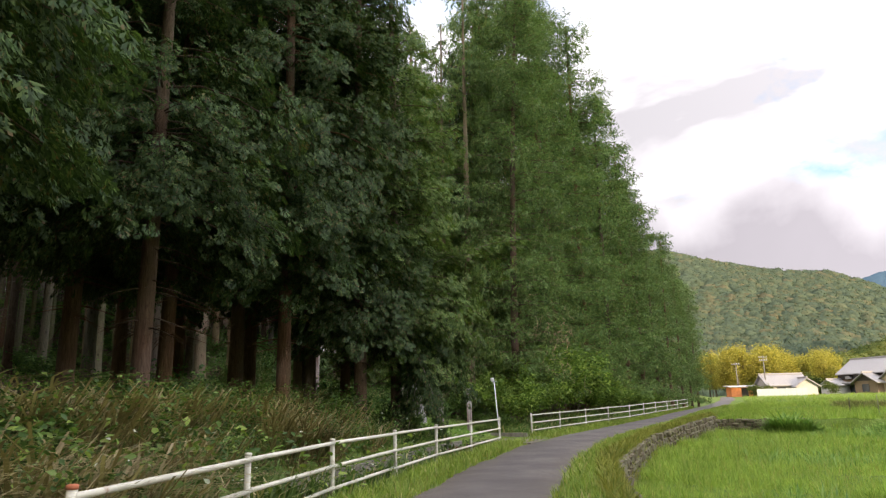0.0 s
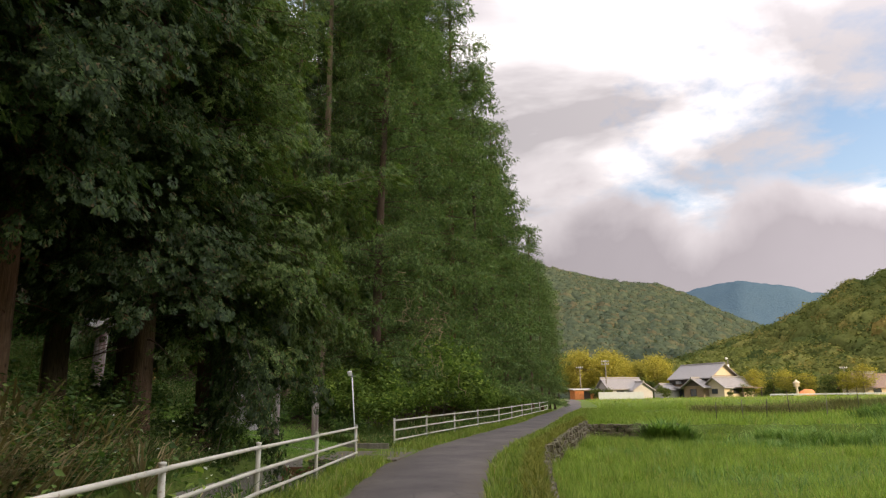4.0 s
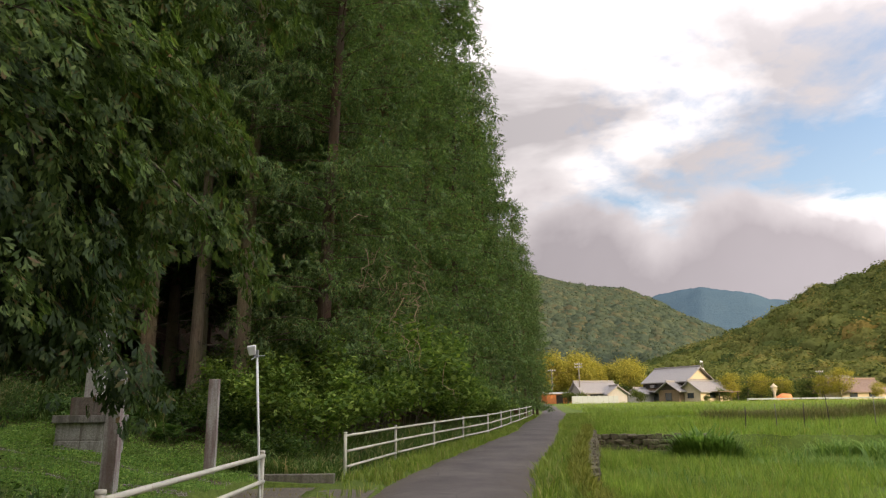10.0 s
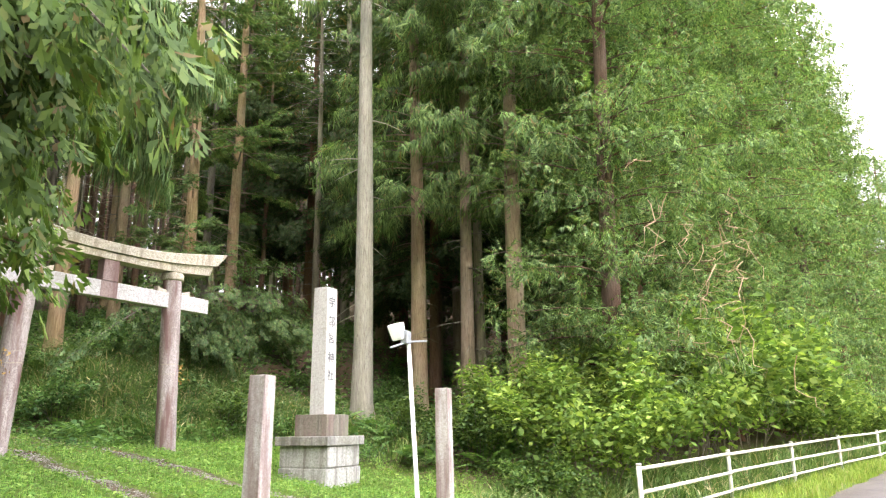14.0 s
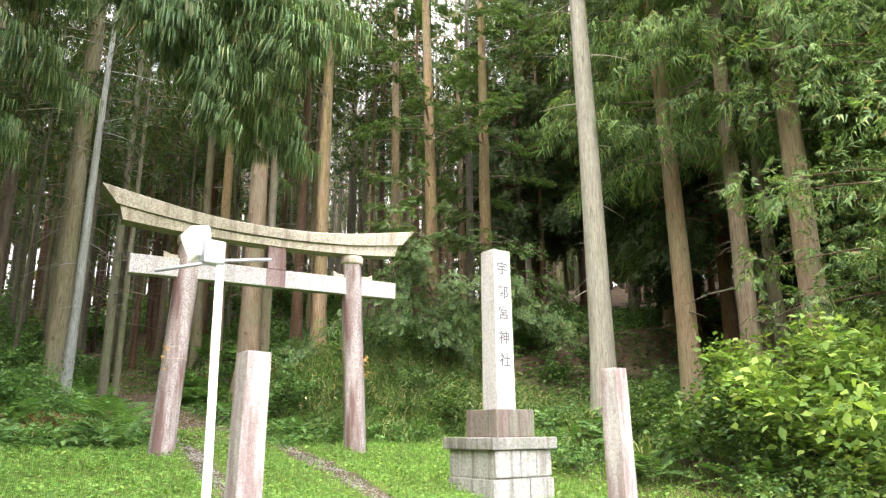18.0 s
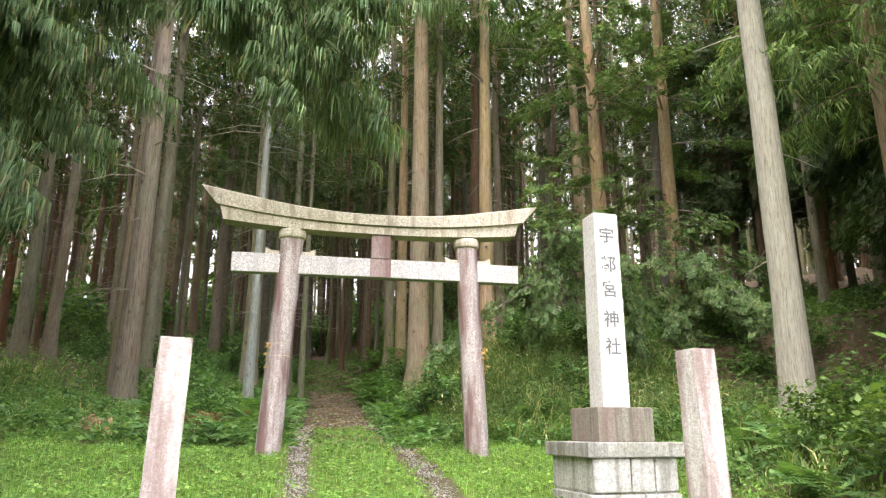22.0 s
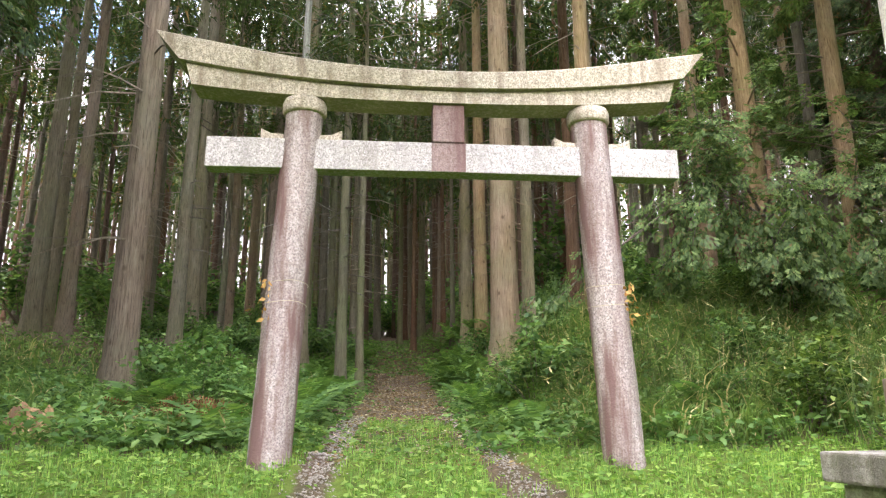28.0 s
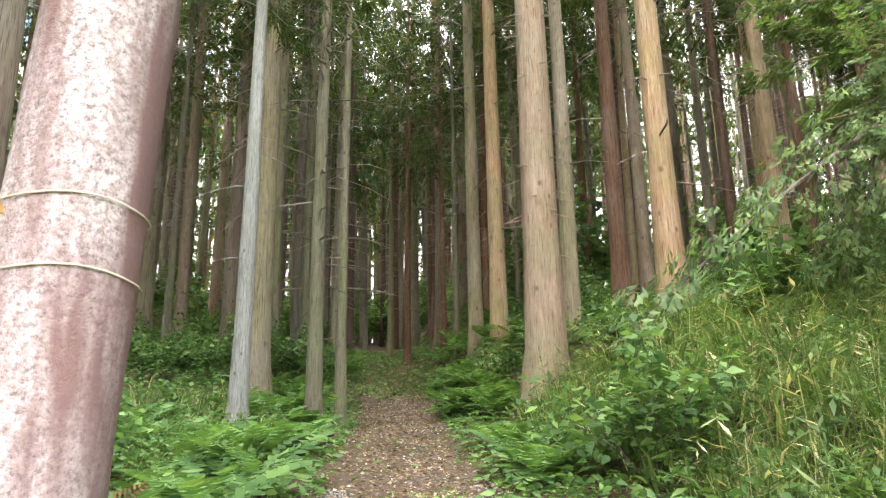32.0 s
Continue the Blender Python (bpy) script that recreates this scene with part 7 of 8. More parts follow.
for x, y, s, n in ((12.5, 44.5, 0.9, 500), (15.5, 43.0, 0.7, 400), (19.5, 46.0, 1.0, 700), (22.0, 53.0, 1.1, 700), (9.5, 41.0, 0.5, 350), (26.0, 49.0, 0.8, 500)):
    P = strew(n, lambda k, yy: x + rng.normal(0, 0.9, k), lambda k: y + rng.normal(0, 0.8, k), rng)
    tufts("weed_clump", "rank dark weed clump standing in the fallow field", P, T_WEED, 0.7 * s, 1.5 * s, M_REED, rng)
P = strew(2600, lambda n, y: np.where(rng.uniform(0, 1, n) < 0.5, -7.87, rng.uniform(-7.7, -5.4, n)), lambda n: rng.uniform(25.45, 30.15, n), rng, lambda x, y: np.where(x < -7.75, 1.0, np.where(y < 25.9, 0.9, 0.12)))
P[:, 2] = np.where(P[:, 0] < -7.75, 0.33, 0.175)
tufts("slab_moss", "yellow-green moss on the slab and kerb edges", P, T_LAWN, 0.02, 0.07, M_MOSSGRASS, rng)
P = strew(1500, lambda n, y: -7.4 + rng.uniform(-0.9, 1.3, n), lambda n: rng.uniform(30.3, 33.0, n), rng)
tufts("corner_weeds", "weeds crowding the corner behind the kerb", P, T_WEED, 0.25, 0.6, M_WEED, rng)
P = strew(2400, lambda n, y: fence_x(y) - rng.uniform(0.1, 1.6, n), lambda n: rng.uniform(30.3, 66, n), rng)
tufts("fence_weeds", "rank weeds behind the farther fence", P, T_WEED, 0.3, 0.75, M_WEED, rng)

# ---------------------------------------------------------------- village across the fields
def gable_roof(bm, x0, x1, y0, y1, z0, rise, over=0.6, thick=0.22, axis="x"):
    """Pitched slab roof with its ridge along an axis."""
    if axis == "x":
        ym = (y0 + y1) / 2
        prof = [(y0 - over, z0 - over * rise / (ym - y0)), (ym, z0 + rise), (y1 + over, z0 - over * rise / (ym - y0))]
        a, b = x0 - over, x1 + over
        rows = [[(x, y, z) for y, z in prof] + [(x, y, z - thick) for y, z in prof[::-1]] for x in (a, b)]
    else:
        xm = (x0 + x1) / 2
        prof = [(x0 - over, z0 - over * rise / (xm - x0)), (xm, z0 + rise), (x1 + over, z0 - over * rise / (xm - x0))]
        a, b = y0 - over, y1 + over
        rows = [[(x, y, z) for x, z in prof] + [(x, y, z - thick) for x, z in prof[::-1]] for y in (a, b)]
    vs = [[bm.verts.new(p) for p in r] for r in rows]
    for i in range(6):
        bm.faces.new([vs[0][i], vs[0][(i + 1) % 6], vs[1][(i + 1) % 6], vs[1][i]])
    bm.faces.new([vs[0][k] for k in (0, 1, 4, 5)])
    bm.faces.new([vs[0][k] for k in (1, 2, 3, 4)])
    bm.faces.new([vs[1][k] for k in (5, 4, 1, 0)])
    bm.faces.new([vs[1][k] for k in (4, 3, 2, 1)])
    bmesh.ops.recalc_face_normals(bm, faces=bm.faces)
    return bm


def tile_ribs(x0, x1, y0, y1, z0, rise, over, axis, step=0.45):
    """Rolls of tiles running down both slopes, as one mesh."""
    bm = bmesh.new()
    if axis == "x":
        ym = (y0 + y1) / 2
        k = rise / (ym - y0)
        for x in np.arange(x0 - over + 0.1, x1 + over, step):
            for s in (-1, 1):
                e = y0 - over if s < 0 else y1 + over
                vs = [bm.verts.new(p) for p in ((x - 0.08, e, z0 - over * k + 0.01), (x + 0.08, e, z0 - over * k + 0.01), (x, e, z0 - over * k + 0.09), (x - 0.08, ym, z0 + rise + 0.01), (x + 0.08, ym, z0 + rise + 0.01), (x, ym, z0 + rise + 0.09))]
                bm.faces.new((vs[0], vs[2], vs[5], vs[3]))
                bm.faces.new((vs[2], vs[1], vs[4], vs[5]))
                bm.faces.new((vs[0], vs[1], vs[2]))
    else:
        xm = (x0 + x1) / 2
        k = rise / (xm - x0)
        for y in np.arange(y0 - over + 0.1, y1 + over, step):
            for s in (-1, 1):
                e = x0 - over if s < 0 else x1 + over
                vs = [bm.verts.new(p) for p in ((e, y - 0.08, z0 - over * k + 0.01), (e, y + 0.08, z0 - over * k + 0.01), (e, y, z0 - over * k + 0.09), (xm, y - 0.08, z0 + rise + 0.01), (xm, y + 0.08, z0 + rise + 0.01), (xm, y, z0 + rise + 0.09))]
                bm.faces.new((vs[0], vs[2], vs[5], vs[3]))
                bm.faces.new((vs[2], vs[1], vs[4], vs[5]))
                bm.faces.new((vs[0], vs[1], vs[2]))
    bmesh.ops.recalc_face_normals(bm, faces=bm.faces)
    return bm


def wing(house, x0, x1, y0, y1, z0, z1, rise, axis, wall_mat, roof_mat, over=0.7, gable_mat=None):
    """One block of a house: walls, gable ends, tiled roof with ridge."""
    part("wall", box(x0, x1, y0, y1, z0, z1, 0.03), wall_mat, house)
    if axis == "x":
        ym = (y0 + y1) / 2
        for xx, dx in ((x0, 0.12), (x1 - 0.12, 0.12)):
            g = bmesh.new()
            a = [g.verts.new(p) for p in ((xx, y0, z1), (xx, y1, z1), (xx, ym, z1 + rise - 0.25), (xx + dx, y0, z1), (xx + dx, y1, z1), (xx + dx, ym, z1 + rise - 0.25))]
            for q in ((0, 1, 2), (5, 4, 3), (0, 3, 4, 1), (1, 4, 5, 2), (2, 5, 3, 0)):
                g.faces.new([a[k] for k in q])
            bmesh.ops.recalc_face_normals(g, faces=g.faces)
            part("gable", g, gable_mat or wall_mat, house)
        rid = box(x0 - over, x1 + over, ym - 0.16, ym + 0.16, z1 + rise - 0.05, z1 + rise + 0.35, 0.05)
    else:
        xm = (x0 + x1) / 2
        for yy, dy in ((y0, 0.12), (y1 - 0.12, 0.12)):
            g = bmesh.new()
            a = [g.verts.new(p) for p in ((x0, yy, z1), (x1, yy, z1), (xm, yy, z1 + rise - 0.25), (x0, yy + dy, z1), (x1, yy + dy, z1), (xm, yy + dy, z1 + rise - 0.25))]
            for q in ((0, 1, 2), (5, 4, 3), (0, 3, 4, 1), (1, 4, 5, 2), (2, 5, 3, 0)):
                g.faces.new([a[k] for k in q])
            bmesh.ops.recalc_face_normals(g, faces=g.faces)
            part("gable", g, gable_mat or wall_mat, house)
        rid = box(xm - 0.16, xm + 0.16, y0 - over, y1 + over, z1 + rise - 0.05, z1 + rise + 0.35, 0.05)
    rf = part("roof", gable_roof(bmesh.new(), x0, x1, y0, y1, z1, rise, over, 0.2, axis), roof_mat, house, "tiled pitched roof")
    part("tiling", tile_ribs(x0, x1, y0, y1, z1, rise, over, axis), roof_mat, rf)["kind"] = "stuff"
    part("ridge", rid, roof_mat, rf)


def pane_front(house, x, y, z, w, h, face="y", n=2):
    """Window with frame, sash bars and panes on a wall that looks to -y or +x or -x."""
    turn = {"y": 0, "x": 90, "-x": -90}[face]
    m = pose(x, y, z, 0, 0, turn)
    fr = bmesh.new()
    for a in ((-w / 2 - 0.06, -w / 2, 0, h), (w / 2, w / 2 + 0.06, 0, h), (-w / 2 - 0.06, w / 2 + 0.06, -0.06, 0), (-w / 2 - 0.06, w / 2 + 0.06, h, h + 0.06)):
        add_box(fr, a[0], a[1], -0.08, 0.05, a[2], a[3])
    for q in range(1, n):
        add_box(fr, -w / 2 + w * q / n - 0.03, -w / 2 + w * q / n + 0.03, -0.06, 0.05, 0, h)
    wd = part("window", fr, M_DARKWOOD, house, at=m)
    for q in range(n):
        part("pane", box(-w / 2 + w * q / n + 0.03, -w / 2 + w * (q + 1) / n - 0.03, -0.03, 0.02, 0.0, h), M_GLASS, wd)


farm = thing("farmhouse", "two-storey farmhouse with grey tiled roofs and cream gable", "house", pose(47.0, 192, 2.9, 0, 0, -54))
wing(farm, -8.0, 4.2, -1.0, 8.5, 0, 5.6, 3.0, "x", M_WOODWALL, M_TILE, 1.0, M_PLASTER)
wing(farm, -1.5, 4.5, -4.5, 0.5, 0, 3.0, 1.9, "y", M_WOODWALL, M_TILE, 0.8, M_DARKWOOD)
wing(farm, 3.5, 9.0, -2.5, 8.5, 0, 3.0, 2.0, "y", M_PLASTER, M_TILE, 0.9, M_PLASTER)
wing(farm, -10.5, -6.0, -5.5, -1.0, 0, 2.5, 1.2, "y", M_PLASTERW, M_TILE, 0.5)
# the unlit side's shade is put into a darker wall colour
part("upper_wall", box(-8.05, 4.0, -1.08, -1.0, 3.6, 5.5), M_DARKWOOD, farm, "board upper wall with the side's shade in its dark colour")
part("porch_roof", box(-6.5, -1.4, -2.6, -0.9, 3.0, 3.2, 0.03, pose(0, 0, 0, 8, 0, 0)), M_TILE, farm)
part("veranda_roof", box(9.0, 12.0, 0.5, 8.5, 2.3, 2.45, 0.03), M_WOODWALL, farm)
for xx in (11.7,):
    for yy in (0.8, 8.0):
        part("veranda_post", box(xx - 0.08, xx + 0.08, yy - 0.08, yy + 0.08, 0, 2.3), M_DARKWOOD, farm)
for xx in (-7.8, -3.6):
    pane_front(farm, xx, -1.1, 3.9, 2.2, 1.1, "y", 3)
pane_front(farm, -4.2, -1.05, 0.4, 3.2, 1.9, "y", 4)
pane_front(farm, 1.5, -4.55, 0.5, 1.8, 1.7, "y", 2)
pane_front(farm, 6.3, -2.55, 1.0, 1.6, 1.1, "y", 2)
pane_front(farm, 9.05, 2.0, 1.0, 2.0, 1.1, "x", 2)
part("balcony_box", box(-6.2, -4.9, -1.9, -1.1, 3.7, 4.4, 0.03), M_GREYMETAL, farm)

small_house = thing("small_house", "low white-walled house with pale tiled roof", "house", pose(26.0, 184, 2.8, 0, 0, 15))
wing(small_house, -4.5, 4.5, -2.5, 4.5, 0, 2.9, 2.2, "x", M_PLASTERW, M_TILE, 0.7)
wing(small_house, 1.0, 5.8, -4.5, 0.5, 0, 2.4, 1.6, "y", M_PLASTERW, M_TILE, 0.6)
pane_front(small_house, -1.6, -2.55, 0.9, 1.8, 1.1, "y", 2)
wallp = thing("panel_fence", "pale blue-white steel panel fence by the yard", "fence", pose(24.5, 176, 2.7, 0, 0, 8))
for q in range(9):
    part("panel", box(-5.4 + q * 1.2, -4.26 + q * 1.2, -0.03, 0.03, 0.05, 1.75, 0.01), M_BLUEGREY, wallp)
    part("post", box(-5.46 + q * 1.2, -5.38 + q * 1.2, -0.05, 0.05, -0.2, 1.85), M_GREYMETAL, wallp)
shed = thing("shed", "orange-lit wooden shed with a pale sheet roof", "shed", pose(17.0, 186, 2.9, 0, 0, 12))
part("wall", box(-3.2, 3.2, -2, 2, 0, 2.4, 0.03), M_ORANGE, shed)
part("roof", box(-3.8, 3.8, -2.6, 2.6, 2.4, 2.6, 0.03, pose(0, 0, 0, 4, 0, 0)), M_PLASTERW, shed)
part("door", box(-0.8, 0.8, -2.06, -1.98, 0, 2.0), M_DARKWOOD, shed)
right_house = thing("long_house", "long low house with brown tiled roof", "house", pose(92.0, 196, 2.7, 0, 0, 18))
wing(right_house, -7, 7, -3, 4, 0, 2.9, 2.6, "x", M_PLASTER, M_TILE_BROWN, 0.9)
wing(right_house, -4.5, 1.5, -0.5, 5.5, 3.0, 4.4, 1.8, "x", M_PLASTERW, M_TILE, 0.7)
pane_front(right_house, -3, -3.05, 0.8, 2.2, 1.2, "y", 2)
pane_front(right_house, 3, -3.05, 0.8, 2.2, 1.2, "y", 2)
car = thing("car", "white car parked beside the long house", "car", pose(101, 190, 2.9, 0, 0, 20))
cb = bmesh.new()
prof = [(-1.9, 0.3), (-1.9, 0.85), (-1.1, 0.95), (-0.5, 1.5), (0.9, 1.52), (1.6, 0.98), (1.9, 0.9), (1.95, 0.3)]
va = [[cb.verts.new((x, s * 0.8, z)) for x, z in prof] for s in (-1, 1)]
for i in range(8):
    cb.faces.new([va[0][i], va[0][(i + 1) % 8], va[1][(i + 1) % 8], va[1][i]])
cb.faces.new(va[0][::-1])
cb.faces.new(va[1])
bmesh.ops.recalc_face_normals(cb, faces=cb.faces)
bmesh.ops.bevel(cb, geom=list(cb.edges), offset=0.06, segments=2, affect="EDGES")
part("body", cb, M_CAR, car)
part("window", box(-0.7, 1.2, -0.815, 0.815, 1.0, 1.38, 0.03), M_GLASS, car)
for xx in (-1.2, 1.2):
    for yy in (-0.72, 0.72):
        part("wheel", tube("wheel", [(xx, yy - 0.1, 0.32), (xx, yy - 0.09, 0.32), (xx, yy + 0.09, 0.32), (xx, yy + 0.1, 0.32)], [0.25, 0.32, 0.32, 0.25], 16, M_TYRE), None, car)
rail = thing("guardrail", "low white guardrail along the village road", "guardrail", pose(60, 178, 2.8))
for q in range(16):
    x = -1 + q * 3.0
    part("beam", box(x, x + 2.95, -0.04, 0.04, 0.42, 0.75, 0.02, pose(0, 0, 0, 0, 0, 1)), M_BLUEGREY, rail)
    part("post", box(x, x + 0.1, 0.02, 0.12, -0.2, 0.75), M_BLUEGREY, rail)
tarp = thing("tarp_heap", "heap covered with an orange sheet", "tarpaulin", pose(68.5, 181, 2.8))
tb = bmesh.new()
bmesh.ops.create_icosphere(tb, subdivisions=3, radius=1.0)
for vv in tb.verts:
    nz = noise.noise(vv.co * 1.7)
    vv.co = Vector((vv.co.x * 2.3 * (1 + 0.2 * nz), vv.co.y * 1.6, max(-0.05, vv.co.z * (1.75 + 0.4 * nz))))
part("sheet", tb, M_ORANGE, tarp, smooth=True)
lantern = thing("stone_lantern", "pale stone lantern on a stepped base", "lantern", pose(66.0, 180, 2.8))
part("base", box(-0.7, 0.7, -0.7, 0.7, 0, 0.6, 0.05), M_PLASTER, lantern)
part("shaft", tube("shaft", [(0, 0, 0.6), (0, 0, 1.5), (0, 0, 2.4)], [0.32, 0.24, 0.34], 12, M_PLASTER), None, lantern)
part("fire_box", box(-0.5, 0.5, -0.5, 0.5, 2.4, 3.2, 0.05), M_PLASTER, lantern)
part("cap", tube("cap", [(0, 0, 3.2), (0, 0, 3.3), (0, 0, 3.75), (0, 0, 4.1)], [0.95, 0.9, 0.3, 0.08], 8, M_PLASTER), None, lantern)


def utility_pole(label, x, y, h, arms, z=2.8, siren=False):
    up = thing("utility_pole", label, "utility pole", pose(x, y, z))
    part("pole", tube("pole", [(0, 0, -0.5), (0, 0, h * 0.5), (0.05, 0, h)], [0.17, 0.15, 0.11], 10, M_CONC), None, up)
    for q in range(arms):
        part("crossarm", box(-0.9, 0.9, -0.05, 0.05, h - 0.5 - 0.7 * q, h - 0.38 - 0.7 * q), M_GREYMETAL, up)
        for k in (-0.8, -0.3, 0.3, 0.8):
            part("insulator", box(k - 0.06, k + 0.06, -0.06, 0.06, h - 0.38 - 0.7 * q, h - 0.15 - 0.7 * q, 0.02), M_WHITE, up)
    if siren:
        part("horn", tube("horn", [(-0.5, 0, h - 0.1), (0, 0, h - 0.1), (0.15, 0, h - 0.1)], [0.35, 0.15, 0.1], 12, M_WHITE), None, up)
        part("control_box", box(-0.25, 0.25, -0.35, -0.1, h - 2.6, h - 1.7, 0.03), M_WHITE, up)
    return up


utility_pole("concrete utility pole with crossarms beside the small house", 22.0, 182, 9.6, 2)
utility_pole("slim pole with loudspeaker horn behind the farmhouse", 56.5, 199, 10.4, 0, 2.9, True)
utility_pole("utility pole among the golden trees", 16.5, 190, 8.6, 1)
utility_pole("utility pole beside the long house", 83.5, 194, 7.6, 1)
for a, b, lab in (((56.5, 199, 8.5), (83.5, 194, 9.0), "thin overhead wire strung between poles"), ((83.5, 194, 9.0), (150, 200, 9.5), "overhead wire running along the valley"), ((22, 182, 11.5), (16.5, 190, 10.9), "overhead wire above the sheds")):
    s = np.linspace(0, 1, 16)[:, None]
    p = np.array(a) * (1 - s) + np.array(b) * s
    p[:, 2] -= 0.9 * np.sin(np.pi * s[:, 0])
    tagged(new("overhead_wire", tube("overhead_wire", p, 0.03, 4, M_DARKWOOD)), lab, "wire")


def leafy_tree(label, seed, h, w, leaves, size, mat, name="tree", trunk_h=0.35):
    rng = np.random.default_rng(seed)
    th = thing(name, label, "tree")
    me, axis, thick = trunk_mesh("trunk", h * 0.8, 0.05 * w + 0.08, M_BARK_GREY, seed, 0.03, 8, 7)
    part("trunk", me, None, th)
    clumps = rng.normal(0, 1, (26, 3))
    clumps /= np.linalg.norm(clumps, axis=1, keepdims=True)
    clumps = clumps * rng.uniform(0.35, 1, (26, 1)) * (w, w, h * (1 - trunk_h) / 2) + (0, 0, h * (1 + trunk_h) / 2)
    paths = [np.linspace(0, 1, 4)[:, None] * (c - (0, 0, h * 0.4)) + (0, 0, h * 0.4) for c in clumps]
    part("branchwork", limb_mesh("branchwork", paths, 0.03, M_TWIG, 3), None, th)["kind"] = "stuff"
    k = rng.integers(0, 26, leaves)
    at = clumps[k] + rng.normal(0, 0.24, (leaves, 3)) * (w, w, h * 0.3)
    v, f = scatter(*LEAF_Q, at, frames_of(rng.normal(0, 1, (leaves, 3)), rng.uniform(0, 6, leaves)), rng.uniform(size * 0.6, size * 1.4, leaves))
    part("crown", np_mesh("crown", v, f, mat), None, th)
    return th


gold = leafy_tree("golden sunlit tree at the village edge", 91, 9, 3.2, 5200, 0.32, M_GOLD)
gold_low = leafy_tree("round golden-green tree in the sun", 92, 5.5, 2.3, 3400, 0.26, M_GOLD, trunk_h=0.25)
green = leafy_tree("dark green garden tree by the houses", 93, 4.5, 2.4, 2600, 0.3, M_FARTREE, trunk_h=0.1)
rng = np.random.default_rng(33)
for q in range(34):
    put(gold, rng.uniform(12, 46), rng.uniform(205, 245), rng.uniform(0.7, 1.5), rng.uniform(0, 360))
for x, y, s in ((59.5, 190, 1.15), (85.5, 189, 1.3), (82.0, 190, 1.0), (93, 187, 0.7), (62, 196, 0.8), (71, 200, 1.2), (76, 198, 1.0), (107, 197, 1.2)):
    put(gold_low, x, y, s, x * 13)
for x, y, s in ((21.5, 178, 0.6), (19.0, 181, 0.7), (36.5, 186, 0.7), (56.5, 186, 0.7), (51, 181, 0.35), (70, 206, 1.6), (78, 206, 1.8), (88, 208, 1.7), (64, 209, 1.7), (98, 208, 1.8), (112, 205, 1.8), (30, 200, 1.1), (36, 204, 1.3)):
    put(green, x, y, s, x * 17)
for src in (gold, gold_low, green):
    drop_source(src)

# ---------------------------------------------------------------- dry stone walls of the terraces
def rock(seed, sx, sy, sz):
    bm = bmesh.new()
    bmesh.ops.create_cube(bm, size=1.0)
    bmesh.ops.bevel(bm, geom=list(bm.edges), offset=0.16, segments=1, affect="EDGES")
    rr = random.Random(seed)
    for v in bm.verts:
        v.co = Vector((v.co.x * sx * rr.uniform(0.68, 1.12), v.co.y * sy * rr.uniform(0.68, 1.12), v.co.z * sz * rr.uniform(0.66, 1.12)))
    return bm_mesh("stone", bm, M_WALLSTONE)


ROCKS = [rock(q, 0.36, 0.42 + 0.05 * (q % 3), 0.27 + 0.03 * (q % 2)) for q in range(8)]
rng = np.random.default_rng(44)


def stone_wall(label, y0, y1, xf, bottom, top, step):
    w = thing("stone_wall", label, "stone wall", pose(float(xf(y0)), y0, 0), kind="structure")
    wi = w.matrix_basis.inverted()
    y = y0
    while y < y1:
        b, t = float(bottom(y)), float(top(y))
        z, r = t - 0.13, 0
        while z > b - 0.1:
            yy = y + rng.normal(0, 0.04) + 0.2 * (r % 2)
            o = part("stone", ROCKS[int(rng.integers(0, 8))], None, w)
            o.matrix_basis = wi @ pose(float(xf(yy)) + 0.02 + 0.05 * r + rng.normal(0, 0.03), yy, z, rng.uniform(-9, 9), rng.uniform(-9, 9), rng.uniform(-14, 14))
            z -= 0.245
            r += 1
        y += step
    return w


stone_wall("mossy dry stone wall holding up the lane", 5.0, 50.2, lambda y: wall_x(y) + 0.02, lambda y: field_z(y), lambda y: road_z(y) + 0.05, 0.46)
tw = thing("terrace_wall", "dark dry stone terrace wall at the field step", "stone wall", pose(2.6, 50.2, 0), kind="structure")
ti = tw.matrix_basis.inverted()
for q in range(13):
    for r in range(4):
        x = 2.7 + q * 0.42 + 0.2 * (r % 2)
        y = 50.9 - 0.18 * max(0, x - 4) - 0.06 * (4 - r)
        o = part("stone", ROCKS[int(rng.integers(0, 8))], None, tw)
        o.matrix_basis = ti @ pose(x, y + rng.normal(0, 0.04), -0.45 + r * 0.245, rng.uniform(-9, 9), rng.uniform(-9, 9), 90 + rng.uniform(-14, 14))

# net posts in the fields
for q, (x, y, h) in enumerate(((17.2, 57, 1.9), (13.6, 55.5, 1.5), (15.3, 56, 1.5), (19.2, 56, 1.9), (22.2, 58, 2.1), (24.5, 57, 1.7), (11.7, 55, 1.4), (27.5, 60, 1.8))):
    st = thing("field_stake", "thin leaning pole for a field net", "stake", pose(x, y, float(ground_z(x, y)) - 0.1, rng.uniform(-4, 4), rng.uniform(-4, 4), 0), "net stakes in the field")
    part("pole", tube("pole", [(0, 0, 0), (0.01, 0, h * 0.5), (0, 0.01, h)], 0.025, 6, M_CONC if q % 2 else M_DARKWOOD), None, st)

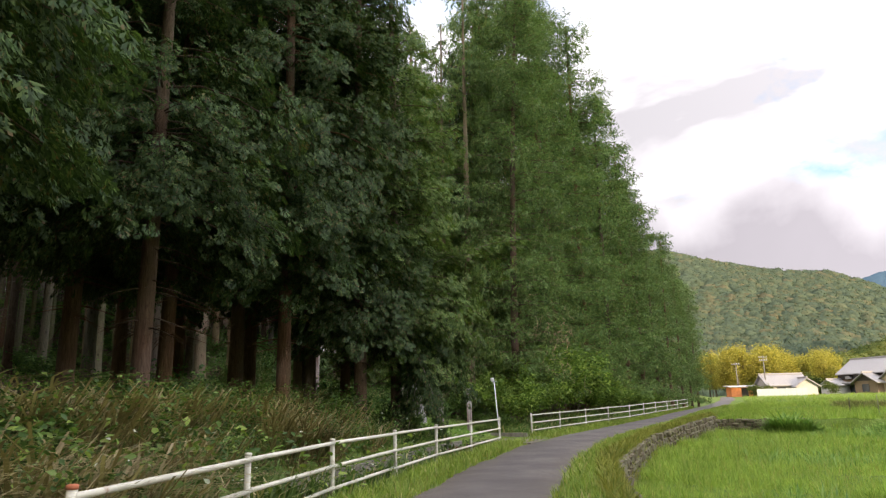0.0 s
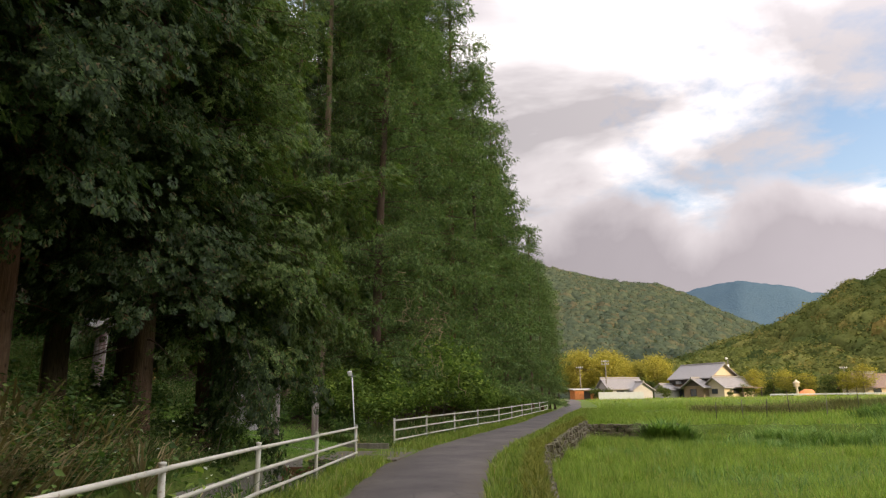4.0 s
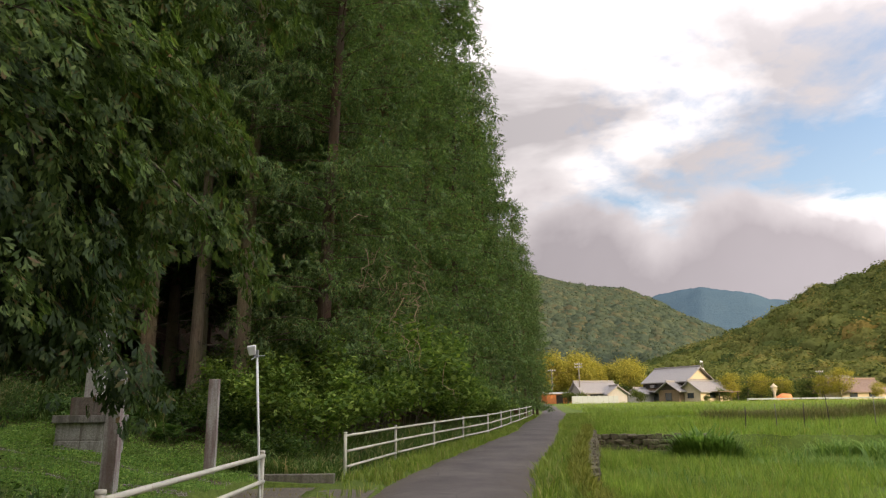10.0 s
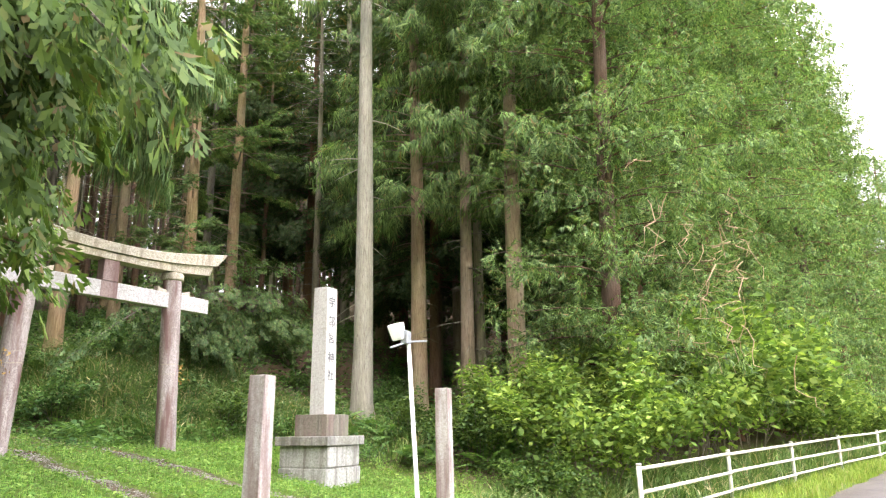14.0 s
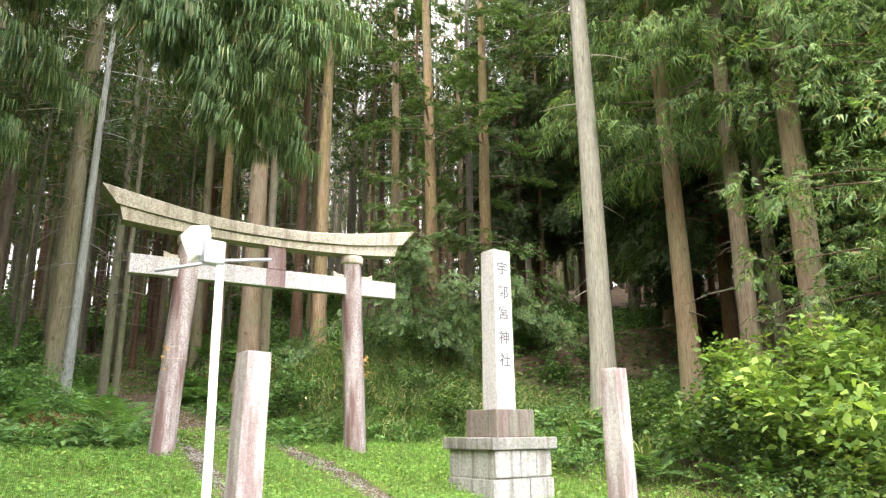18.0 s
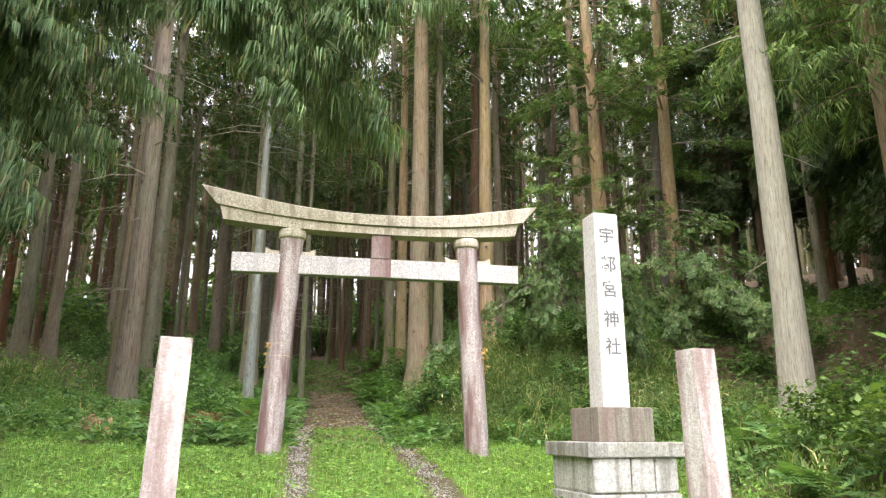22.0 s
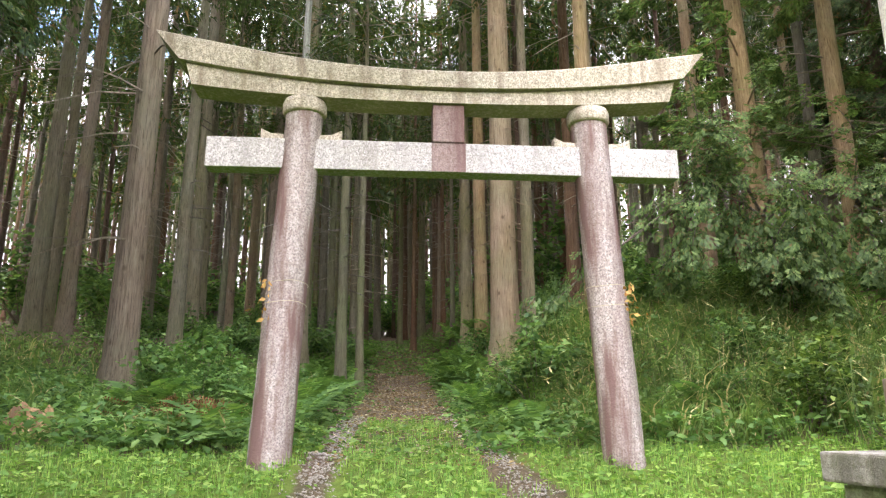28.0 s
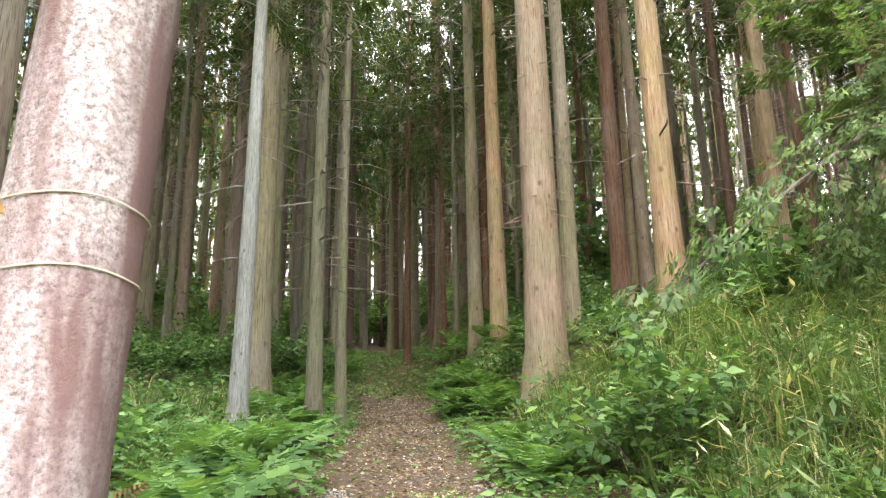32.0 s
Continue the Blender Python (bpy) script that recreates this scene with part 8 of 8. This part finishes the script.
# stump, brown fern heap and fallen log under the cedars
def stump(label, x, y, r, h, seed):
    bm = bmesh.new()
    bmesh.ops.create_cone(bm, cap_ends=True, segments=22, radius1=r, radius2=r * 0.72, depth=h, matrix=Matrix.Translation((0, 0, h / 2)))
    bmesh.ops.subdivide_edges(bm, edges=[e for e in bm.edges if abs(e.verts[0].co.z - e.verts[1].co.z) > 0.1], cuts=3)
    for v in bm.verts:
        a = math.atan2(v.co.y, v.co.x)
        k = 1 + 0.16 * math.sin(a * 5 + seed) * (1.2 - v.co.z / h) + 0.08 * noise.noise(v.co * 6)
        v.co.x *= k
        v.co.y *= k
        if v.co.z > h * 0.9:
            v.co.z += 0.12 * noise.noise(v.co * 7) + 0.10 * math.cos(a + seed)
    th = thing("tree_stump", label, "stump", pose(x, y, float(ground_z(x, y)) - 0.06, 0, 0, seed * 40))
    part("wood", bm, M_STUMP, th, smooth=True)
    mb = bmesh.new()
    bmesh.ops.create_uvsphere(mb, u_segments=14, v_segments=8, radius=r * 0.62)
    for v in mb.verts:
        v.co = Vector((v.co.x * (1 + 0.3 * noise.noise(v.co * 9)) - r * 0.25, v.co.y, max(-0.02, v.co.z * 0.35) + h * 0.93))
    part("moss_cap", mb, M_MOSSBALL, th, "green moss cushion", smooth=True)


stump("rotting mossy stump with orange broken wood", -15.83, 23.62, 0.27, 0.22, 1)
for q, (dx, dy, h, tilt) in enumerate(((0.16, 0.16, 0.36, -9), (0.20, 0.02, 0.30, -14), (-0.12, -0.2, 0.24, 12))):
    sb = bmesh.new()
    bmesh.ops.create_cone(sb, cap_ends=True, segments=9, radius1=0.11, radius2=0.03, depth=h, matrix=Matrix.Translation((0, 0, h / 2)))
    bmesh.ops.subdivide_edges(sb, edges=list(sb.edges), cuts=2, use_grid_fill=True)
    for v in sb.verts:
        v.co += Vector((noise.noise(v.co * 14 + Vector((q, 0, 0))), noise.noise(v.co * 14 + Vector((0, q, 5))), noise.noise(v.co * 9 + Vector((3, q, 0))))) * 0.045
    st = thing("stump_splinter", "broken orange-brown splinter of rotten wood", "rotten wood", pose(-15.83 + dx, 23.62 + dy, float(ground_z(-15.83 + dx, 23.62 + dy)) - 0.03, tilt, tilt, 0))
    part("wood", sb, M_SPLINTER, st, smooth=False)
stump("brown rotten stump among the ferns", -12.0, 35.1, 0.2, 0.28, 2)
n = 170
P = np.array([(-16.85, 25.04, float(ground_z(-16.85, 25.04)) + 0.17)]) + rng.normal(0, 1, (n, 3)) * (0.22, 0.34, 0.07)
v, f = scatter(*leaflets([((0.1 + 0.8 * i / 8, 0, 0), (0.16 + 0.8 * i / 8, sg * (0.2 - 0.018 * i), -0.02), 0.06) for i in range(8) for sg in (-1, 1)]), P, frames_of(rng.normal(0, 1, (n, 3)) * (1, 1, 0.3), rng.uniform(0, 6, n)), rng.uniform(0.2, 0.42, n))
tagged(new("dead_frond_heap", np_mesh("dead_frond_heap", v, f, M_DEADFROND)), "heap of dead red-brown cedar fronds on the grass", "dead fronds")
log = thing("fallen_log", "fallen log lying on the bank under the cedars", "log", pose(-24.5, 37.6, float(ground_z(-24.5, 37.6)) + 0.08, 0, 0, 20))
part("wood", tube("wood", [(-1.6, 0, 0.1), (-0.5, 0.04, 0.07), (0.8, 0, 0.03), (1.8, -0.05, 0.0)], [0.11, 0.12, 0.11, 0.08], 12, M_CUT), None, log)

# leafless tangle hanging in the edge trees
tangle = thing("dead_vine_tangle", "bleached tangle of dead vines hanging from the cedar", "dead vine", pose(-5.2, 34.6, 4.3))
vines = []
for q in range(34):
    p0 = rng.normal(0, 1, 3) * (0.5, 0.8, 0.9) + (0, 0, 0.6)
    st = np.cumsum(rng.normal(0, 0.13, (8, 3)) + (0, 0, -0.10), axis=0)
    vines.append(p0 + st)
part("vine", limb_mesh("vine", vines, 0.016, M_CUT, 4), None, tangle)
